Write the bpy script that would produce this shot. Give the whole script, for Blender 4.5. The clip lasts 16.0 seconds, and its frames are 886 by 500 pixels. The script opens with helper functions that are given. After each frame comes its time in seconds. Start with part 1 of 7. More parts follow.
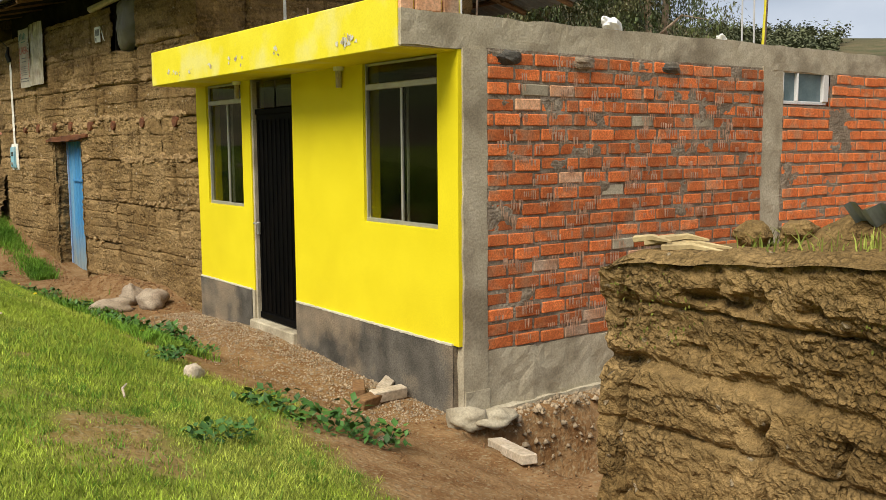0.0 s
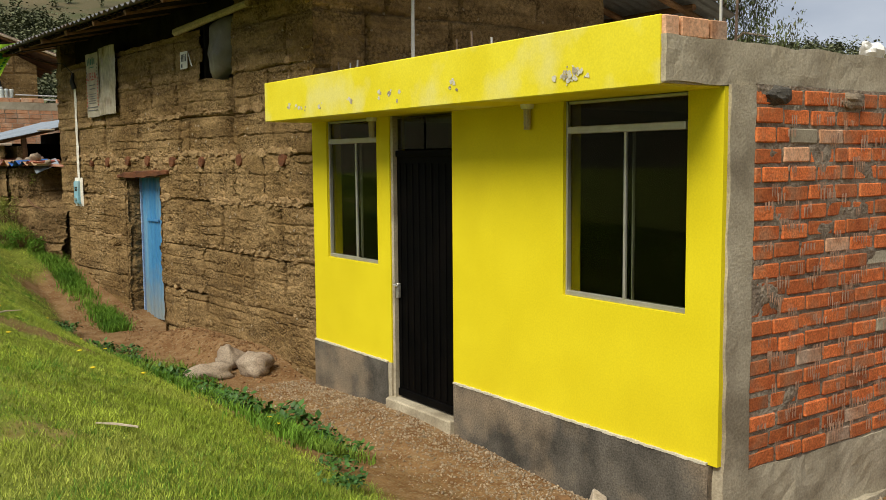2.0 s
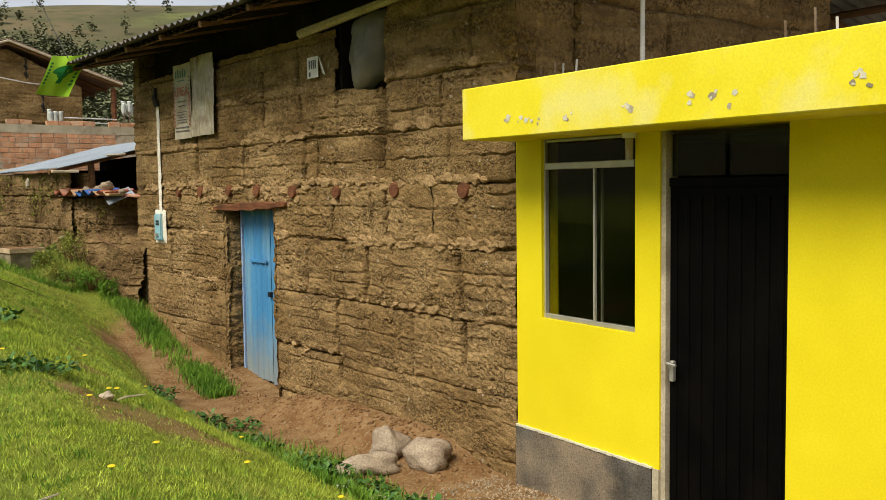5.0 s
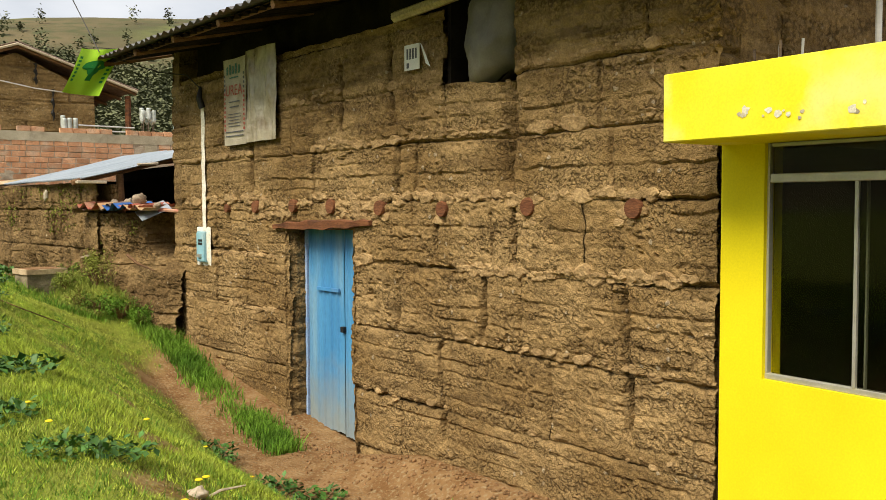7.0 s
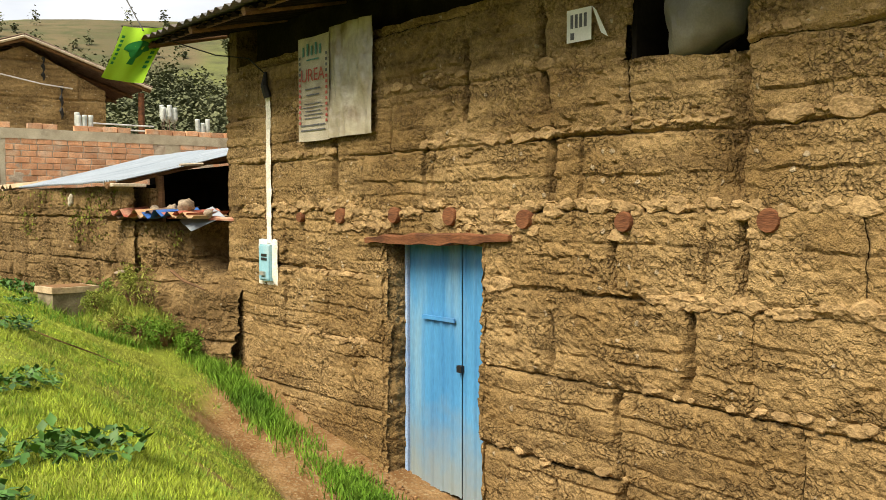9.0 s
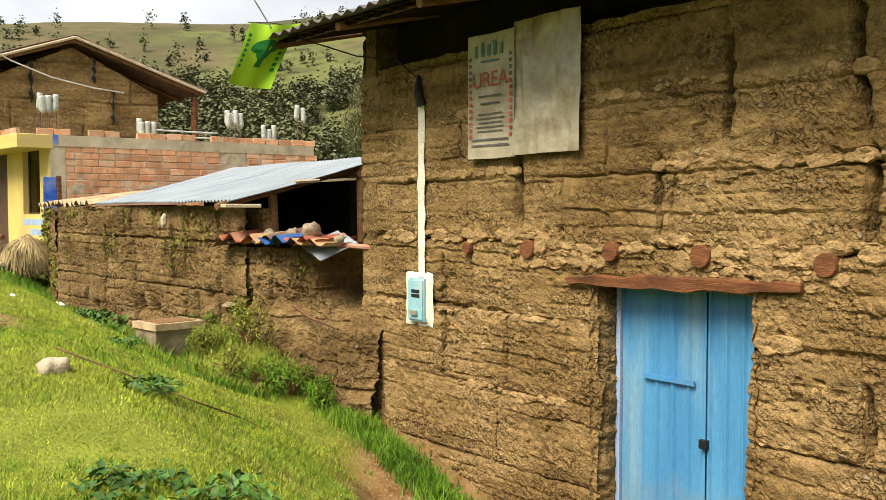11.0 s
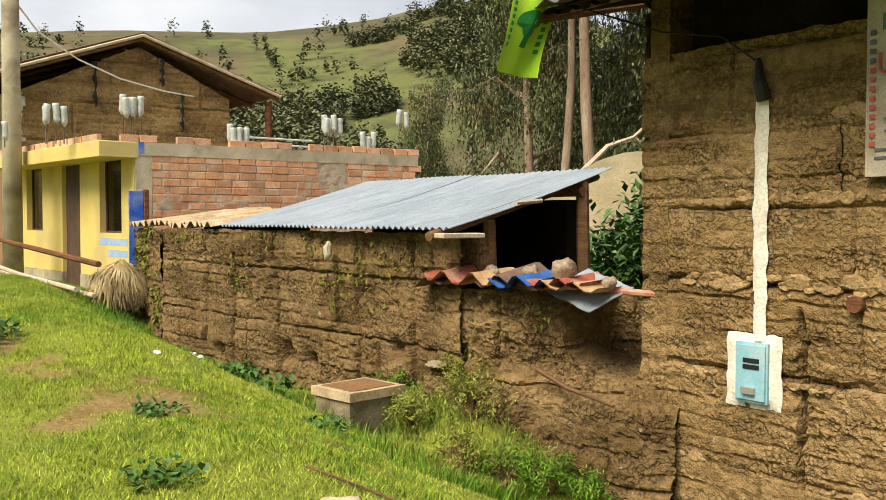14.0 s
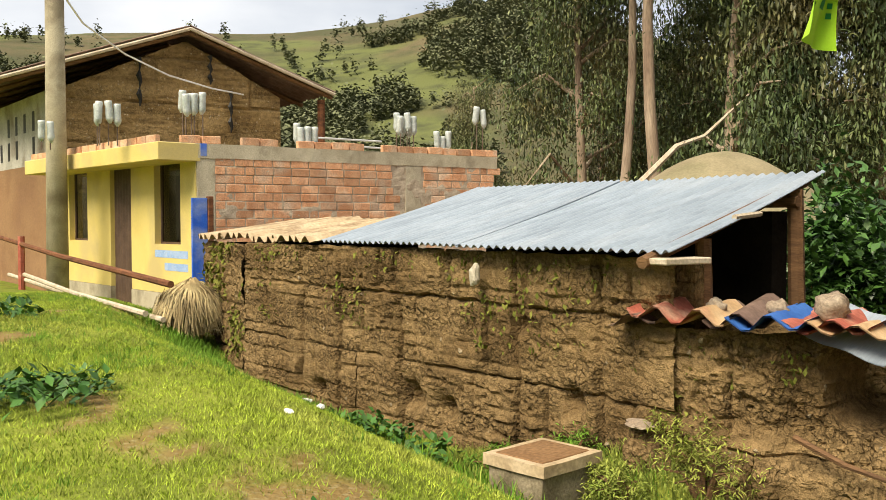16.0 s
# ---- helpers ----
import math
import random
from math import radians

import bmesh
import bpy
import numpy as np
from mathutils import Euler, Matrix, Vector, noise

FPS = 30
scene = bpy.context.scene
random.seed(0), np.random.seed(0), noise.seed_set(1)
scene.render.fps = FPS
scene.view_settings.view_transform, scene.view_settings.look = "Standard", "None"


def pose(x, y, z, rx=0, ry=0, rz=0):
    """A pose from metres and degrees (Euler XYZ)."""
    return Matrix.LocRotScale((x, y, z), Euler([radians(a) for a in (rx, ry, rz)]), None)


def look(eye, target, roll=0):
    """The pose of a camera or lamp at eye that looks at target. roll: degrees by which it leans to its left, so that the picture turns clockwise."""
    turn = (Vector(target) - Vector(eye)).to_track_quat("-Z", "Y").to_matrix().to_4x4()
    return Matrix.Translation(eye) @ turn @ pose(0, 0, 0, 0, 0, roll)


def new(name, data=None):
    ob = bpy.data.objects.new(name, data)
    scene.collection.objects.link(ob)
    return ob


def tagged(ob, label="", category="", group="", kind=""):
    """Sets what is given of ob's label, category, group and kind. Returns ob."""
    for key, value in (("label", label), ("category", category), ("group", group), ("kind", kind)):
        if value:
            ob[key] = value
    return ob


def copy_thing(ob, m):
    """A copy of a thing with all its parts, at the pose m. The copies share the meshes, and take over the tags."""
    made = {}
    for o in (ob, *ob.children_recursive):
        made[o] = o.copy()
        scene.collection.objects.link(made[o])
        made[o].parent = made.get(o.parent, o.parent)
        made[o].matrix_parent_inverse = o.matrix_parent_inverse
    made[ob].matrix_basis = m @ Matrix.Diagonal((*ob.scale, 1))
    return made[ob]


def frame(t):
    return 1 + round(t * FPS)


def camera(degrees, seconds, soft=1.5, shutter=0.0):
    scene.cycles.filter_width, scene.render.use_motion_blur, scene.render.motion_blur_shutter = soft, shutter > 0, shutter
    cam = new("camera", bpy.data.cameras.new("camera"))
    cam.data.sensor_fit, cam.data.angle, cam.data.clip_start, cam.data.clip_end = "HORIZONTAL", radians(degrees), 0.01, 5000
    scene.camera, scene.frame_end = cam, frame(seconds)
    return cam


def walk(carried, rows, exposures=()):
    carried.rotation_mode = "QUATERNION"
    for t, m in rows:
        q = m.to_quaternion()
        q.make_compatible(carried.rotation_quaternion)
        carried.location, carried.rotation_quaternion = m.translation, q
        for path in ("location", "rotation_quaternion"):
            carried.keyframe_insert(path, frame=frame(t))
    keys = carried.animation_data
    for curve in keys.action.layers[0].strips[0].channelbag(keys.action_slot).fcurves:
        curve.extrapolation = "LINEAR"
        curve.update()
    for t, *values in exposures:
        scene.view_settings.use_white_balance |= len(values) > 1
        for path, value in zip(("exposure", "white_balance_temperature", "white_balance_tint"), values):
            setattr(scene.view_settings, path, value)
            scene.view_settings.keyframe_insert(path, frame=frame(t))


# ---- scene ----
cam = camera(51.3, 16.0, soft=0.85)
PATH = [
    (0, (-0.119, -0.374, 1.802), (1.059, 1.227, 1.577), -0.4),
    (0.5, (-0.166, 0.128, 1.846), (1.003, 1.736, 1.624), -0.3),
    (1, (-0.156, 0.613, 1.922), (1.006, 2.226, 1.705), -0.5),
    (1.5, (-0.208, 1.038, 2.019), (0.946, 2.659, 1.811), -0.6),
    (2, (-0.292, 1.481, 2.058), (0.857, 3.108, 1.868), -0.5),
    (2.5, (-0.313, 1.929, 2.017), (0.83, 3.56, 1.838), -0.6),
    (3, (-0.356, 2.35, 2.014), (0.782, 3.986, 1.842), -0.6),
    (3.5, (-0.401, 2.805, 2.07), (0.731, 4.447, 1.91), -0.6),
    (4, (-0.4, 3.256, 2.076), (0.726, 4.901, 1.919), -0.7),
    (4.2, (-0.403, 3.401, 2.114), (0.719, 5.049, 1.959), -0.9),
    (6.3, (-0.438, 5.232, 2.111), (0.688, 6.881, 2.001), -0.2),
    (6.5, (-0.409, 5.413, 2.107), (0.717, 7.063, 1.998), -0.3),
    (7, (-0.359, 5.865, 2.123), (0.772, 7.512, 2.022), -0.2),
    (7.5, (-0.354, 6.32, 2.093), (0.783, 7.963, 1.998), -0.2),
    (8, (-0.347, 6.795, 2.113), (0.797, 8.433, 2.021), -0.1),
    (8.5, (-0.282, 7.275, 2.151), (0.863, 8.913, 2.063), -0.1),
    (9, (-0.337, 7.779, 2.159), (0.807, 9.417, 2.068), -0.0),
    (9.2, (-0.361, 7.941, 2.183), (0.781, 9.581, 2.097), 0.0),
    (11.3, (-0.728, 9.811, 2.364), (0.386, 11.47, 2.276), -0.1),
    (11.5, (-0.762, 9.969, 2.352), (0.35, 11.629, 2.264), -0.2),
    (12, (-0.817, 10.425, 2.42), (0.291, 12.088, 2.335), -0.3),
    (12.5, (-0.841, 10.904, 2.421), (0.266, 12.568, 2.338), -0.2),
    (13, (-0.94, 11.352, 2.446), (0.162, 13.019, 2.368), -0.1),
    (13.5, (-1.035, 11.792, 2.5), (0.062, 13.464, 2.43), 0.1),
    (14, (-1.049, 12.263, 2.51), (0.043, 13.937, 2.441), 0.1),
    (14.5, (-1.102, 12.691, 2.526), (-0.017, 14.369, 2.459), 0.2),
    (15, (-1.126, 13.137, 2.577), (-0.049, 14.821, 2.514), 0.1),
    (15.5, (-1.102, 13.606, 2.6), (-0.032, 15.295, 2.535), 0.0),
    (16, (-1.166, 14.011, 2.613), (-0.1, 15.702, 2.546), -0.1),
]
walk(cam, [(t, look(eye, target, roll)) for t, eye, target, roll in PATH],
     exposures=[(0, 0.30, 6600, 10), (1.5, 0.09, 6600, 10), (2.5, 0.03, 6600, 10), (4, 0.14, 6700, 10), (7, 0.56, 7000, 10), (9, 0.86, 7200, 10), (12.5, 0.74, 7250, 10), (13.5, 0.64, 7200, 10), (15, 0.72, 7150, 10), (16, 0.74, 7150, 10)])

# ---- world, sun ----
SUN_EL, SUN_AZ = 50, -108          # degrees; azimuth from +y towards +x
world = bpy.data.worlds.new("world")
scene.world = world
world.use_nodes = True
wn, wl = world.node_tree.nodes, world.node_tree.links
bg = wn["Background"]
sky = wn.new("ShaderNodeTexSky")
sky.sky_type = "NISHITA"
sky.sun_disc = False
sky.sun_elevation, sky.sun_rotation = radians(SUN_EL), radians(SUN_AZ)
sky.altitude = 3500
wc = wn.new("ShaderNodeTexCoord")
wm = wn.new("ShaderNodeMapping")
wm.inputs["Scale"].default_value = (1, 1, 2.6)
cloud = wn.new("ShaderNodeTexNoise")
cloud.inputs["Scale"].default_value, cloud.inputs["Detail"].default_value = 2.3, 7
wr = wn.new("ShaderNodeValToRGB")
wr.color_ramp.elements[0].position, wr.color_ramp.elements[1].position = 0.34, 0.66
wr.color_ramp.elements[0].color, wr.color_ramp.elements[1].color = (2.7, 3.05, 3.6, 1), (5.7, 5.9, 6.2, 1)
wx = wn.new("ShaderNodeMix")
wx.data_type = "RGBA"
wx.inputs["Factor"].default_value = 0.86
wl.new(wc.outputs["Generated"], wm.inputs["Vector"])
wl.new(wm.outputs["Vector"], cloud.inputs["Vector"])
wl.new(cloud.outputs["Fac"], wr.inputs["Fac"])
wl.new(sky.outputs["Color"], wx.inputs["A"])
wl.new(wr.outputs["Color"], wx.inputs["B"])
wl.new(wx.outputs["Result"], bg.inputs["Color"])
bg.inputs["Strength"].default_value = 0.125

sun = new("sun", bpy.data.lights.new("sun", "SUN"))
sun.data.energy, sun.data.angle, sun.data.color = 3.8, radians(32), (1.0, 0.93, 0.80)
sa, se = radians(SUN_AZ), radians(SUN_EL)
sun.matrix_world = look((math.sin(sa) * math.cos(se) * 50, math.cos(sa) * math.cos(se) * 50, math.sin(se) * 50), (0, 0, 0))


# ---- materials ----
def rgb(c):
    return (*c, 1)


def mat(name, c1, c2, scale=4.0, rough=0.85, bump=0.3, fine=60.0, c3=None, stain=0.8, amount=0.5, rand=0.0, metal=0.0,
        stretch=(1, 1, 1), island=0.0, depth=0.01, grain=0.35, spec=0.3):
    """A surface of two mixed tones, a third one in patches, a fine grain and relief, all at world size."""
    m = bpy.data.materials.new(name)
    m.use_nodes = True
    n, l = m.node_tree.nodes, m.node_tree.links
    b = n["Principled BSDF"]
    b.inputs["Roughness"].default_value, b.inputs["Metallic"].default_value = rough, metal
    b.inputs["Specular IOR Level"].default_value = spec
    geo = n.new("ShaderNodeNewGeometry")
    mp = n.new("ShaderNodeMapping")
    mp.inputs["Scale"].default_value = stretch
    l.new(geo.outputs["Position"], mp.inputs["Vector"])

    def tex(s, detail=6.0):
        t = n.new("ShaderNodeTexNoise")
        t.inputs["Scale"].default_value, t.inputs["Detail"].default_value = s, detail
        l.new(mp.outputs["Vector"], t.inputs["Vector"])
        return t

    def mix(fac, a, c, kind="MIX"):
        x = n.new("ShaderNodeMix")
        x.data_type, x.blend_type = "RGBA", kind
        for key, v in (("Factor", fac), ("A", a), ("B", c)):
            if hasattr(v, "is_output"):
                l.new(v, x.inputs[key])
            elif key == "Factor":
                x.inputs[key].default_value = v
            else:
                x.inputs[key].default_value = rgb(v)
        return x.outputs["Result"]

    def ramp(src, lo, hi):
        r = n.new("ShaderNodeMapRange")
        r.inputs["From Min"].default_value, r.inputs["From Max"].default_value = lo, hi
        l.new(src, r.inputs["Value"])
        return r.outputs["Result"]

    a, f = tex(scale), tex(fine, 4.0)
    col = mix(ramp(a.outputs["Fac"], 0.33, 0.67), c1, c2)
    if c3:
        s = tex(stain, 8.0)
        x = n.new("ShaderNodeMath")
        x.operation = "MULTIPLY"
        x.inputs[1].default_value = amount
        l.new(ramp(s.outputs["Fac"], 0.5, 0.66), x.inputs[0])
        col = mix(x.outputs[0], col, c3)
    g = n.new("ShaderNodeMapRange")
    g.inputs["From Min"].default_value, g.inputs["From Max"].default_value = 0.3, 0.7
    g.inputs["To Min"].default_value, g.inputs["To Max"].default_value = 1 - grain, 1 + grain
    l.new(f.outputs["Fac"], g.inputs["Value"])
    vary = g.outputs["Result"]
    if rand or island:
        if rand:
            o = n.new("ShaderNodeObjectInfo").outputs["Random"]
        else:
            o = geo.outputs["Random Per Island"]
        q = n.new("ShaderNodeMapRange")
        k = rand or island
        q.inputs["To Min"].default_value, q.inputs["To Max"].default_value = 1 - k, 1 + k
        l.new(o, q.inputs["Value"])
        x = n.new("ShaderNodeMath")
        x.operation = "MULTIPLY"
        l.new(vary, x.inputs[0])
        l.new(q.outputs["Result"], x.inputs[1])
        vary = x.outputs[0]
    v = n.new("ShaderNodeVectorMath")
    v.operation = "SCALE"
    l.new(col, v.inputs[0])
    l.new(vary, v.inputs["Scale"])
    l.new(v.outputs[0], b.inputs["Base Color"])
    bp = n.new("ShaderNodeBump")
    bp.inputs["Strength"].default_value, bp.inputs["Distance"].default_value = bump, depth
    add = n.new("ShaderNodeMath")
    add.operation = "ADD"
    l.new(a.outputs["Fac"], add.inputs[0])
    l.new(f.outputs["Fac"], add.inputs[1])
    l.new(add.outputs[0], bp.inputs["Height"])
    l.new(bp.outputs["Normal"], b.inputs["Normal"])
    return m


def earth_mat(name, c1, c2, dark, pale, crumb=34.0, bump=0.9, spots=0.25, bands=0.5):
    """Rammed earth: mottled tones, thin level lifts, crumbs with dark gaps between them, a few pale pebbles."""
    m = bpy.data.materials.new(name)
    m.use_nodes = True
    n, l = m.node_tree.nodes, m.node_tree.links
    b = n["Principled BSDF"]
    b.inputs["Roughness"].default_value, b.inputs["Specular IOR Level"].default_value = 0.97, 0.1
    geo = n.new("ShaderNodeNewGeometry")

    def tex(s, detail, stretch=(1, 1, 1)):
        mp = n.new("ShaderNodeMapping")
        mp.inputs["Scale"].default_value = stretch
        l.new(geo.outputs["Position"], mp.inputs["Vector"])
        t = n.new("ShaderNodeTexNoise")
        t.inputs["Scale"].default_value, t.inputs["Detail"].default_value = s, detail
        l.new(mp.outputs["Vector"], t.inputs["Vector"])
        return t.outputs["Fac"]

    def span(src, lo, hi, a=0.0, c=1.0):
        r = n.new("ShaderNodeMapRange")
        for key, v in (("From Min", lo), ("From Max", hi), ("To Min", a), ("To Max", c)):
            r.inputs[key].default_value = v
        l.new(src, r.inputs["Value"])
        return r.outputs["Result"]

    def calc(kind, a, c):
        x = n.new("ShaderNodeMath")
        x.operation = kind
        for i, v in enumerate((a, c)):
            if hasattr(v, "is_output"):
                l.new(v, x.inputs[i])
            else:
                x.inputs[i].default_value = v
        return x.outputs[0]

    def mix(fac, a, c):
        x = n.new("ShaderNodeMix")
        x.data_type = "RGBA"
        for key, v in (("Factor", fac), ("A", a), ("B", c)):
            if hasattr(v, "is_output"):
                l.new(v, x.inputs[key])
            else:
                x.inputs[key].default_value = rgb(v)
        return x.outputs["Result"]

    warp = n.new("ShaderNodeTexNoise")
    warp.inputs["Scale"].default_value, warp.inputs["Detail"].default_value = 20, 3
    l.new(geo.outputs["Position"], warp.inputs["Vector"])
    off = n.new("ShaderNodeVectorMath")
    off.operation = "SCALE"
    off.inputs["Scale"].default_value = 0.05
    l.new(warp.outputs["Color"], off.inputs[0])
    pos = n.new("ShaderNodeVectorMath")
    l.new(geo.outputs["Position"], pos.inputs[0])
    l.new(off.outputs[0], pos.inputs[1])
    cell = n.new("ShaderNodeTexVoronoi")
    cell.inputs["Scale"].default_value = crumb
    l.new(pos.outputs[0], cell.inputs["Vector"])
    stone = n.new("ShaderNodeTexVoronoi")
    stone.inputs["Scale"].default_value = 15
    l.new(pos.outputs[0], stone.inputs["Vector"])

    where = span(tex(2.3, 5, (1, 1, 3)), 0.40, 0.62)
    level = tex(1.6, 7, (1, 1, 9))
    grain = tex(120, 4)
    mid = tex(17, 6)
    col = mix(span(tex(1.3, 7, (1, 1, 1.6)), 0.36, 0.64), c1, c2)
    col = mix(span(level, 0.52, 0.66, 0.0, bands), col, dark)
    gaps = calc("MULTIPLY", span(cell.outputs["Distance"], 0.42, 0.75), calc("ADD", calc("MULTIPLY", where, 0.6), 0.12))
    col = mix(gaps, col, dark)
    pebble = calc("MULTIPLY", span(stone.outputs["Distance"], 0.26, 0.17), span(stone.outputs["Color"], 1 - spots, 1.02 - spots))
    col = mix(calc("MULTIPLY", pebble, 0.8), col, pale)
    v = n.new("ShaderNodeVectorMath")
    v.operation = "SCALE"
    l.new(col, v.inputs[0])
    l.new(calc("MULTIPLY", span(grain, 0.3, 0.7, 0.72, 1.28), span(mid, 0.3, 0.7, 0.76, 1.24)), v.inputs["Scale"])
    l.new(v.outputs[0], b.inputs["Base Color"])
    height = calc("SUBTRACT", calc("ADD", calc("MULTIPLY", grain, 0.5), calc("MULTIPLY", mid, 1.1)), calc("MULTIPLY", gaps, 0.9))
    height = calc("ADD", height, calc("MULTIPLY", level, 0.35))
    bp = n.new("ShaderNodeBump")
    bp.inputs["Strength"].default_value, bp.inputs["Distance"].default_value = bump, 0.022
    l.new(calc("ADD", height, calc("MULTIPLY", pebble, 0.5)), bp.inputs["Height"])
    l.new(bp.outputs["Normal"], b.inputs["Normal"])
    return m


def door_mat(name):
    """Light-blue sheet-metal paint, chalky in patches, with dried mud splashed up from the ground."""
    m = mat(name, (0.045, 0.215, 0.44), (0.075, 0.29, 0.53), 2.5, 0.5, 0.12, 50, (0.20, 0.36, 0.47), 1.6, 0.75, stretch=(2, 2, 0.35), grain=0.12, depth=0.004, spec=0.5)
    n, l = m.node_tree.nodes, m.node_tree.links
    b = n["Principled BSDF"]
    old_col = b.inputs["Base Color"].links[0].from_socket
    geo = n.new("ShaderNodeNewGeometry")
    sep = n.new("ShaderNodeSeparateXYZ")
    l.new(geo.outputs["Position"], sep.inputs[0])
    t = n.new("ShaderNodeTexNoise")
    t.inputs["Scale"].default_value, t.inputs["Detail"].default_value = 7, 6
    l.new(geo.outputs["Position"], t.inputs["Vector"])
    a = n.new("ShaderNodeMath")
    a.operation, a.inputs[1].default_value = "MULTIPLY", 0.55
    l.new(t.outputs["Fac"], a.inputs[0])
    c = n.new("ShaderNodeMath")
    c.operation = "SUBTRACT"
    l.new(a.outputs[0], c.inputs[0])
    l.new(sep.outputs["Z"], c.inputs[1])
    r = n.new("ShaderNodeMapRange")
    r.inputs["From Min"].default_value, r.inputs["From Max"].default_value, r.inputs["To Max"].default_value = -0.5, 0.12, 0.62
    l.new(c.outputs[0], r.inputs["Value"])
    x = n.new("ShaderNodeMix")
    x.data_type = "RGBA"
    l.new(r.outputs["Result"], x.inputs["Factor"])
    l.new(old_col, x.inputs["A"])
    x.inputs["B"].default_value = (0.30, 0.275, 0.185, 1)
    l.new(x.outputs["Result"], b.inputs["Base Color"])
    return m


def glass_mat(name, tint, rough=0.03):
    m = bpy.data.materials.new(name)
    m.use_nodes = True
    b = m.node_tree.nodes["Principled BSDF"]
    b.inputs["Base Color"].default_value = rgb(tint)
    b.inputs["Roughness"].default_value = rough
    b.inputs["Transmission Weight"].default_value = 1.0
    b.inputs["IOR"].default_value = 1.33
    return m


YELLOW = mat("yellow_paint", (0.74, 0.62, 0.012), (0.79, 0.67, 0.016), 3, 0.75, 0.12, 90, (0.66, 0.53, 0.012), 1.1, 0.3, grain=0.05, depth=0.003, spec=0.2)
YELLOW_WORN = mat("yellow_paint_chalky", (0.74, 0.63, 0.02), (0.81, 0.71, 0.04), 3, 0.75, 0.12, 90, (0.74, 0.70, 0.28), 2.4, 0.6, grain=0.06, depth=0.003, spec=0.2)
YELLOW_PALE = mat("pale_yellow_paint", (0.61, 0.475, 0.15), (0.68, 0.545, 0.19), 2, 0.75, 0.1, 60, (0.48, 0.38, 0.18), 1.2, 0.7, grain=0.08, depth=0.003)
PLINTH = mat("dark_plinth_cement", (0.05, 0.046, 0.038), (0.13, 0.118, 0.096), 4, 0.85, 0.4, 80, (0.27, 0.21, 0.14), 1.6, 0.9, grain=0.35)
CONCRETE = mat("rough_concrete", (0.37, 0.32, 0.225), (0.50, 0.445, 0.325), 4, 0.9, 0.5, 70, (0.20, 0.165, 0.11), 2.2, 0.8, grain=0.2, depth=0.007)
CEMENT_LINE = mat("pale_cement_line", (0.55, 0.52, 0.40), (0.65, 0.62, 0.50), 8, 0.9, 0.4, 80, grain=0.15)
MORTAR = mat("grey_mortar", (0.20, 0.155, 0.11), (0.31, 0.25, 0.18), 9, 0.95, 0.9, 55, (0.38, 0.33, 0.25), 3, 0.5, grain=0.3, depth=0.02)
BRICK = mat("red_clay_brick", (0.49, 0.12, 0.034), (0.64, 0.185, 0.055), 10, 0.9, 0.5, 75, (0.36, 0.21, 0.12), 6.5, 0.65, rand=0.34, grain=0.32)
BRICK_PALE = mat("pale_clay_brick", (0.49, 0.235, 0.12), (0.61, 0.35, 0.205), 8, 0.9, 0.4, 60, (0.53, 0.41, 0.30), 3, 0.75, rand=0.26, grain=0.28)
MORTAR_PALE = mat("pale_mortar", (0.36, 0.29, 0.21), (0.48, 0.40, 0.30), 8, 0.95, 0.6, 50, grain=0.2)
EARTH = earth_mat("rammed_earth", (0.222, 0.141, 0.058), (0.340, 0.230, 0.106), (0.088, 0.054, 0.023), (0.42, 0.34, 0.23), 46, 1.0, 0.25, 0.48)
EARTH_DARK = earth_mat("weathered_rammed_earth", (0.150, 0.095, 0.042), (0.275, 0.184, 0.086), (0.062, 0.041, 0.018), (0.36, 0.29, 0.19), 38, 1.0, 0.2, 0.35)
EARTH_RUIN = earth_mat("crumbling_earth_wall", (0.185, 0.118, 0.045), (0.31, 0.208, 0.09), (0.070, 0.046, 0.018), (0.36, 0.29, 0.19), 40, 1.0, 0.3, 0.4)
LUMP = mat("mud_plaster_lumps", (0.29, 0.193, 0.092), (0.365, 0.250, 0.124), 9, 0.97, 0.9, 60, (0.22, 0.14, 0.065), 6, 0.7, grain=0.28, island=0.16, depth=0.015, spec=0.1)
SOIL = mat("bare_soil", (0.20, 0.105, 0.045), (0.28, 0.16, 0.075), 3, 0.97, 0.7, 40, (0.14, 0.08, 0.035), 1.5, 0.6, island=0.2, grain=0.3)
TIN = mat("galvanised_tin", (0.26, 0.31, 0.36), (0.35, 0.41, 0.47), 2, 0.5, 0.05, 30, (0.45, 0.49, 0.53), 1.1, 0.4, metal=0.3, stretch=(1, 4, 1), grain=0.1, spec=0.5)
TIN_OLD = mat("old_tin", (0.13, 0.135, 0.14), (0.20, 0.205, 0.21), 4, 0.6, 0.1, 40, (0.14, 0.085, 0.05), 2, 0.6, metal=0.4, grain=0.15)
SHEET_TAN = mat("weathered_tan_sheet", (0.38, 0.28, 0.165), (0.50, 0.39, 0.25), 5, 0.85, 0.3, 40, (0.20, 0.13, 0.07), 3, 0.7, grain=0.2)
WOOD = mat("weathered_wood", (0.12, 0.062, 0.03), (0.22, 0.12, 0.055), 6, 0.85, 0.4, 50, (0.07, 0.04, 0.02), 2, 0.6, stretch=(1, 0.25, 4), grain=0.3)
WOOD_RED = mat("red_brown_log_wood", (0.115, 0.042, 0.018), (0.20, 0.08, 0.034), 8, 0.85, 0.5, 60, (0.05, 0.022, 0.012), 5, 0.7, stretch=(1, 0.5, 3), grain=0.35)
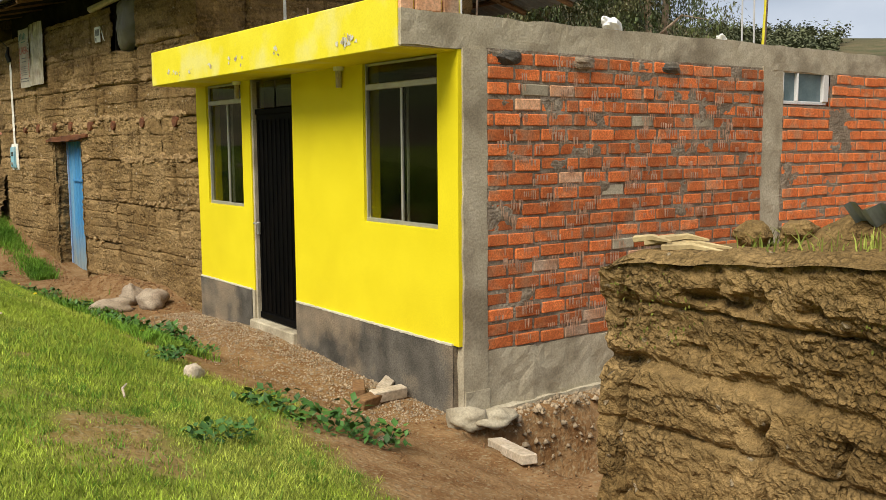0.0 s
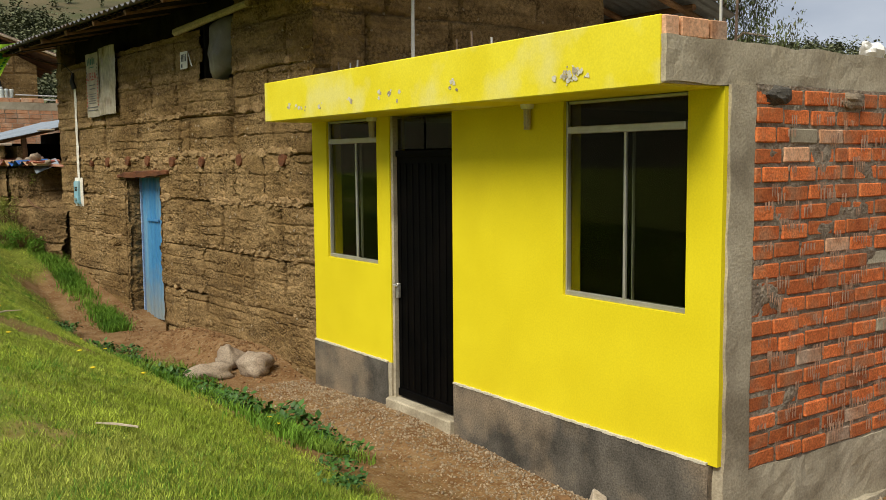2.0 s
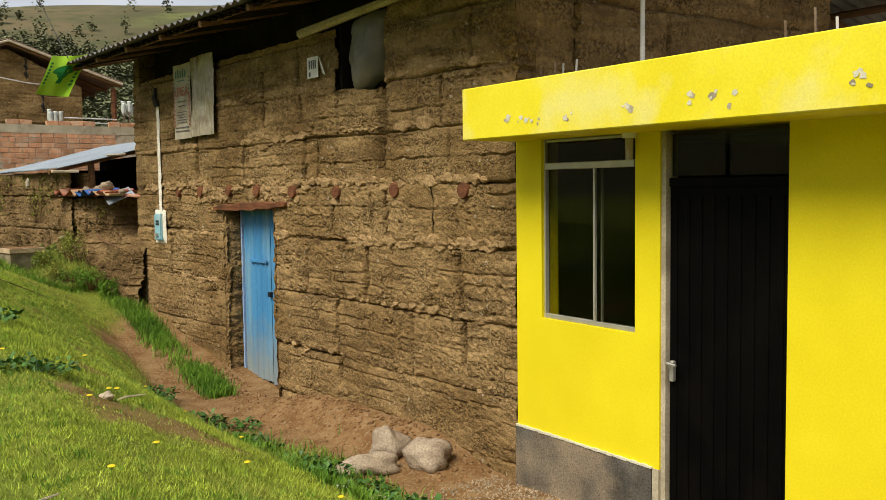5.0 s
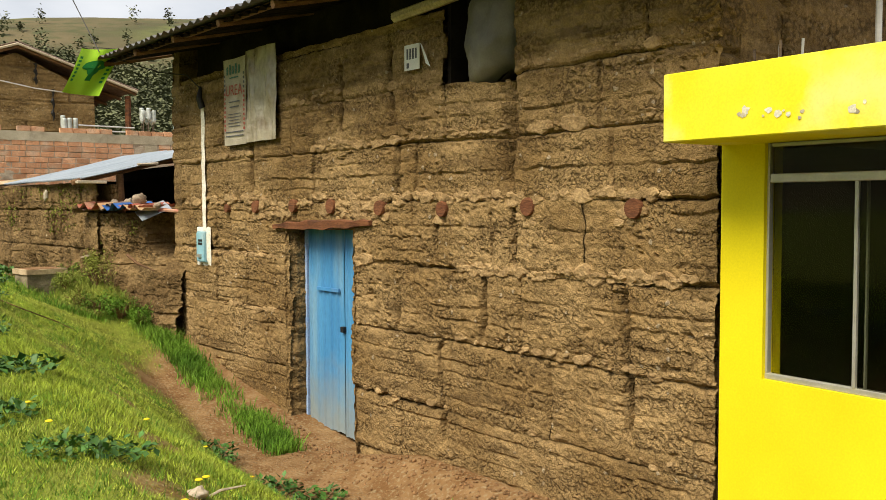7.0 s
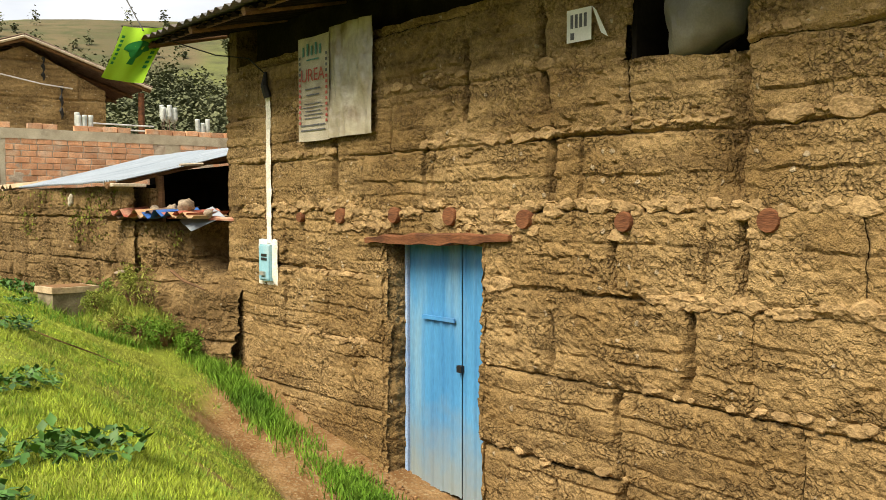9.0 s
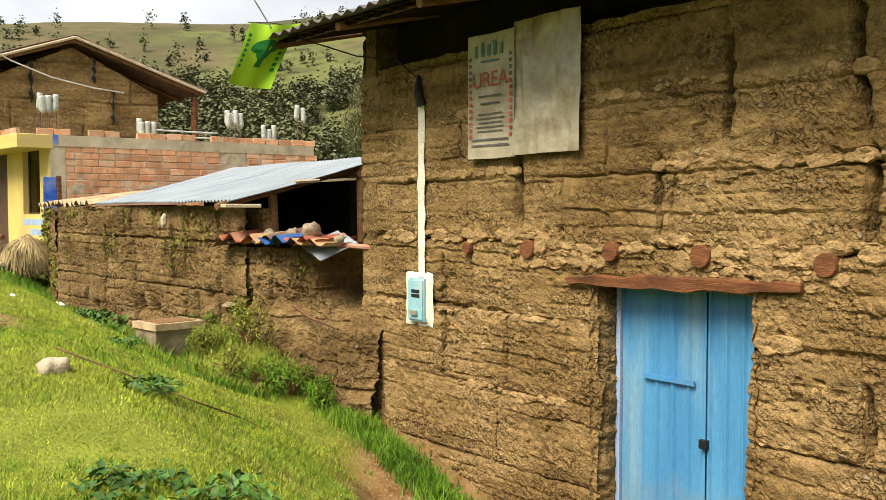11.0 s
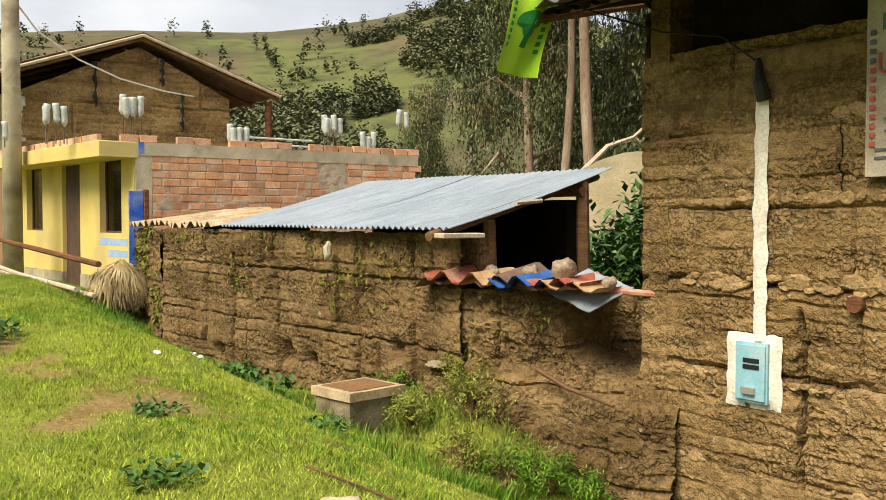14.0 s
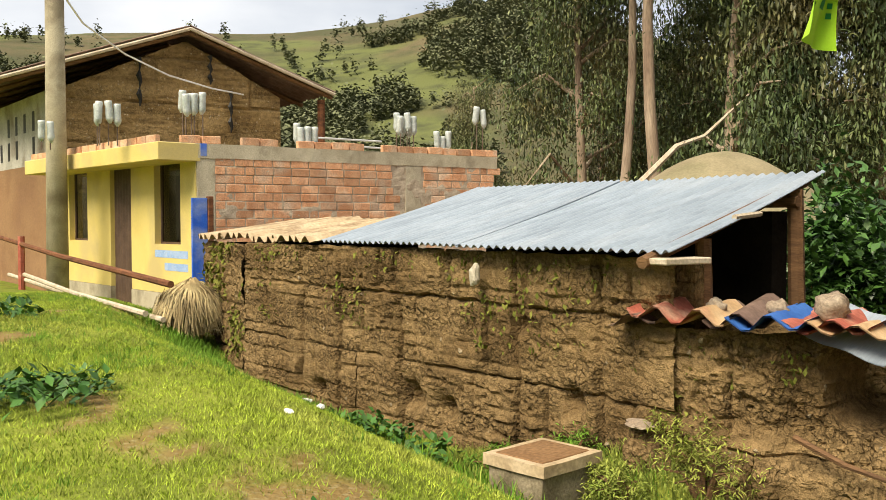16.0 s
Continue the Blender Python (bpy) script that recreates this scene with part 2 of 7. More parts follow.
WOOD_PALE = mat("pale_wood", (0.42, 0.34, 0.24), (0.55, 0.47, 0.36), 6, 0.85, 0.3, 50, grain=0.25)
BLUE = mat("blue_painted_metal", (0.035, 0.19, 0.44), (0.06, 0.26, 0.53), 2.5, 0.5, 0.12, 50, (0.16, 0.30, 0.44), 2.2, 0.6, stretch=(1, 1, 0.5), grain=0.1, depth=0.004, spec=0.5)
BLUE_DOOR = door_mat("blue_door_paint")
BLUE_DEEP = mat("deep_blue_paint", (0.012, 0.08, 0.45), (0.025, 0.13, 0.58), 4, 0.6, 0.1, 50, (0.3, 0.34, 0.4), 3.5, 0.5, grain=0.12)
BENCH_SIDE = mat("dirty_bench_concrete", (0.17, 0.135, 0.085), (0.29, 0.24, 0.16), 5, 0.9, 0.5, 60, (0.09, 0.075, 0.04), 3, 0.85, grain=0.25)
BLUE_CHALK = mat("chalky_blue_paint", (0.22, 0.36, 0.62), (0.36, 0.46, 0.62), 9, 0.8, 0.1, 70, grain=0.2)
BLACK_METAL = mat("black_painted_steel", (0.0012, 0.0012, 0.0012), (0.0025, 0.0022, 0.002), 5, 0.6, 0.1, 60, (0.004, 0.003, 0.0025), 3, 0.6, grain=0.15, spec=0.06)
BROWN_METAL = mat("brown_corrugated_door_metal", (0.075, 0.045, 0.03), (0.12, 0.075, 0.05), 5, 0.6, 0.1, 60, grain=0.2)
ALU = mat("grey_aluminium", (0.46, 0.45, 0.40), (0.56, 0.55, 0.50), 8, 0.4, 0.05, 90, metal=0.6, grain=0.06, spec=0.5)
WHITE = mat("white_paint", (0.68, 0.68, 0.66), (0.80, 0.80, 0.78), 4, 0.6, 0.1, 60, (0.5, 0.46, 0.4), 2, 0.5, grain=0.08)
PLASTER = mat("white_gypsum_plaster", (0.66, 0.62, 0.52), (0.80, 0.77, 0.68), 7, 0.92, 0.6, 60, (0.5, 0.42, 0.3), 3, 0.5, grain=0.16)
METER = mat("pale_blue_painted_box", (0.20, 0.42, 0.50), (0.27, 0.50, 0.58), 6, 0.5, 0.1, 60, (0.45, 0.55, 0.56), 5, 0.5, grain=0.08)
DARK = mat("dark_plastic", (0.01, 0.01, 0.01), (0.025, 0.022, 0.02), 6, 0.5, 0.1, 60, grain=0.1)
STEEL = mat("rusty_rebar", (0.10, 0.065, 0.045), (0.19, 0.14, 0.11), 12, 0.7, 0.3, 90, grain=0.2, metal=0.3)
PIPE = mat("grey_conduit", (0.42, 0.42, 0.42), (0.52, 0.52, 0.52), 8, 0.5, 0.1, 50, grain=0.08)
YELLOW_ROD = mat("yellow_pole_paint", (0.55, 0.48, 0.02), (0.62, 0.56, 0.04), 8, 0.6, 0.1, 50, grain=0.1)
PLASTIC_BAG = mat("woven_plastic_sack", (0.37, 0.325, 0.24), (0.50, 0.45, 0.35), 5, 0.5, 0.3, 120, (0.25, 0.20, 0.13), 3, 0.75, grain=0.18, spec=0.4)
SACK_GREY = mat("grey_green_plastic_sheet", (0.27, 0.25, 0.195), (0.40, 0.37, 0.30), 5, 0.34, 0.3, 40, (0.18, 0.16, 0.12), 3, 0.6, grain=0.12, spec=0.5)
SACK_FULL = mat("full_grey_sack", (0.115, 0.105, 0.078), (0.175, 0.16, 0.122), 5, 0.45, 0.2, 90, (0.13, 0.115, 0.085), 3, 0.6, grain=0.1, spec=0.4)
CLEAR = mat("yellowed_clear_plastic", (0.31, 0.265, 0.19), (0.45, 0.40, 0.30), 6, 0.22, 0.5, 18, (0.24, 0.18, 0.11), 3.5, 0.8, grain=0.12, spec=0.6, depth=0.02)
INK_RED = mat("faded_red_ink", (0.36, 0.06, 0.045), (0.45, 0.12, 0.09), 20, 0.7, 0.05, 60, grain=0.2)
INK_GREY = mat("faded_grey_ink", (0.075, 0.075, 0.085), (0.14, 0.14, 0.145), 20, 0.7, 0.05, 60, grain=0.25)
INK_TEAL = mat("faded_teal_ink", (0.05, 0.17, 0.16), (0.10, 0.24, 0.23), 20, 0.7, 0.05, 60, grain=0.2)
LIME = mat("lime_green_cloth", (0.36, 0.66, 0.03), (0.44, 0.75, 0.05), 3, 0.8, 0.1, 150, grain=0.06)
GREEN_PRINT = mat("dark_green_print", (0.012, 0.19, 0.03), (0.02, 0.24, 0.05), 8, 0.8, 0.1, 100, grain=0.1)
PAPER = mat("white_paper_tag", (0.66, 0.65, 0.60), (0.76, 0.75, 0.70), 8, 0.8, 0.1, 80, grain=0.05)
ROCK = mat("grey_river_stone", (0.27, 0.21, 0.15), (0.38, 0.31, 0.23), 5, 0.9, 0.7, 60, (0.18, 0.12, 0.08), 4, 0.7, grain=0.3)
ROCK_PALE = mat("pale_stone", (0.40, 0.32, 0.23), (0.52, 0.44, 0.34), 8, 0.9, 0.5, 60, (0.28, 0.19, 0.12), 5, 0.7, grain=0.22)
GRAVEL = mat("dusty_gravel", (0.25, 0.185, 0.115), (0.37, 0.295, 0.20), 9, 0.95, 0.5, 70, island=0.3, grain=0.25)
STRAW = mat("dry_straw", (0.36, 0.27, 0.13), (0.50, 0.40, 0.21), 5, 0.9, 0.3, 60, (0.20, 0.14, 0.07), 3, 0.5, island=0.4, grain=0.15)
RED_SHEET = mat("faded_red_roof_sheet", (0.33, 0.085, 0.055), (0.46, 0.15, 0.10), 6, 0.8, 0.3, 40, (0.55, 0.36, 0.25), 6, 0.7, grain=0.2)
ORANGE_SHEET = mat("sun_bleached_orange_sheet", (0.47, 0.30, 0.15), (0.58, 0.42, 0.25), 6, 0.75, 0.1, 40, (0.38, 0.18, 0.1), 4, 0.6, grain=0.14)
BLUE_SHEET = mat("blue_roof_sheet", (0.02, 0.09, 0.32), (0.04, 0.14, 0.42), 6, 0.7, 0.1, 40, grain=0.12)
BROWN_SHEET = mat("brown_roof_sheet", (0.12, 0.075, 0.055), (0.2, 0.13, 0.1), 6, 0.8, 0.2, 40, grain=0.2)
GRASS = mat("grass_blades", (0.205, 0.280, 0.028), (0.345, 0.425, 0.052), 1.6, 0.7, 0.0, 9, (0.40, 0.41, 0.09), 0.9, 0.6, island=0.45, grain=0.3, spec=0.2)
GRASS_DARK = mat("lush_grass_blades", (0.075, 0.175, 0.016), (0.15, 0.28, 0.028), 2, 0.7, 0.0, 5, (0.22, 0.29, 0.05), 1.2, 0.6, island=0.4, grain=0.2, spec=0.2)
GRASS_DRY = mat("yellowed_grass", (0.20, 0.235, 0.04), (0.31, 0.33, 0.07), 2, 0.75, 0.0, 6, (0.12, 0.20, 0.028), 2, 0.7, island=0.4, grain=0.2, spec=0.2)
WEED = mat("broad_weed_leaves", (0.03, 0.095, 0.014), (0.065, 0.16, 0.025), 5, 0.55, 0.1, 30, island=0.35, grain=0.15, spec=0.35)
BUSH = mat("dark_shrub_leaves", (0.028, 0.085, 0.014), (0.07, 0.155, 0.028), 3, 0.42, 0.1, 30, island=0.5, grain=0.2, spec=0.5)
EUCALYPT = mat("eucalyptus_leaves", (0.038, 0.066, 0.022), (0.115, 0.145, 0.050), 0.5, 0.5, 0.0, 3, (0.19, 0.15, 0.065), 0.35, 0.6, island=0.65, grain=0.15, spec=0.35)
BARK = mat("pale_eucalyptus_bark", (0.26, 0.19, 0.125), (0.40, 0.32, 0.23), 1.2, 0.9, 0.4, 14, (0.16, 0.10, 0.07), 1.0, 0.6, stretch=(2, 2, 0.35), grain=0.25)
FAR_LEAF = mat("far_trees", (0.088, 0.100, 0.056), (0.15, 0.16, 0.084), 0.1, 0.9, 0.0, 1, island=0.3, grain=0.2, spec=0.1)
KHAKI = mat("khaki_earth", (0.20, 0.165, 0.095), (0.28, 0.235, 0.14), 1.2, 0.95, 0.5, 22, (0.16, 0.15, 0.075), 0.8, 0.6, grain=0.16)
GLASS = glass_mat("dark_window_glass", (0.30, 0.32, 0.26))
MILKY = mat("cloudy_bottle_plastic", (0.55, 0.60, 0.57), (0.70, 0.74, 0.71), 14, 0.3, 0.1, 60, (0.36, 0.42, 0.38), 9, 0.7, grain=0.15, spec=0.5)
MILKY.node_tree.nodes["Principled BSDF"].inputs["Transmission Weight"].default_value = 0.3
# opaque pane with the sky's bluish reflection put into its base colour
SKY_PANE = mat("sky_reflecting_pane", (0.09, 0.145, 0.165), (0.14, 0.20, 0.22), 6, 0.25, 0.1, 60, grain=0.1, spec=0.6)
DRIPS = mat("dried_mortar_drips", (0.42, 0.235, 0.14), (0.54, 0.35, 0.24), 12, 0.95, 0.4, 60, island=0.25, grain=0.2)
# near black: deep shade behind openings and under roofs, put into the colour
DEEP_SHADE = mat("deep_shade_black", (0.012, 0.010, 0.008), (0.028, 0.022, 0.016), 4, 0.95, 0.4, 40, grain=0.2, spec=0.05)
MOSS = mat("mossy_patch", (0.10, 0.12, 0.02), (0.20, 0.20, 0.045), 8, 0.95, 0.5, 40, island=0.3, grain=0.3, spec=0.1)
# room plaster coloured near black, standing in for the lack of light indoors
INSIDE = mat("darkened_room_plaster", (0.03, 0.028, 0.022), (0.05, 0.045, 0.035), 3, 0.9, 0.1, 40, grain=0.1)


# ---- mesh helpers ----
class Geo:
    """Gathers vertices and faces for one mesh."""

    def __init__(self):
        self.v, self.f = [], []

    def add(self, vs, fs):
        k = len(self.v)
        self.v.extend(vs)
        self.f.extend([tuple(i + k for i in f) for f in fs])
        return self

    def box(self, x0, x1, y0, y1, z0, z1, c=0.0, m=None):
        if c <= 0:
            vs = [(x, y, z) for x in (x0, x1) for y in (y0, y1) for z in (z0, z1)]
            fs = [(0, 1, 3, 2), (4, 6, 7, 5), (0, 4, 5, 1), (2, 3, 7, 6), (0, 2, 6, 4), (1, 5, 7, 3)]
        else:
            vs, idx = [], {}
            for i, x in enumerate((x0, x1)):
                for j, y in enumerate((y0, y1)):
                    for k, z in enumerate((z0, z1)):
                        sx, sy, sz = (c if i == 0 else -c), (c if j == 0 else -c), (c if k == 0 else -c)
                        for a, p in enumerate(((x, y + sy, z + sz), (x + sx, y, z + sz), (x + sx, y + sy, z))):
                            idx[i, j, k, a] = len(vs)
                            vs.append(p)
            fs = []
            for i in (0, 1):
                fs.append([idx[i, 0, 0, 0], idx[i, 0, 1, 0], idx[i, 1, 1, 0], idx[i, 1, 0, 0]][:: 1 if i == 0 else -1])
                fs.append([idx[0, i, 0, 1], idx[1, i, 0, 1], idx[1, i, 1, 1], idx[0, i, 1, 1]][:: 1 if i == 0 else -1])
                fs.append([idx[0, 0, i, 2], idx[0, 1, i, 2], idx[1, 1, i, 2], idx[1, 0, i, 2]][:: 1 if i == 0 else -1])
            for i in (0, 1):
                for j in (0, 1):
                    fs.append([idx[0, i, j, 1], idx[1, i, j, 1], idx[1, i, j, 2], idx[0, i, j, 2]])
                    fs.append([idx[i, 0, j, 0], idx[i, 1, j, 0], idx[i, 1, j, 2], idx[i, 0, j, 2]])
                    fs.append([idx[i, j, 0, 0], idx[i, j, 1, 0], idx[i, j, 1, 1], idx[i, j, 0, 1]])
                    for k in (0, 1):
                        fs.append([idx[i, j, k, 0], idx[i, j, k, 1], idx[i, j, k, 2]])
        if m is not None:
            vs = [tuple(m @ Vector(p)) for p in vs]
        return self.add(vs, fs)

    def tube(self, points, radii, n=8, cap=True):
        pts = [Vector(p) for p in points]
        rings, ref = [], None
        for i, p in enumerate(pts):
            d = (pts[min(i + 1, len(pts) - 1)] - pts[max(i - 1, 0)]).normalized()
            if ref is None:
                ref = d.orthogonal().normalized()
            u = (ref - d * ref.dot(d)).normalized()
            w = d.cross(u)
            ref = u
            r = radii[i] if isinstance(radii, (list, tuple)) else radii
            rings.append([tuple(p + (u * math.cos(a) + w * math.sin(a)) * r) for a in [2 * math.pi * k / n for k in range(n)]])
        vs = [q for ring in rings for q in ring]
        fs = [(i * n + k, i * n + (k + 1) % n, (i + 1) * n + (k + 1) % n, (i + 1) * n + k) for i in range(len(rings) - 1) for k in range(n)]
        if cap:
            fs += [tuple(range(n))[::-1], tuple(range((len(rings) - 1) * n, len(rings) * n))]
        return self.add(vs, fs)

    def grid(self, pts):
        """pts: an array (rows, columns, 3)."""
        a, b = pts.shape[:2]
        fs = [(i * b + j, i * b + j + 1, (i + 1) * b + j + 1, (i + 1) * b + j) for i in range(a - 1) for j in range(b - 1)]
        return self.add([tuple(p) for p in pts.reshape(-1, 3)], fs)

    def mesh(self, name, material, smooth=False):
        me = bpy.data.meshes.new(name)
        me.from_pydata(self.v, [], self.f)
        b = bmesh.new()
        b.from_mesh(me)
        if len(self.f) < 4000:
            bmesh.ops.remove_doubles(b, verts=b.verts, dist=2e-5)
            bmesh.ops.recalc_face_normals(b, faces=b.faces)
        b.to_mesh(me)
        b.free()
        me.materials.append(material)
        if smooth:
            me.polygons.foreach_set("use_smooth", [True] * len(me.polygons))
        return me


def part(name, g, material, parent, label="", smooth=False, kind=""):
    ob = new(name, g.mesh(name, material, smooth) if isinstance(g, Geo) else g)
    ob.parent = parent
    return tagged(ob, label, kind=kind)


def thing(name, label, category, m=None, group="", kind=""):
    ob = new(name)
    ob.empty_display_size = 0.1
    if m is not None:
        ob.matrix_world = m
    return tagged(ob, label, category, group, kind)


def single(name, g, material, label, category, m=None, group="", kind="", smooth=False):
    ob = new(name, g.mesh(name, material, smooth) if isinstance(g, Geo) else g)
    if m is not None:
        ob.matrix_world = m
    return tagged(ob, label, category, group, kind)


rng = np.random.default_rng(7)


def hash2(ix, iy, seed):
    h = np.sin(ix * 127.1 + iy * 311.7 + seed * 74.7) * 43758.5453
    return h - np.floor(h)


def vnoise(x, y, seed=0):
    ix, iy = np.floor(x), np.floor(y)
    fx, fy = x - ix, y - iy
    fx, fy = fx * fx * (3 - 2 * fx), fy * fy * (3 - 2 * fy)
    a, b = hash2(ix, iy, seed), hash2(ix + 1, iy, seed)
    c, d = hash2(ix, iy + 1, seed), hash2(ix + 1, iy + 1, seed)
    return (a + (b - a) * fx) * (1 - fy) + (c + (d - c) * fx) * fy


def fbm(x, y, seed=0, octaves=4):
    """Fractal noise in about -0.5 to 0.5."""
    s, k, tot = 0.0, 1.0, 0.0
    for o in range(octaves):
        s = s + k * (vnoise(x * 2 ** o + 17.3 * o, y * 2 ** o - 9.1 * o, seed + o) - 0.5)
        tot += k
        k *= 0.55
    return s / tot


def smooth(a, b, x):
    t = np.clip((x - a) / (b - a), 0, 1)
    return t * t * (3 - 2 * t)


# ---- ground ----
def ground_z(x, y):
    x, y = np.asarray(x, float), np.asarray(y, float)
    top = np.interp(y, [-60, 0, 4.5, 10, 12, 15.4, 17.5, 19.5, 22.3, 26, 32, 60], [-0.6, 0.42, 0.74, 1.09, 1.15, 1.44, 1.54, 1.72, 1.80, 1.72, 1.45, 1.2])
    low = np.interp(y, [-60, 0, 4, 9.5, 12, 13, 15, 16.4, 17.5, 19.5, 21, 22.4, 23.5, 24.2, 26, 30, 60], [-0.8, -0.08, -0.05, 0.0, -0.04, 0.0, 0.36, 0.72, 0.98, 1.02, 0.98, 1.08, 1.3, 1.4, 1.35, 1.25, 1.0])
    start = np.interp(y, [0, 4.5, 10, 12, 15, 17, 20, 22.3, 24, 26, 30], [0.0, 0.2, 0.6, 0.75, 0.6, 0.45, 0.5, 0.4, 0.7, 0.9, 0.5])
    end = np.interp(y, [0, 4.5, 10, 12, 15, 16.4, 17.5, 19.5, 21, 22.4, 24, 26, 30], [3.0, 3.2, 2.5, 2.38, 2.45, 2.4, 2.0, 1.9, 1.8, 1.75, 2.0, 2.2, 2.2])
    t = np.clip((x - start) / (end - start), 0, 1)
    k = np.interp(y, [0, 5, 9, 14, 17], [1.5, 1.4, 1.15, 1.15, 1.35])
    s = t ** k
    z = top + (low - top) * s
    # raised earth along the foot of the old house
    wall = 3.66 - 0.0756 * (y - 9.15)
    z = z + 0.2 * smooth(0.5, 0.05, wall - x) * smooth(9.2, 10.3, y) * smooth(12.9, 11.7, y) * (x < wall + 0.5)
    z = z + 0.36 * np.exp(-((x - 2.6) / 0.36) ** 2 - ((y - 17.5) / 0.75) ** 2)
    z = z + 0.11 * np.exp(-((y - 7.3) / 1.2) ** 2) * smooth(2.5, 3.4, x) * (x < 3.75)
    # dug pit beside the corner of the brick wall
    z = z - 0.6 * smooth(3.42, 3.62, x + 0.1 * fbm(x * 2, y * 2, 5)) * smooth(5.3, 5.0, x) * smooth(3.25, 3.5, y - 0.25 * (x - 3.6)) * smooth(4.3, 4.15, y)
    near = smooth(60, 25, np.hypot(x, y - 12))
    z = z + near * (0.05 * fbm(x * 0.9, y * 0.9, 3) + 0.035 * fbm(x * 4, y * 4, 4))
    # hills round the valley
    az = np.degrees(np.arctan2(x, y - 10))
    el = np.interp(az, [-180, -90, 0, 9, 19, 24, 28, 33, 38, 44, 50, 52.5, 57, 65, 90, 180], [8, 8, 9.8, 10.1, 10.8, 11, 11.6, 12.8, 12.9, 10.5, 8.3, 6.9, 5.8, 5.4, 6, 8])
    r = np.hypot(x, y - 10)
    ridge = 260.0
    lift = smooth(48, 270, r) ** 1.15 * (np.tan(np.radians(el)) * ridge + 1.0)
    lift = lift + smooth(60, 200, r) * 4.0 * fbm(x / 60, y / 60, 8) * smooth(300, 220, r)
    drop = np.clip(r - 290, 0, None) * 0.05
    return z + lift - drop


def axis(lo, hi, step, far):
    core = np.arange(lo, hi + step / 2, step)
    grow, v, d = [], 0.0, step
    while v < far:
        d = min(d * 1.16, 18 if v < 330 else 200)
        v += d
        grow.append(v)
    g = np.array(grow)
    return np.concatenate([(lo - g)[::-1], core, hi + g])


gx, gy = axis(-2.6, 5.2, 0.075, 1500), axis(1.6, 26.5, 0.085, 1500)
GX, GY = np.meshgrid(gx, gy)
gv = np.stack([GX, GY, ground_z(GX, GY)], -1)
GROUND = bpy.data.materials.new("grassy_ground")
GROUND.use_nodes = True


def ground_material(m):
    n, l = m.node_tree.nodes, m.node_tree.links
    b = n["Principled BSDF"]
    b.inputs["Roughness"].default_value = 0.95
    b.inputs["Specular IOR Level"].default_value = 0.1
    at = n.new("ShaderNodeAttribute")
    at.attribute_name = "cover"
    sep = n.new("ShaderNodeSeparateColor")
    l.new(at.outputs["Color"], sep.inputs[0])
    geo = n.new("ShaderNodeNewGeometry")

    def tex(s, d=7.0):
        t = n.new("ShaderNodeTexNoise")
        t.inputs["Scale"].default_value, t.inputs["Detail"].default_value = s, d
        l.new(geo.outputs["Position"], t.inputs["Vector"])
        return t.outputs["Fac"]

    def mix(fac, a, c):
        x = n.new("ShaderNodeMix")
        x.data_type = "RGBA"
        for key, v in (("Factor", fac), ("A", a), ("B", c)):
            if hasattr(v, "is_output"):
                l.new(v, x.inputs[key])
            else:
                x.inputs[key].default_value = rgb(v)
        return x.outputs["Result"]

    def rng_(src, lo, hi):
        r = n.new("ShaderNodeMapRange")
        r.inputs["From Min"].default_value, r.inputs["From Max"].default_value = lo, hi
        l.new(src, r.inputs["Value"])
        return r.outputs["Result"]

    soil = mix(rng_(tex(5), 0.35, 0.65), (0.165, 0.085, 0.034), (0.265, 0.16, 0.075))
    soil = mix(rng_(tex(38), 0.52, 0.7), soil, (0.29, 0.22, 0.125))
    turf = mix(rng_(tex(2.2), 0.35, 0.65), (0.13, 0.165, 0.024), (0.22, 0.25, 0.04))
    turf = mix(rng_(tex(55, 3), 0.5, 0.75), turf, (0.12, 0.14, 0.03))
    field = mix(rng_(tex(0.035), 0.4, 0.6), (0.080, 0.076, 0.040), (0.135, 0.110, 0.060))
    field = mix(rng_(tex(0.02, 3), 0.53, 0.6), field, (0.125, 0.138, 0.050))
    field = mix(rng_(tex(0.22), 0.47, 0.68), field, (0.075, 0.082, 0.038))
    near = mix(sep.outputs["Red"], soil, turf)
    col = mix(sep.outputs["Green"], near, field)
    l.new(col, b.inputs["Base Color"])
    bp = n.new("ShaderNodeBump")
    bp.inputs["Strength"].default_value, bp.inputs["Distance"].default_value = 0.8, 0.03
    l.new(tex(30), bp.inputs["Height"])
    l.new(bp.outputs["Normal"], b.inputs["Normal"])


def cover(x, y):
    """How grassy the near ground is, 0 to 1."""
    end = np.interp(y, [0, 4.5, 7, 8.5, 10, 12, 15, 16.4, 17.5, 26, 30], [1.9, 2.1, 2.15, 2.3, 2.5, 2.15, 2.3, 3.0, 2.6, 2.3, 2.0])
    c = smooth(0.28, -0.28, x - end + 0.9 * fbm(x * 1.3, y * 1.3, 11))
    bare = smooth(0.16, 0.26, fbm(x * 0.8, y * 0.8, 21) + 0.25 * fbm(x * 5, y * 5, 22))
    c = c * (1 - 0.8 * bare * (x > -0.5) * (x < 2.2))
    ditch = smooth(0.25, 0.05, np.abs(x - 2.62 + 0.25 * fbm(y * 1.4, y * 0, 31))) * smooth(11.4, 12.2, y) * smooth(15.6, 14.8, y)
    return np.clip(c * (1 - 0.75 * ditch), 0, 1)


gg = Geo().grid(gv)
ground_mesh = gg.mesh("ground", GROUND, True)
ground_material(GROUND)
attr = ground_mesh.color_attributes.new("cover", "FLOAT_COLOR", "POINT")
far = smooth(30, 55, np.hypot(GX, GY - 12))
attr.data.foreach_set("color", np.stack([cover(GX, GY), far, far * 0, far * 0 + 1], -1).ravel())
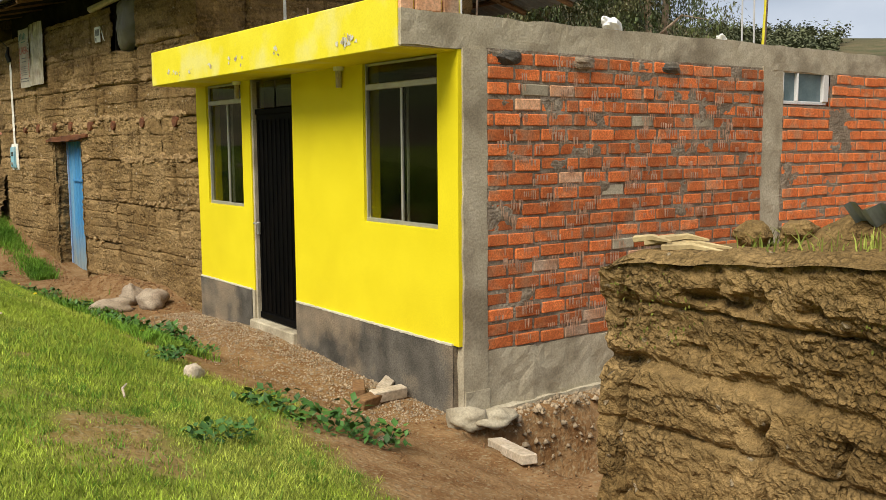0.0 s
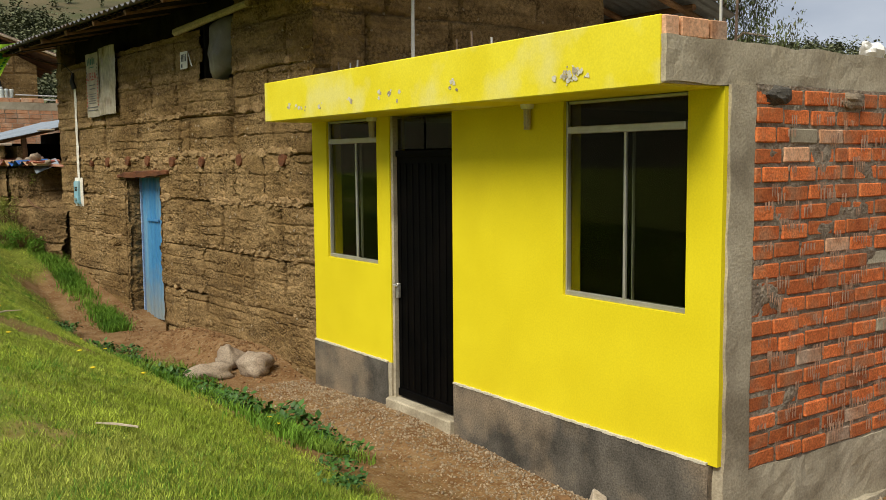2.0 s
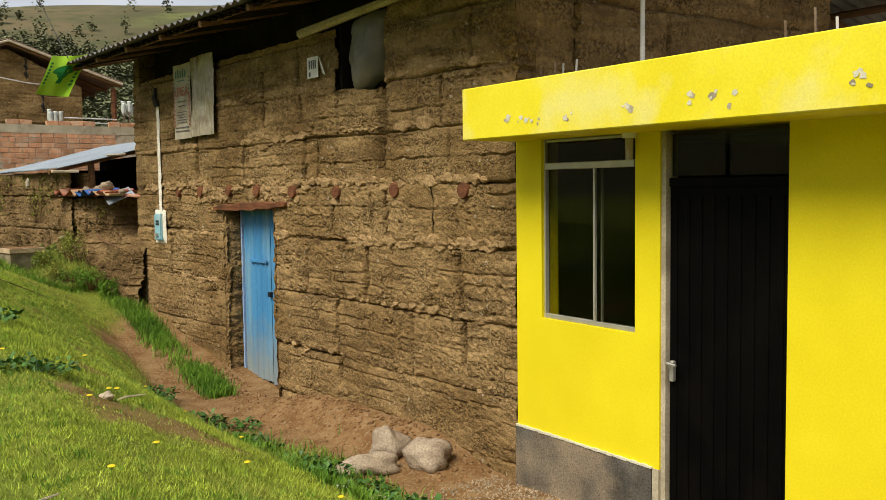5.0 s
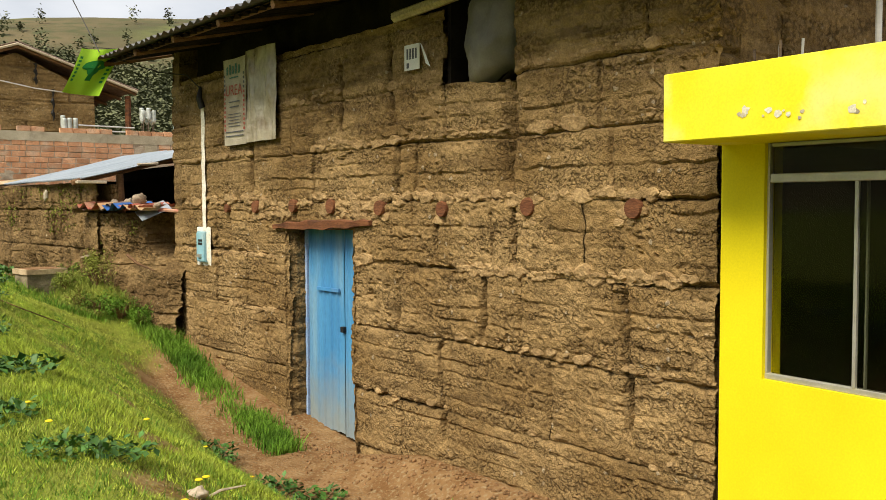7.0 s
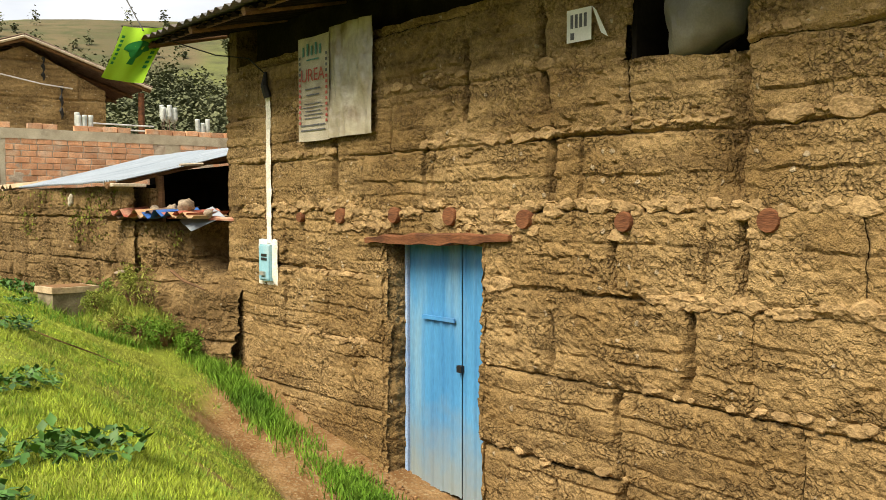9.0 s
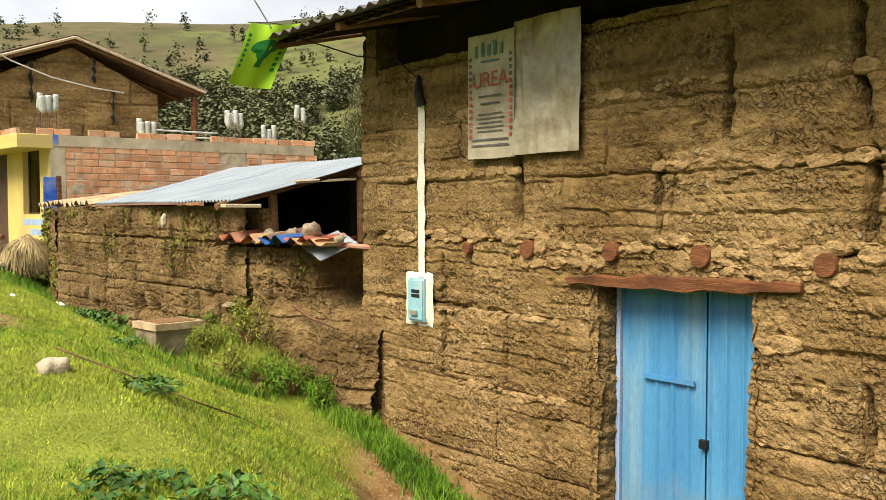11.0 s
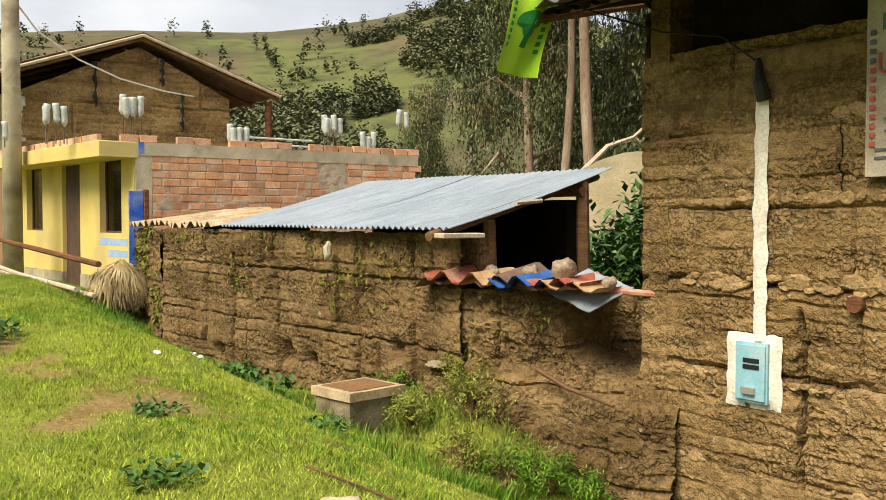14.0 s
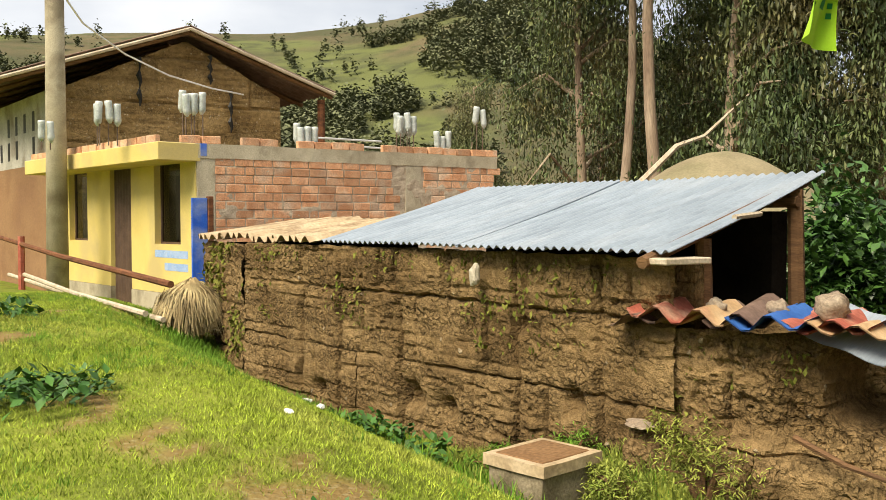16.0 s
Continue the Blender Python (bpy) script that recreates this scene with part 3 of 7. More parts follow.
tagged(new("ground", ground_mesh), "green grass bank sloping to bare brown soil, hills beyond", "ground", kind="structure")


# ---- rammed earth walls ----
def relief(U, Z, seed):
    """Height of a crumbling earth face over its mean plane: level lifts with broken edges, crumbs and pits."""
    lay = (Z + 0.035 * fbm(U * 1.3, Z * 1.2, seed + 3) + 0.02 * fbm(U * 7, Z * 2, seed + 13)) / 0.098
    lift = np.floor(lay)
    lay = lay - lift
    crumb = np.clip(0.45 + 2.4 * fbm(U * 0.8, Z * 2.4, seed + 9), 0, 1)
    broken = smooth(-0.10, 0.14, fbm(U * 1.7, lift * 3.7, seed + 15))
    d = 0.022 * fbm(U * 0.9, Z * 1.2, seed) + 0.006 * (hash2(lift, lift * 0 + 3, seed) - 0.5)
    d = d + 0.006 * broken * (0.5 - lay)
    d = d - 0.0105 * broken * np.exp(-((lay - 0.93) / 0.12) ** 2) * (0.6 + 1.6 * np.clip(fbm(U * 11, lift * 1.9, seed + 16) + 0.3, 0, 1))
    d = d + (0.004 + 0.009 * crumb) * fbm(U * 14, Z * 20, seed + 1) + (0.012 + 0.024 * crumb) * fbm(U * 30, Z * 34, seed + 2)
    d = d - 0.024 * crumb * smooth(0.17, 0.24, fbm(U * 12, Z * 22, seed + 14))
    return d


def rammed(parent, name, o, a, length, z0, top, courses, block, seed, material, openings=(), res=0.028, thick=0.42, rough=1.0, foot=None, squash=1.0, jitter=0.08, inset=0.055):
    """A rammed-earth wall: a core behind, and one crumbling block in front for each piece of each course.
    o: start (x, y); a: unit direction; its outer side is to the left of it. top: height, or a function of the distance."""
    ax, ay = a
    nx, ny = -ay, ax
    if callable(top):
        high = top
    else:
        def high(u):
            return np.full_like(np.asarray(u, float), top)
    core = Geo()
    us = sorted({0.0, length, *[u for q in openings for u in q[:2]], *np.linspace(0, length, 9)})
    for u0, u1 in zip(us[:-1], us[1:]):
        mid = (u0 + u1) / 2
        zt = float(high(mid)) - 0.03
        cuts = sorted([(q[2], q[3]) for q in openings if q[0] <= mid <= q[1]])
        z = z0
        for c0, c1 in [*cuts, (zt, zt)]:
            if c0 > z:
                vs = []
                for u in (u0, u1):
                    for dpt in (-inset, -thick):
                        for zz in (z, min(c0, float(high(u)) - 0.03) if c0 == zt else c0):
                            vs.append((o[0] + ax * u + nx * dpt, o[1] + ay * u + ny * dpt, zz))
                core.add(vs, [(0, 1, 3, 2), (4, 6, 7, 5), (0, 4, 5, 1), (2, 3, 7, 6), (0, 2, 6, 4), (1, 5, 7, 3)])
            z = max(z, c1)
    wall = part(name, core, material, parent)
    r = random.Random(seed)
    z = z0
    k = 0
    zmax = float(np.max(high(np.linspace(0, length, 20))))
    while z < zmax - 0.02:
        h = courses[k % len(courses)] * r.uniform(1 - jitter, 1 + jitter)
        z1 = z + h
        if zmax - z1 < 0.18:
            z1 = zmax + 0.01
        u = 0.0
        while u < length - 0.01:
            w = block * r.uniform(0.7, 1.3) * (0.5 if u == 0 and k % 2 else 1)
            u1 = u + w
            if length - u1 < block * 0.4:
                u1 = length
            for q in openings:
                if q[2] < z1 and q[3] > z:
                    for cut in q[:2]:
                        if u + 0.05 < cut < u1:
                            u1 = cut
            zu = max(2, int((u1 - u) / res)) + 1
            zn = max(2, int((z1 - z) / res)) + 1
            U, Z = np.meshgrid(np.linspace(u, u1, zu), np.linspace(z, z1, zn))
            edge = np.minimum(np.minimum(U - u + 1e9 * (u == 0), u1 - U + 1e9 * (u1 == length)) * 1.15, np.minimum(Z - z, z1 - Z))
            gap = 0.1 + 1.4 * np.clip(0.4 + 1.8 * fbm(U * 1.1, Z * 2.3, seed + 40), 0, 1)
            d = relief(U, Z * squash, seed)
            d = d + r.uniform(-0.008, 0.008)
            d = d * rough - 0.036 * gap * np.exp(-(edge / 0.012) ** 2) - 0.010 * gap * np.exp(-(edge / 0.04) ** 2)
            if foot is not None:
                d = d + foot(U, Z)
            W = U + (0.05 * fbm(U * 3, Z * 5, seed + 5) + 0.02 * fbm(U * 5, Z * 22, seed + 4)) * smooth(0, 0.2, np.minimum(U, length - U))
            V = Z + 0.05 * fbm(U * 1.2, Z * 1.1, seed + 6) + 0.034 * fbm(U * 9, Z * 3, seed + 7)
            V = np.minimum(V, high(np.clip(U, 0, length)) + 0.03 * fbm(U * 6, Z * 0, seed + 8))
            pts = np.stack([o[0] + ax * W + nx * d, o[1] + ay * W + ny * d, V], -1)
            keep = np.ones(U.shape, bool)
            for q in openings:
                wob = 0.025 * fbm(U * 7, Z * 7, seed + 12)
                keep &= ~((U > q[0] + wob) & (U < q[1] + wob) & (Z > q[2] + wob) & (Z < q[3] + wob))
            keep &= Z <= high(np.clip(U, 0, length)) + res * 1.5
            idx = -np.ones(U.shape, int)
            idx[keep] = np.arange(keep.sum())
            q4 = np.stack([idx[:-1, :-1], idx[:-1, 1:], idx[1:, 1:], idx[1:, :-1]], -1).reshape(-1, 4)
            q4 = q4[(q4 >= 0).all(1)]
            if len(q4):
                used, q4 = np.unique(q4, return_inverse=True)
                me = bpy.data.meshes.new("earth_block")
                me.from_pydata(pts[keep][used].tolist(), [], q4.reshape(-1, 4).tolist())
                me.materials.append(material)
                ob = new("earth_block", me)
                ob.parent = wall
            u = u1
        z = z1
        k += 1
    return wall


def corrugated(o, u, v, lu, lv, pitch, amp, seed=0, sag=0.0, thick=0.004, ragged=0.0):
    """A wavy sheet from corner o; waves repeat along u, run along v."""
    o, u, v = Vector(o), Vector(u).normalized(), Vector(v).normalized()
    w = u.cross(v).normalized()
    n = max(6, int(lu / pitch * 6))
    mrow = 9
    rows = []
    for j in range(mrow):
        t = j / (mrow - 1)
        row = []
        for i in range(n + 1):
            s = i / n * lu
            e = ragged * float(fbm(np.array(s * 3.0), np.array(t * 0.0), seed)) * (1 if j == 0 else 0)
            k = amp * math.sin(2 * math.pi * s / pitch) - sag * 4 * t * (1 - t) + 0.012 * float(fbm(np.array(s * 0.8), np.array(t * 2.0), seed + 1))
            row.append(o + u * s + v * (t * lv + e) + w * k)
        rows.append(row)
    g = Geo()
    g.grid(np.array([[tuple(p) for p in row] for row in rows]))
    g.grid(np.array([[tuple(p - w * thick) for p in row] for row in rows])[::-1])
    return g


def rock(sx, sy, sz, seed, n=12):
    g = Geo()
    r = random.Random(seed)
    off = Vector((r.random() * 50, r.random() * 50, r.random() * 50))
    vs, fs = [], []
    for i in range(n + 1):
        th = math.pi * i / n
        for j in range(2 * n):
            ph = math.pi * j / n
            d = Vector((math.sin(th) * math.cos(ph), math.sin(th) * math.sin(ph), math.cos(th)))
            k = 1 + 0.42 * noise.noise(d * 1.3 + off) + 0.2 * noise.noise(d * 2.6 + off) + 0.06 * noise.noise(d * 7 + off)
            vs.append((d.x * k * sx, d.y * k * sy, d.z * k * sz))
    for i in range(n):
        for j in range(2 * n):
            fs.append((i * 2 * n + j, i * 2 * n + (j + 1) % (2 * n), (i + 1) * 2 * n + (j + 1) % (2 * n), (i + 1) * 2 * n + j))
    return g.add(vs, fs)


def gz(x, y):
    return float(ground_z(x, y))


def mesh_np(name, verts, faces, material):
    me = bpy.data.meshes.new(name)
    nv, nf, k = len(verts), len(faces), faces.shape[1]
    me.vertices.add(nv)
    me.vertices.foreach_set("co", np.asarray(verts, np.float32).ravel())
    me.loops.add(nf * k)
    me.loops.foreach_set("vertex_index", faces.astype(np.int32).ravel())
    me.polygons.add(nf)
    me.polygons.foreach_set("loop_start", np.arange(0, nf * k, k, dtype=np.int32))
    me.update()
    me.validate()
    me.materials.append(material)
    return me


def blades(name, x, y, h, w, material, lean=0.5, z=None, plain=False):
    """Grass blades, a bent quad and tip each, at x, y."""
    n = len(x)
    z = ground_z(x, y) - 0.005 if z is None else z
    a = rng.uniform(0, 2 * np.pi, n)
    l = rng.uniform(0.1, 1, n) * lean * h
    dx, dy = np.cos(a), np.sin(a)
    b = rng.uniform(0, 2 * np.pi, n)
    wx_, wy_ = np.cos(b) * w / 2, np.sin(b) * w / 2
    if plain:
        v = np.stack([np.stack([x - wx_, y - wy_, z], -1), np.stack([x + wx_, y + wy_, z], -1), np.stack([x + dx * l, y + dy * l, z + h], -1)], 1)
        return mesh_np(name, v.reshape(-1, 3), np.arange(n * 3).reshape(-1, 3), material)
    v = np.empty((n, 5, 3))
    v[:, 0] = np.stack([x - wx_, y - wy_, z], -1)
    v[:, 1] = np.stack([x + wx_, y + wy_, z], -1)
    v[:, 2] = np.stack([x + dx * l * 0.35 + wx_ * 0.8, y + dy * l * 0.35 + wy_ * 0.8, z + h * 0.6], -1)
    v[:, 3] = np.stack([x + dx * l * 0.35 - wx_ * 0.8, y + dy * l * 0.35 - wy_ * 0.8, z + h * 0.6], -1)
    v[:, 4] = np.stack([x + dx * l, y + dy * l, z + h], -1)
    i = np.arange(n)[:, None] * 5
    f = np.concatenate([i + [0, 1, 2], i + [0, 2, 3], i + [3, 2, 4]])
    return mesh_np(name, v.reshape(-1, 3), f, material)


def leaves(name, c, size, material, droop=0.3, narrow=0.45):
    """Folded leaves at the centres c (n, 3), each with its own turn."""
    n = len(c)
    a, t = rng.uniform(0, 2 * np.pi, n), rng.uniform(-0.9, 0.9, n) - droop
    d = np.stack([np.cos(a) * np.cos(t), np.sin(a) * np.cos(t), np.sin(t)], -1)
    s = np.stack([-np.sin(a), np.cos(a), rng.uniform(-0.5, 0.5, n)], -1)
    up = np.cross(d, s)
    L = (size * rng.uniform(0.6, 1.3, n))[:, None]
    v = np.empty((n, 4, 3))
    v[:, 0] = c
    v[:, 1] = c + d * L * 0.5 + s * L * narrow * 0.5 + up * L * 0.08
    v[:, 2] = c + d * L
    v[:, 3] = c + d * L * 0.5 - s * L * narrow * 0.5 + up * L * 0.08
    i = np.arange(n)[:, None] * 4
    return mesh_np(name, v.reshape(-1, 3), np.concatenate([i + [0, 1, 2], i + [0, 2, 3]]), material)


# ---- yellow house ----
def window_unit(parent, x, y0, y1, z0, z1, bar, mull, panes=True):
    """A sliding aluminium window in the plane x, with a fixed light over the bar."""
    w = part("window", Geo().box(x - 0.02, x + 0.02, y0, y1, z0, z0 + 0.03, 0.003), ALU, parent, "grey aluminium sliding window with dark glass")
    g = Geo()
    for q in ((y0, y0 + 0.014), (y1 - 0.014, y1)):
        g.box(x - 0.018, x + 0.018, q[0], q[1], z0 + 0.03, z1, 0.003)
    g.box(x - 0.018, x + 0.018, y0 + 0.025, y1 - 0.025, z1 - 0.02, z1, 0.003)
    part("window_frame", g, ALU, w)
    part("transom_bar", Geo().box(x - 0.03, x + 0.02, y0 + 0.025, y1 - 0.025, bar - 0.022, bar + 0.022, 0.004), ALU, w)
    part("mullion", Geo().box(x - 0.026, x - 0.004, mull - 0.009, mull + 0.009, z0 + 0.03, bar - 0.022, 0.003), ALU, w)
    part("mullion", Geo().box(x - 0.002, x + 0.02, mull - 0.045, mull - 0.036, z0 + 0.03, bar - 0.022, 0.003), ALU, w)
    for (a, b, c, d, off) in ((y0 + 0.025, mull - 0.014, z0 + 0.03, bar - 0.022, -0.012), (mull + 0.014, y1 - 0.025, z0 + 0.03, bar - 0.022, 0.008), (y0 + 0.025, y1 - 0.025, bar + 0.022, z1 - 0.02, 0.0)):
        p = part("pane", Geo().box(x + off - 0.002, x + off + 0.002, a, b, c, d), GLASS, w)
        p.visible_shadow = False
    return w


YF, YS = 3.61, 4.52            # plane of the facade, plane of the brick side
house = thing("yellow_house", "yellow painted cement house with raw brick side wall", "house", pose(YF, YS, 0))


def hpart(name, g, material, parent=None, label="", **k):
    ob = part(name, g, material, parent or house, label, **k)
    if parent is None:
        ob.matrix_parent_inverse = house.matrix_world.inverted()
    return ob


house.matrix_world = pose(YF, YS, 0)
bpy.context.view_layer.update()
W2, W1, DR = (4.75, 5.715), (7.93, 8.785), (6.885, 7.735)
holes = [(W2[0], W2[1], 1.225, 2.42), (DR[0], DR[1], -0.3, 2.42), (W1[0], W1[1], 1.225, 2.42)]


def pierced(x0, x1, y0, y1, z0, z1, cut):
    """A wall with openings, one closed skin."""
    ys = sorted({y0, y1, *[v for q in cut for v in q[:2]]})
    zs = sorted({z0, z1, *[v for q in cut for v in q[2:] if z0 < v < z1]})
    solid = {}
    for i in range(len(ys) - 1):
        for k in range(len(zs) - 1):
            ym, zm = (ys[i] + ys[i + 1]) / 2, (zs[k] + zs[k + 1]) / 2
            solid[i, k] = not any(q[0] < ym < q[1] and q[2] < zm < q[3] for q in cut)
    g = Geo()
    for (i, k), full in solid.items():
        if not full:
            continue
        a, b, c, d = ys[i], ys[i + 1], zs[k], zs[k + 1]
        for x in (x0, x1):
            g.add([(x, a, c), (x, b, c), (x, b, d), (x, a, d)], [(0, 1, 2, 3)])
        for (ni, nk), (p, q) in (((i - 1, k), ((a, c), (a, d))), ((i + 1, k), ((b, c), (b, d))), ((i, k - 1), ((a, c), (b, c))), ((i, k + 1), ((a, d), (b, d)))):
            if not solid.get((ni, nk), False):
                g.add([(x0, *p), (x1, *p), (x1, *q), (x0, *q)], [(0, 1, 2, 3)])
    return g


hpart("front_wall", pierced(YF, YF + 0.15, YS - 0.002, 9.05, 0.44, 2.43, holes), YELLOW, label="bright yellow painted plaster")
gp = Geo()
for a, b in ((YS + 0.05, DR[0] - 0.012), (DR[1] + 0.05, 9.06)):
    n = int((b - a) / 0.06)
    Y, Z = np.meshgrid(np.linspace(a, b, n), np.linspace(-0.35, 0.437, 12))
    gp.grid(np.stack([YF - 0.012 + 0.008 * fbm(Y * 4, Z * 4, 60), Y, Z], -1))
    gp.box(YF - 0.004, YF + 0.14, a, b, -0.35, 0.432)
hpart("plinth", gp, PLINTH, label="dark grey cement plinth with mud splashes")
for a, b in ((YS + 0.06, DR[0] - 0.01), (DR[1] + 0.05, 9.05)):
    gl = Geo()
    n = int((b - a) / 0.04)
    for i in range(n):
        y0 = a + (b - a) * i / n
        gl.box(YF - 0.014 - 0.006 * rng.random(), YF + 0.01, y0, y0 + (b - a) / n + 0.001, 0.434 + 0.005 * rng.random(), 0.447 + 0.006 * rng.random())
    hpart("plinth_edge", gl, CEMENT_LINE, label="chipped pale cement line")

hpart("door_jamb", Geo().box(YF - 0.006, YF + 0.15, DR[1] - 0.0, DR[1] + 0.05, -0.2, 0.44).box(YF + 0.012, YF + 0.1, DR[1] - 0.035, DR[1] - 0.001, 0.16, 2.42), CONCRETE, label="raw cement door jamb")
hpart("threshold", Geo().box(YF - 0.06, YF + 0.18, DR[0] - 0.02, DR[1] + 0.02, -0.25, 0.165, 0.012), CONCRETE, label="raised cement door step")
door = hpart("door", Geo().box(YF + 0.045, YF + 0.07, DR[0] + 0.01, DR[1] - 0.04, 0.175, 2.12), BLACK_METAL, label="closed black sheet-metal door")
for i in range(9):
    y = DR[0] + 0.05 + i * 0.088
    part("door_rib", Geo().box(YF + 0.036, YF + 0.0455, y, y + 0.03, 0.26, 2.05, 0.004), BLACK_METAL, door)
part("door_rail", Geo().box(YF + 0.03, YF + 0.0455, DR[0] + 0.01, DR[1] - 0.04, 2.10, 2.15, 0.004), BLACK_METAL, door)
part("door_rail", Geo().box(YF + 0.03, YF + 0.0455, DR[0] + 0.01, DR[1] - 0.04, 0.18, 0.24, 0.004), BLACK_METAL, door)
for a, b in ((DR[0] + 0.03, DR[0] + 0.40), (DR[0] + 0.43, DR[1] - 0.05)):
    part("pane", Geo().box(YF + 0.05, YF + 0.055, a, b, 2.16, 2.40), GLASS, door)
part("handle", Geo().box(YF + 0.0, YF + 0.032, DR[1] - 0.1, DR[1] - 0.07, 0.98, 1.10, 0.006).tube([(YF + 0.005, DR[1] - 0.085, 1.09), (YF - 0.03, DR[1] - 0.085, 1.09), (YF - 0.03, DR[1] - 0.15, 1.085)], 0.008), ALU, door, "steel lever handle")
for a, mull in ((W2, 5.215), (W1, 8.297)):
    ob = window_unit(house, YF + 0.04, a[0], a[1], 1.225, 2.42, 2.243, mull)
    ob.matrix_parent_inverse = house.matrix_world.inverted()
# concrete columns, ring beam, canopy, roof


def rough_box(x0, x1, y0, y1, z0, z1, seed, amp=0.012, step=0.08):
    """A cast block with uneven faces."""
    g = Geo()
    nx_, ny_, nz_ = [max(2, int(abs(b - a) / step) + 1) for a, b in ((x0, x1), (y0, y1), (z0, z1))]
    for ax_, val, s in ((0, x0, -1), (0, x1, 1), (1, y0, -1), (1, y1, 1), (2, z0, -1), (2, z1, 1)):
        lim = [(x0, x1, nx_), (y0, y1, ny_), (z0, z1, nz_)]
        (a0, a1, an), (b0, b1, bn) = [lim[i] for i in range(3) if i != ax_]
        A, B_ = np.meshgrid(np.linspace(a0, a1, an), np.linspace(b0, b1, bn))
        full = [None, None, None]
        rest = [i for i in range(3) if i != ax_]
        full[rest[0]], full[rest[1]] = A, B_
        full[ax_] = np.full_like(A, val)
        P = np.stack(full, -1)
        k = np.stack([fbm(P[..., 0] * 5 + P[..., 2] * 3, P[..., 1] * 5 + P[..., 2] * 4, seed + i, 3) for i in range(3)], -1)
        g.grid(P + 1.6 * amp * k)
    return g


hpart("column", rough_box(YF + 0.03, 3.845, YS - 0.020, YS + 0.2, -0.4, 2.44, 71, 0.012, 0.035), CONCRETE, label="raw concrete corner column")
for i, x in enumerate((4.05, 4.75, 5.72)):
    ob = hpart("cement_lump", rock(0.12, 0.05, 0.05, 310 + i, 10), PLINTH, label="dark cement lump under the beam")
    ob.matrix_basis = ob.matrix_basis @ pose(x, YS + 0.0, 2.395)
hpart("column_foot", rough_box(YF + 0.035, 3.86, YS - 0.03, YS + 0.2, -0.4, 0.12, 72, 0.02), CONCRETE)
hpart("column", rough_box(6.93, 7.235, YS - 0.012, YS + 0.2, -0.3, 2.47, 73, 0.018, 0.04), CONCRETE, label="raw concrete column between brick panels")
hpart("ring_beam", rough_box(3.16, 11.2, YS - 0.004, YS + 0.2, 2.435, 2.655, 74, 0.02, 0.055), CONCRETE, label="raw concrete ring beam")
hpart("roof_slab", rough_box(3.62, 11.2, YS + 0.19, 9.05, 2.45, 2.64, 75, 0.01, 0.4), CONCRETE, label="flat concrete roof slab")
hpart("foundation", rough_box(3.84, 11.2, YS - 0.02, YS + 0.17, -0.55, 0.375, 76, 0.025, 0.06), CONCRETE, label="rough concrete footing with board marks")
hpart("footing_ledge", rough_box(3.8, 6.2, YS - 0.06, YS + 0.1, -0.5, -0.02, 77, 0.04, 0.07), CONCRETE)
# canopy: face, soffit, body
cy0, cy1, cz0, cz1, cx = 4.545, 9.045, 2.42, 2.755, 3.152
hpart("canopy", Geo().box(cx, YF + 0.05, cy0, cy1, cz0, cz1, 0.006), YELLOW_WORN, label="yellow canopy edge with flaking paint")
hpart("canopy_end", rough_box(cx + 0.015, YF + 0.03, cy0 - 0.02, cy0 - 0.001, cz0 + 0.01, 2.625, 78, 0.006, 0.03), CONCRETE)
for a, b in ((3.165, 3.27), (3.285, 3.49), (3.505, 3.63)):
    hpart("brick", Geo().box(a, b, cy0 - 0.022, cy0 + 0.2, 2.655, 2.752, 0.006), BRICK_PALE)
fk = random.Random(31)
for yc, zc, n, sp in ((8.57, 2.525, 4, 0.06), (8.36, 2.51, 7, 0.09), (7.99, 2.515, 3, 0.05), (7.54, 2.52, 4, 0.05), (7.12, 2.53, 3, 0.03), (6.99, 2.53, 3, 0.03), (6.86, 2.53, 3, 0.03), (6.23, 2.53, 6, 0.06), (5.14, 2.51, 16, 0.09), (5.18, 2.56, 6, 0.05)):
    for q in range(n):
        y, z, k = yc + fk.gauss(0, sp * 0.6), zc + fk.gauss(0, 0.018), fk.uniform(0.006, 0.022)
        fx = cx - 0.002 - 0.0004 * (q + n % 3)
        rim_ = [(fx, y + k * fk.uniform(0.6, 1.5) * math.cos(a), z + k * fk.uniform(0.5, 1.2) * math.sin(a)) for a in np.linspace(0, 2 * math.pi, 10)[:-1]]
        hpart("flaked_patch", Geo().add([(fx, y, z), *rim_], [(0, a + 1, (a + 1) % 9 + 1) for a in range(9)]), CEMENT_LINE if q % 3 else CONCRETE)
# rooms behind the openings, their darkness put into the wall colour
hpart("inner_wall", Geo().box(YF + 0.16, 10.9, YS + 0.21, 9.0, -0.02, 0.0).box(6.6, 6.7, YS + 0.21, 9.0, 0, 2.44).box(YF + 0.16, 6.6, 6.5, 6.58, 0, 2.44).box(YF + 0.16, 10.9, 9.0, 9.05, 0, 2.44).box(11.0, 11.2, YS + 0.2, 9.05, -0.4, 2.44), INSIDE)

# brick side
bh, jz = 0.080, 0.1035
brick_mesh = [Geo().box(-w / 2, w / 2, -0.02, 0.06, -bh / 2, bh / 2, 0.006).mesh("brick", BRICK) for w in (0.222, 0.228, 0.106)]
brick_pale_mesh = Geo().box(-0.116, 0.116, -0.02, 0.06, -bh / 2, bh / 2, 0.006).mesh("brick", BRICK_PALE)
brick_grey_mesh = Geo().box(-0.116, 0.116, -0.02, 0.06, -bh / 2, bh / 2, 0.006).mesh("brick", CONCRETE)


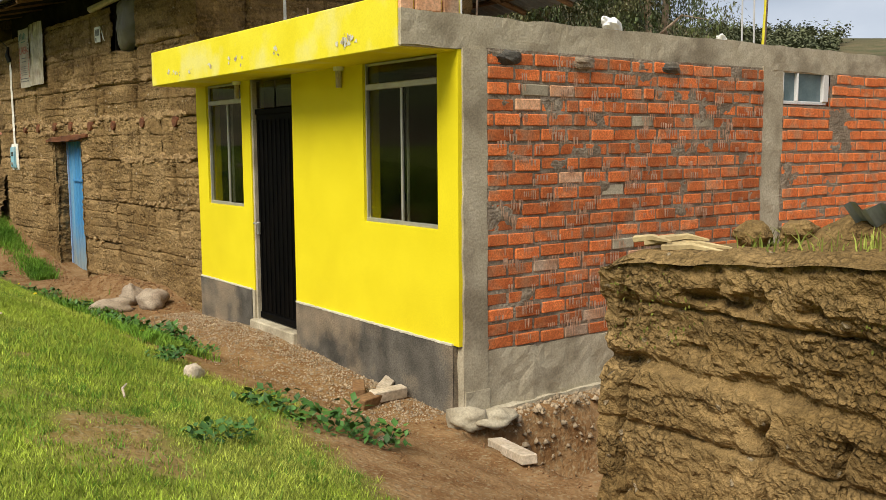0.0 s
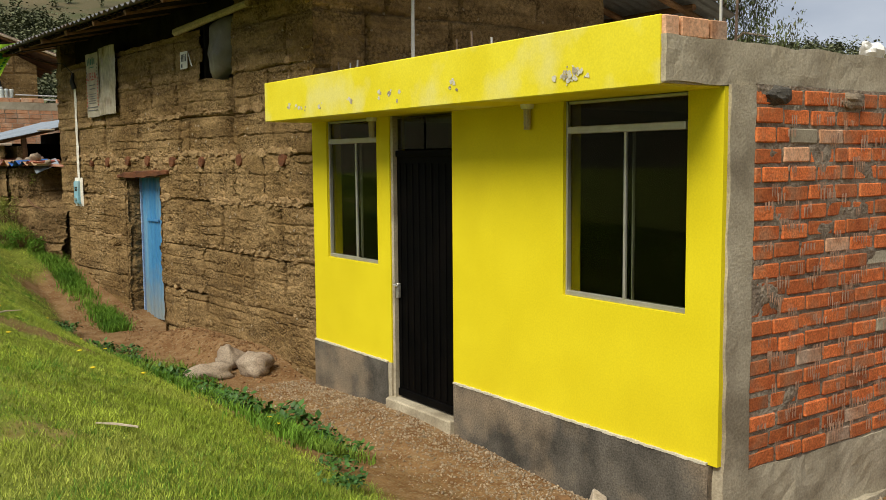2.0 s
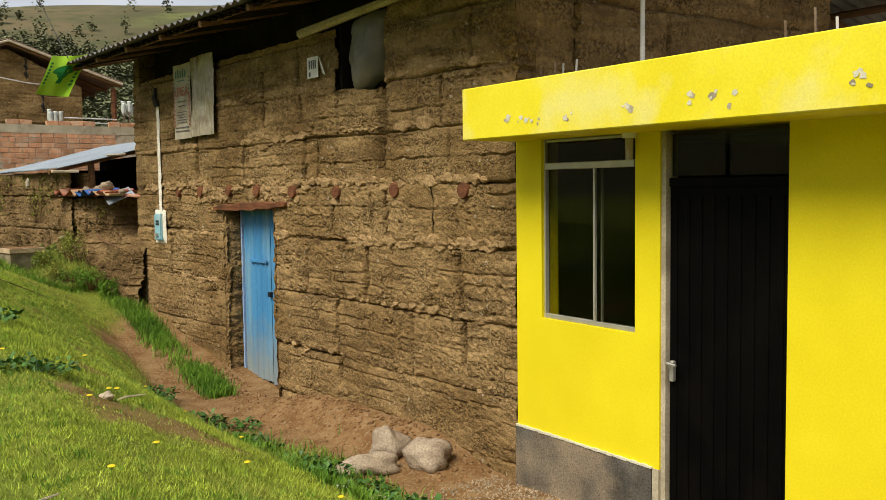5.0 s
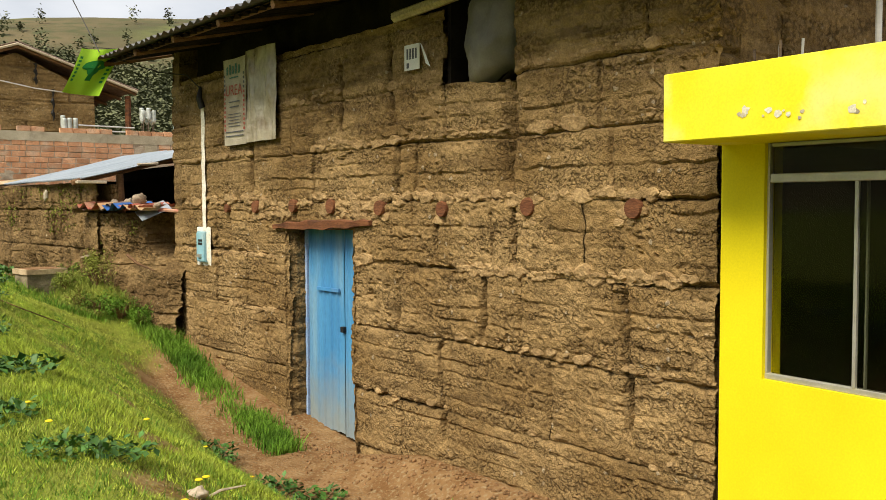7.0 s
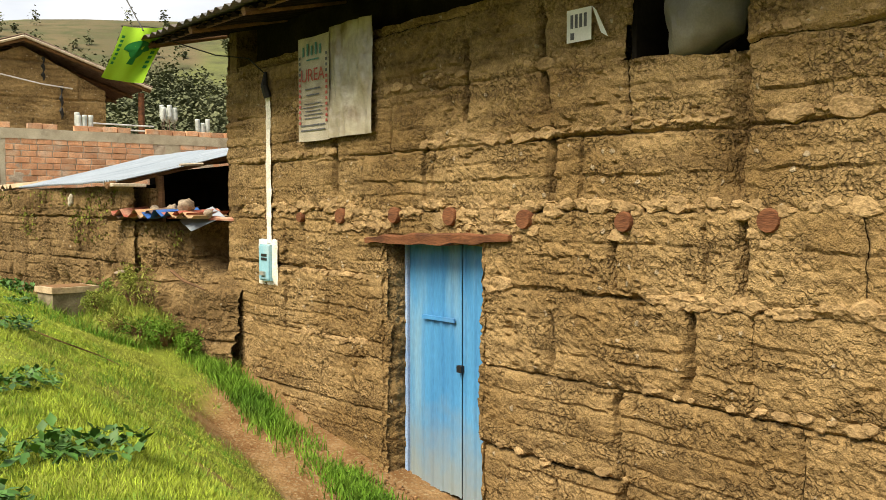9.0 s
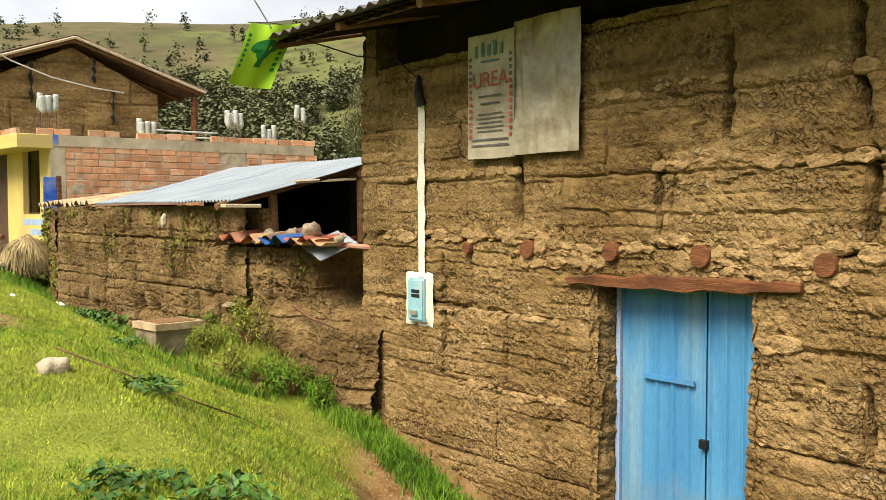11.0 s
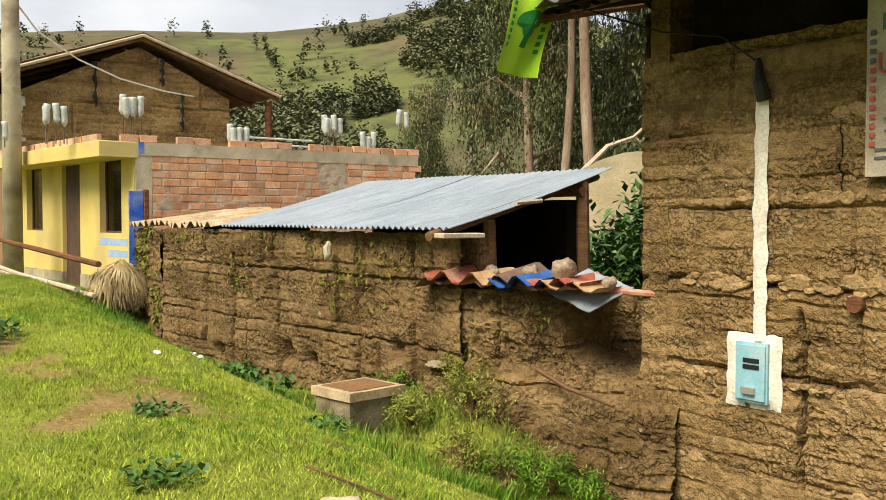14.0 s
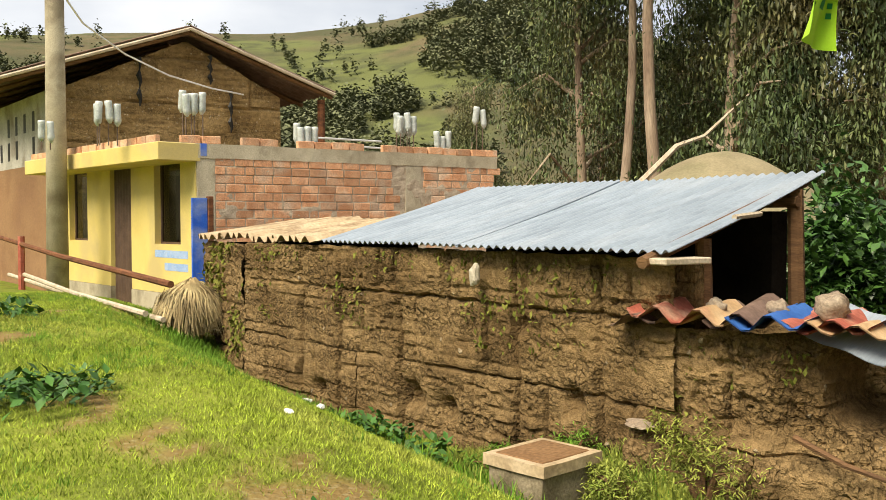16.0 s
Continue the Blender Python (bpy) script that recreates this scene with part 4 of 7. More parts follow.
def mortar_face(x0, x1, z0, z1, y, seed):
    nx_, nz_ = int((x1 - x0) / 0.03), int((z1 - z0) / 0.025)
    X, Z = np.meshgrid(np.linspace(x0, x1, nx_), np.linspace(z0, z1, nz_))
    g = Geo().grid(np.stack([X, y - 0.011 - 0.022 * fbm(X * 9, Z * 12, seed) - 0.013 * np.clip(fbm(X * 2.2, Z * 3, seed + 1) * 2.4, 0, 1), Z], -1))
    return g.box(x0, x1, y + 0.03, y + 0.16, z0, z1)


wall_side = hpart("brick_wall", mortar_face(3.84, 6.94, 0.36, 2.45, YS, 90), MORTAR, label="red clay brick with smeared grey mortar")
wall_back = hpart("brick_wall", mortar_face(7.97, 11.2, 0.36, 2.45, YS, 92).add(*[mortar_face(7.22, 7.98, 0.36, 2.14, YS, 93).v, mortar_face(7.22, 7.98, 0.36, 2.14, YS, 93).f]), MORTAR, label="red clay brick with smeared grey mortar")
rb = random.Random(5)
rest = Geo()
for k in range(20):
    z = 0.375 + jz * k + 0.048
    x = 3.85 - (0.06 if k % 2 else 0.0)
    while x < 11.1:
        kind = 2 if rb.random() < 0.08 else rb.choice((0, 1))
        w = (0.228, 0.232, 0.112)[kind]
        x0, x1 = x, x + w
        x = x1 + rb.uniform(0.012, 0.02)
        for lo, hi in ((3.85, 6.935), (7.235, 11.1)):
            a, b = max(x0, lo), min(x1, hi)
            if b - a < 0.05:
                continue
            if lo > 7 and b > 7.22 and a < 7.98 and z > 2.09:
                continue
            dz, dy = rb.uniform(-0.005, 0.005), rb.uniform(-0.006, 0.006)
            if lo < 7:
                if b - a > w - 0.01:
                    q = rb.random()
                    me = brick_pale_mesh if (q < 0.025 or (k == 1 and 4.6 < a < 4.9)) else brick_grey_mesh if q < 0.04 else brick_mesh[kind]
                else:
                    me = Geo().box(-(b - a) / 2, (b - a) / 2, -0.02, 0.06, -bh / 2, bh / 2, 0.006).mesh("brick", BRICK)
                ob = new("brick", me)
                ob.parent = wall_side
                ob.matrix_basis = pose((a + b) / 2, YS + dy - 0.001, z + dz, 0, rb.uniform(-0.6, 0.6), 0)
            else:
                rest.box(a, b, YS + dy - 0.02, YS + 0.05, z + dz - bh / 2, z + dz + bh / 2, 0.005)
ob = part("bricks", rest, BRICK, wall_back, kind="stuff")
# smears of mortar on the brick face
sm = Geo()
for i in range(420):
    x, z = rb.uniform(3.9, 6.9), rb.uniform(0.45, 2.4)
    h, w = rb.uniform(0.03, 0.075), rb.uniform(0.006, 0.02)
    for j in range(rb.randint(2, 4)):
        a = x + j * w * 1.6
        if a + w < 6.92:
            sm.add([(a, YS - 0.031, z), (a + w, YS - 0.031, z + 0.005), (a + w * 0.8, YS - 0.030, z - h), (a + w * 0.3, YS - 0.030, z - h * 0.8)], [(0, 1, 2, 3)])
hpart("mortar_drips", sm, DRIPS, kind="stuff")
sw = hpart("window", Geo().box(7.235, 7.965, YS + 0.01, YS + 0.05, 2.15, 2.18, 0.004).box(7.235, 7.965, YS + 0.01, YS + 0.05, 2.43, 2.46, 0.004), WHITE, label="small white-framed high window")
for a in (7.235, 7.46, 7.88):
    part("window_frame", Geo().box(a, a + (0.02 if a < 7.8 else 0.085), YS - 0.005, YS + 0.05, 2.18, 2.43, 0.004), WHITE, sw)
# panes coloured with the reflected sky
for a, b in ((7.255, 7.46), (7.48, 7.88)):
    part("pane", Geo().box(a, b, YS + 0.028, YS + 0.034, 2.18, 2.43), SKY_PANE, sw)

for y in (7.95, 6.02):
    lamp = thing("lamp_holder", "white plastic tube lamp under the canopy", "lamp", pose(YF - 0.03, y, 2.42), "lamps under the canopy")
    part("lamp_base", Geo().tube([(0, 0, 0), (0, 0, -0.03)], [0.045, 0.04], 12), WHITE, lamp)
    part("lamp_tube", Geo().tube([(0, 0, -0.03), (0, 0, -0.16)], [0.025, 0.022], 10), PLASTIC_BAG, lamp)


# ---- rods and bits on the flat roof ----
def rods(name, label, spots, z0, mats, group="bare rods on the roof"):
    for i, (x, y, h) in enumerate(spots):
        g = Geo().tube([(0, 0, 0), (rng.uniform(-0.02, 0.02), rng.uniform(-0.02, 0.02), h)], 0.008, 6)
        single(name, g, mats[i % len(mats)], label, "rod", pose(x, y, z0), group)


rods("reinforcing_rod", "thin grey steel rod standing up from the roof", [(3.78, 8.83, 0.32), (3.95, 8.83, 0.35), (3.80, 8.98, 0.30), (3.97, 8.98, 0.34), (3.78, 6.85, 0.36), (3.96, 6.85, 0.33), (3.78, 7.02, 0.32), (3.75, 4.66, 0.5), (3.9, 4.68, 0.45), (7.0, 4.66, 0.62), (7.16, 4.66, 0.66), (7.02, 4.8, 0.6), (7.5, 4.9, 0.6)], 2.63, [STEEL, PIPE])
single("conduit_pipe", Geo().tube([(0, 0, 0), (0, 0, 0.7), (0.01, 0, 1.6)], [0.02, 0.017, 0.014], 8), PIPE, "tall grey conduit pipe standing on the roof", "pipe", pose(4.5, 8.72, 2.63))
single("painted_pole", Geo().tube([(0, 0, 0), (0.08, 0.01, 1.0)], 0.017, 8), YELLOW_ROD, "thin yellow painted pole on the roof edge", "pole", pose(7.22, 4.72, 2.63))
for i, (x, y, s) in enumerate(((5.2, 4.66, 1.0), (6.55, 4.66, 0.6))):
    single("plastic_bag", rock(0.15 * s, 0.07 * s, 0.06 * s, 303 + i, 10), WHITE, "crumpled white plastic bag lying on the beam", "bag", pose(x, y, 2.66 + 0.04 * s, 0, 15, 30), "bags on the beam")

# ---- old earth house ----
AX, AY = -0.0756, 0.99714
AO = (3.665, 9.12)
old = thing("adobe_house", "old two-storey rammed-earth house with tin roof", "house", pose(3.665, 9.12, 0))


def upon(y):
    return (y - AO[1]) / AY


def at(u, out, z):
    """A place on the front of the old house: along it, out of it, height."""
    return (AO[0] + AX * u - AY * out, AO[1] + AY * u + AX * out, z)


def old_part(ob):
    ob.matrix_parent_inverse = old.matrix_world.inverted()
    return ob


bpy.context.view_layer.update()
LEN = upon(16.38)
D0, D1 = upon(12.70), upon(13.74)


def wall_cracks(U, Z):
    d = 0.0
    for y, z0, z1, w in ((10.76, 2.15, 3.0, 0.034), (12.06, 2.1, 2.65, 0.020), (14.5, 2.15, 2.75, 0.022), (12.1, 2.65, 3.4, 0.018), (12.85, 2.7, 3.3, 0.016), (9.75, 0.7, 1.6, 0.018), (10.7, 1.65, 2.1, 0.018), (11.55, 1.65, 2.1, 0.014), (11.05, 1.1, 1.65, 0.018), (12.05, 1.1, 1.5, 0.014), (15.3, 1.0, 2.0, 0.013), (13.3, 2.15, 2.68, 0.014), (11.5, 0.3, 1.1, 0.014)):
        c = upon(y) + 0.09 * fbm(Z * 2.2, Z * 0 + y, 300) + 0.03 * fbm(Z * 11, Z * 0 + y, 301)
        d = d - 0.15 * np.exp(-((U - c) / (w * 1.25)) ** 2) * smooth(z0, z0 + 0.15, Z) * smooth(z1 + 0.05, z1 - 0.1, Z)
    return d


front_holes = [(D0, D1, -0.2, 1.90), (upon(10.71), upon(11.45), 2.98, 3.62)]


def eave_top(u):
    """Top of the front wall: it stops short of the roof but for its near end."""
    return np.interp(u, [0, upon(10.55), upon(10.68), LEN], [4.05, 4.05, 3.53, 3.50])



old_part(rammed(old, "front_wall", AO, (AX, AY), LEN, -0.25, eave_top, [0.35, 0.475, 0.53, 0.54, 0.50, 0.43, 0.42, 0.46, 0.6], 1.15, 11, EARTH, front_holes, 0.0175, 0.45, foot=wall_cracks, jitter=0.0, inset=0.2))
old_part(rammed(old, "gable_wall", (7.36, 9.12), (-1, 0), 3.68, 2.4, lambda u: np.interp(u, [0, 1.84, 3.68], [3.95, 4.75, 4.0]), [0.5, 0.55], 0.95, 23, EARTH_DARK, (), 0.03, 0.4, 1.5))
# far gable, back and floor inside close the house
back = Geo()
for (x0, x1, y0, y1, z0, z1) in ((3.6, 7.36, 15.9, 16.3, -0.2, 3.9), (6.95, 7.36, 9.4, 15.9, -0.2, 3.9), (3.7, 7.0, 9.4, 15.9, 2.12, 2.2)):
    back.box(x0, x1, y0, y1, z0, z1)
old_part(part("back_wall", back, EARTH_DARK, old))
# partitions added behind the openings, near black to keep the inside dark
old_part(part("inner_wall", Geo().box(4.15, 4.2, 9.5, 15.9, -0.2, 3.95).box(3.7, 4.2, 11.75, 11.8, 2.2, 3.95).box(3.75, 4.2, 10.4, 10.45, 2.2, 3.95), DEEP_SHADE, old))


def corner_face(name, p0, p1, z0, z1, seed, material, parent):
    d = Vector((p1[0] - p0[0], p1[1] - p0[1]))
    L = d.length
    d = d / L
    return rammed(parent, name, p0, (d.x, d.y), L, z0, z1, [0.6, 0.62], 0.9, seed, material, (), 0.03, 0.2)


old_part(corner_face("end_wall", (3.117, 16.385), (7.3, 16.7), 0.2, 4.0, 31, EARTH_DARK, old))
# roof
roof = corrugated((2.30, 16.55, 3.735), (AX * -1, -AY, 0), (0.985, -0.07, 0.23), 8.1, 3.25, 0.15, 0.016, 41, 0.02, ragged=0.05)
old_part(part("roof", roof, TIN_OLD, old, "corrugated tin roof with a wide eave"))
roof2 = corrugated((8.95, 16.6, 3.74), (0, -1, 0), (-1, 0, 0.27), 8.1, 3.6, 0.15, 0.016, 42, 0.02)
old_part(part("roof", roof2, TIN_OLD, old))
for i in range(9):
    u = -0.35 + i * 0.98
    p = at(u, 0.72, 3.68)
    q = at(u, -1.9, 4.30)
    old_part(part("rafter", Geo().tube([p, q], [0.035, 0.04], 7), WOOD, old))
    old_part(part("rafter", Geo().tube([(8.85, 8.85 + i * 0.95, 3.68), (5.6, 8.85 + i * 0.95, 4.55)], 0.04, 7), WOOD, old))
old_part(part("purlin", Geo().tube([at(-0.5, 0.6, 3.73), at(LEN + 0.35, 0.6, 3.73)], 0.03, 7), WOOD, old))
old_part(part("purlin", Geo().tube([(8.4, 8.7, 3.82), (8.4, 16.4, 3.82)], 0.04, 7), WOOD, old))
old_part(part("ridge_pole", Geo().tube([(5.6, 8.75, 4.5), (5.3, 16.4, 4.5)], 0.05, 7), WOOD, old))
# black sheet added below the tin, colouring its underside as if in shade
shade_sheet = corrugated((2.42, 16.5, 3.705), (AX * -1, -AY, 0), (0.985, -0.07, 0.23), 8.0, 3.0, 0.15, 0.016, 41, 0.02)
old_part(part("roof_lining", shade_sheet, DEEP_SHADE, old, "added black sheet, shade of the roof's underside in its colour"))
# added wall, coloured near black for the shaded gap under the roof
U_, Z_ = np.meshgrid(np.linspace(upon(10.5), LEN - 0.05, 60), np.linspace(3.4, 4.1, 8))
old_part(part("recessed_wall", Geo().grid(np.array([[at(U_[a, b], -0.22 + 0.06 * float(fbm(U_[a, b] * 3, Z_[a, b] * 5, 56)), Z_[a, b]) for b in range(60)] for a in range(8)])), DEEP_SHADE, old, "added near-black wall set back under the roof, coloured as shade"))
# beam ends in the wall
for y in (15.55, 15.0, 14.37, 13.64, 12.99, 12.26, 11.46, 10.56, 9.68):
    r = rng.uniform(0.045, 0.068) if y < 15 else 0.045
    zz = 2.09 + rng.uniform(-0.015, 0.015)
    p, q = at(upon(y), -0.2, zz), at(upon(y), 0.03, zz)
    old_part(part("beam_end", Geo().tube([p, at(upon(y), 0.018, zz), q], [r, r, r * 0.93], 14), WOOD_RED, old, "sawn reddish log end"))
# lumpy mud line under the beams and along the courses
lum = Geo()


def lumps(u0, u1, zc, wob, count, size, seed):
    rr = np.random.default_rng(seed)
    u = u0 + (u1 - u0) * (np.arange(count) + rr.random(count)) / count
    z = zc + 0.06 * fbm(u * 1.3, u * 0 + zc, 44) + wob * (rr.random(count) - 0.5) + 0.05 * fbm(u * 5, u * 0 + zc, 46)
    keep = ~((u > D0 - 0.04) & (u < D1 + 0.04) & (z < 1.97)) & (fbm(u * 1.1, u * 0 + zc * 3, 45) > -0.09)
    keep &= ~((u > front_holes[1][0] - 0.05) & (u < front_holes[1][1] + 0.05) & (z > 2.93))
    n = 7
    ang = 2 * np.pi * np.arange(n) / n
    for u_, z_ in zip(u[keep], z[keep]):
        k = size * rr.uniform(0.35, 1.0) * (1.0 if rr.random() < 0.7 else 1.6)
        a, b = k * 1.25 * rr.uniform(0.75, 1.15, n) * np.cos(ang), k * 0.85 * rr.uniform(0.7, 1.1, n) * np.sin(ang)
        pu = np.concatenate([u_ + a * 1.15, u_ + a, u_ + a * 0.78, [u_]])
        pz = np.concatenate([z_ + b * 1.15, z_ + b, z_ + b * 0.78, [z_]])
        up = np.concatenate([np.full(n, -0.02), np.full(n, 0.0035), np.full(n, 0.008), [0.008]]) + relief(pu, pz, 11)
        fs = [(q * n + c, q * n + (c + 1) % n, (q + 1) * n + (c + 1) % n, (q + 1) * n + c) for q in (0, 1) for c in range(n)]
        fs += [(2 * n + c, 2 * n + (c + 1) % n, 3 * n) for c in range(n)]
        lum.add([at(*q) for q in zip(pu, up, pz)], fs)


for args in ((0.25, LEN - 0.3, 2.165, 0.05, 150, 0.044, 1), (upon(12.2), upon(14.3), 2.08, 0.13, 120, 0.042, 2), (0.15, 3.6, 1.665, 0.05, 95, 0.045, 3), (0.15, 3.7, 1.13, 0.05, 40, 0.028, 4),
             (0.2, 3.6, 0.61, 0.05, 28, 0.026, 5), (0.2, LEN - 0.4, 2.625, 0.025, 130, 0.044, 6), (0.4, LEN - 0.6, 3.055, 0.025, 90, 0.036, 7), (4.9, LEN - 0.15, 1.62, 0.03, 44, 0.03, 8), (4.9, LEN - 0.2, 1.1, 0.03, 40, 0.03, 9)):
    lumps(*args)
for y in (14.37, 13.64, 12.99, 12.26, 11.46, 10.56, 9.68):
    lumps(upon(y) - 0.13, upon(y) + 0.13, 2.02, 0.09, 6, 0.038, int(y * 10))
old_part(part("mud_mortar", lum, LUMP, old, "cracked lumps of mud mortar", kind="stuff"))
# lintel and jambs
L0, L1 = upon(12.38), upon(14.0)
hew = []
for i, t_ in enumerate(np.linspace(0, 1, 15)):
    u, h_ = L0 + (L1 - L0) * t_, 0.016 + 0.024 * math.sin(math.pi * min(max(t_ * 0.9 + 0.05, 0), 1)) + 0.006 * math.sin(i * 2.3)
    zc, o_ = 1.965 - 0.05 * t_ + 0.006 * math.sin(i * 1.7), 0.035 + 0.008 * math.sin(i * 1.3)
    hew.append([at(u, o_, zc - h_), at(u, o_ + 0.006, zc + h_ * 0.7), at(u, o_ - 0.02, zc + h_), at(u, -0.22, zc + h_), at(u, -0.22, zc - h_), at(u, o_, zc - h_)])
lint = Geo().grid(np.array(hew))
lint.add([hew[0][k] for k in range(5)], [(0, 1, 2, 3, 4)]).add([hew[-1][k] for k in range(5)], [(4, 3, 2, 1, 0)])
old_part(part("door_lintel", lint, WOOD_RED, old, "reddish rough-hewn timber lintel"))
old_part(part("window_lintel", Geo().tube([at(upon(10.3), 0.01, 3.66), at(upon(12.02), 0.02, 3.56)], [0.035, 0.045], 7), WOOD_PALE, old, "pale pole over the opening"))
# blue door: two leaves of ribbed sheet
dd = 0.19


def leaf(name, u0, u1, z0, z1, label):
    n = int((u1 - u0) / 0.012)
    rows = []
    for z in np.linspace(z0, z1, 12):
        row = []
        for i in range(n + 1):
            u = u0 + (u1 - u0) * i / n
            ph = ((u - u0) / 0.115) % 1.0
            row.append(at(u, -dd + (0.014 if ph < 0.22 else 0.0) + 0.006 * float(fbm(np.array(u * 2), np.array(z * 2.0), 51)), z))
        rows.append(row)
    g = Geo().grid(np.array(rows))
    g.add([at(u0, -dd - 0.03, z0), at(u1, -dd - 0.03, z0), at(u1, -dd - 0.03, z1), at(u0, -dd - 0.03, z1)], [(0, 1, 2, 3)])
    return old_part(part(name, g, BLUE_DOOR, old, label))


DM = D0 + (D1 - D0) * 0.36
d1 = leaf("door", DM + 0.006, D1 - 0.03, 0.06, 1.90, "closed light-blue ribbed metal door leaf with a bolt")
d2 = leaf("door", D0 + 0.01, DM - 0.006, 0.04, 1.90, "narrow light-blue ribbed metal door leaf")


def wall_box(u0, u1, out0, out1, z0, z1):
    g = Geo()
    vs = [at(u, o_, z) for u in (u0, u1) for o_ in (out0, out1) for z in (z0, z1)]
    return g.add(vs, [(0, 1, 3, 2), (4, 6, 7, 5), (0, 4, 5, 1), (2, 3, 7, 6), (0, 2, 6, 4), (1, 5, 7, 3)])


part("bolt", wall_box(DM + 0.08, DM + 0.45, -dd + 0.014, -dd + 0.03, 1.33, 1.36), BLUE, d1, "blue sliding bolt")
part("padlock", wall_box(DM - 0.02, DM + 0.03, -dd + 0.012, -dd + 0.045, 0.98, 1.03), DARK, d1, "small dark padlock")
old_part(part("door_post", wall_box(D1 - 0.022, D1 + 0.01, -dd - 0.05, -dd + 0.02, 0, 1.92), BLUE_CHALK, old, "thin pale blue metal door post"))
for name_, uc, sg in (("door_reveal", D1, 1), ("door_reveal", D0, -1)):
    O_, Z_ = np.meshgrid(np.linspace(-0.42, 0.012, 26), np.linspace(-0.2, 1.93, 120))
    dpt = sg * (0.012 + 0.07 * fbm(O_ * 4, Z_ * 9, 52) + 0.05 * fbm(O_ * 14, Z_ * 22, 53) + 0.05 * smooth(-0.1, 0.02, O_))
    old_part(part(name_, Geo().grid(np.array([[at(uc + dpt[a, b], O_[a, b], Z_[a, b]) for b in range(26)] for a in range(120)])), EARTH, old, "crumbling earth door jamb"))


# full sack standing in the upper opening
# black panel added over the left jamb, shade of the opening in its colour
old_part(part("opening_lining", wall_box(upon(11.44), upon(11.47), -0.5, -0.06, 2.95, 3.62), DEEP_SHADE, old))
A_, B_ = np.meshgrid(np.linspace(-1, 1, 34), np.linspace(-1, 1, 34))
fat = np.sqrt(np.clip((1 - np.abs(A_) ** 3.0) * (1 - np.abs(B_) ** 4.0), 0, 1))
u_ = upon(10.97) + A_ * 0.265 * (1 - 0.10 * np.abs(B_)) - 0.035 * B_ + 0.02 * B_ * A_
z_ = 3.29 + B_ * 0.33 * (1 - 0.07 * np.abs(A_)) - 0.05 * A_ * (B_ < 0) * np.abs(B_) - 0.02 * np.sin(3 * A_ + 1)
fold = 0.018 * np.sin(9 * B_ + 4 * A_) * (1 - fat) + 0.05 * fbm(A_ * 2 + B_ * 1.2, B_ * 2.5, 61) + 0.02 * fbm(A_ * 6 - B_ * 4, B_ * 5, 62)
full_sack = Geo()
for sg in (1, -1):
    full_sack.grid(np.array([[at(u_[a, b], -0.10 + sg * 0.17 * fat[a, b] + fold[a, b] * (sg > 0), z_[a, b]) for b in range(34)] for a in range(34)]))
single("full_sack", full_sack, SACK_FULL, "full grey plastic sack standing in the upper opening", "sack", smooth=True)

# fertiliser sack hung as a curtain


def cloth(u0, u1, z0, z1, out, seed, amp=0.012):
    U, Z = np.meshgrid(np.linspace(u0, u1, 40), np.linspace(z0, z1, 34))
    o_ = out + amp * fbm(U * 9, Z * 2.5, seed) * 2 + 0.5 * amp * fbm(U * 25, Z * 9, seed + 1)
    zz_ = Z + 0.02 * fbm(U * 3, Z * 0, seed + 2)
    return np.array([[at(U[i, j], o_[i, j], zz_[i, j]) for j in range(40)] for i in range(34)])


s0, sm_, s1 = upon(13.87), upon(14.46), upon(14.94)
sack = thing("fertiliser_sack", "faded fertiliser sack and clear plastic hung as a curtain", "sack", pose(*at(s1, 0, 3.6)))
bpy.context.view_layer.update()


def spart(name, g, m_, label="", smooth_=False, parent=sack):
    ob = part(name, g, m_, parent, label, smooth_)
    if parent is sack:
        ob.matrix_parent_inverse = sack.matrix_world.inverted()
    return ob


spart("clear_plastic", Geo().grid(cloth(s0, sm_ + 0.02, 2.73, 3.62, 0.05, 71, 0.03)), CLEAR, "cloudy yellowed plastic", True)
panel = spart("printed_panel", Geo().grid(cloth(sm_, s1, 2.72, 3.58, 0.055, 73, 0.006)), PLASTIC_BAG, "printed white woven panel", True)
for z, w, m_ in ((2.80, 0.8, INK_GREY), (2.84, 0.8, INK_GREY), (2.90, 0.55, INK_GREY), (2.93, 0.6, INK_GREY), (2.96, 0.5, INK_GREY), (2.99, 0.62, INK_GREY), (3.02, 0.55, INK_GREY), (3.09, 0.42, INK_GREY), (3.14, 0.5, INK_GREY), (3.38, 0.4, INK_TEAL)):
    c, hw = (sm_ + s1) / 2, (s1 - sm_) / 2 * w
    spart("print_line", wall_box(c - hw, c + hw, 0.0635, 0.0645, z, z + (0.012 if z < 2.88 or z > 3.05 else 0.008)), m_, parent=panel)
for i in range(5):
    c = sm_ + 0.11 + i * 0.065
    spart("print_mark", wall_box(c, c + 0.03, 0.0635, 0.0645, 3.42, 3.50 + 0.02 * (i % 2)), INK_TEAL, parent=panel)
for c in (sm_ + 0.03, s1 - 0.035):
    for i in range(13):
        spart("print_mark", wall_box(c - 0.014, c + 0.014, 0.0635, 0.0645, 2.86 + i * 0.045, 2.885 + i * 0.045), INK_RED if i < 9 else INK_GREY, parent=panel)
font = bpy.data.curves.new("print_word", "FONT")
font.body, font.size, font.align_x, font.extrude = "UREA", 0.15, "CENTER", 0.0006
font.materials.append(INK_RED)
word = new("print_word", font)
word.parent = panel
word.matrix_world = Matrix.Translation(at((sm_ + s1) / 2, 0.066, 3.21)) @ pose(0, 0, 0, 90, 0, 270 + math.degrees(math.atan2(-AX, AY)))
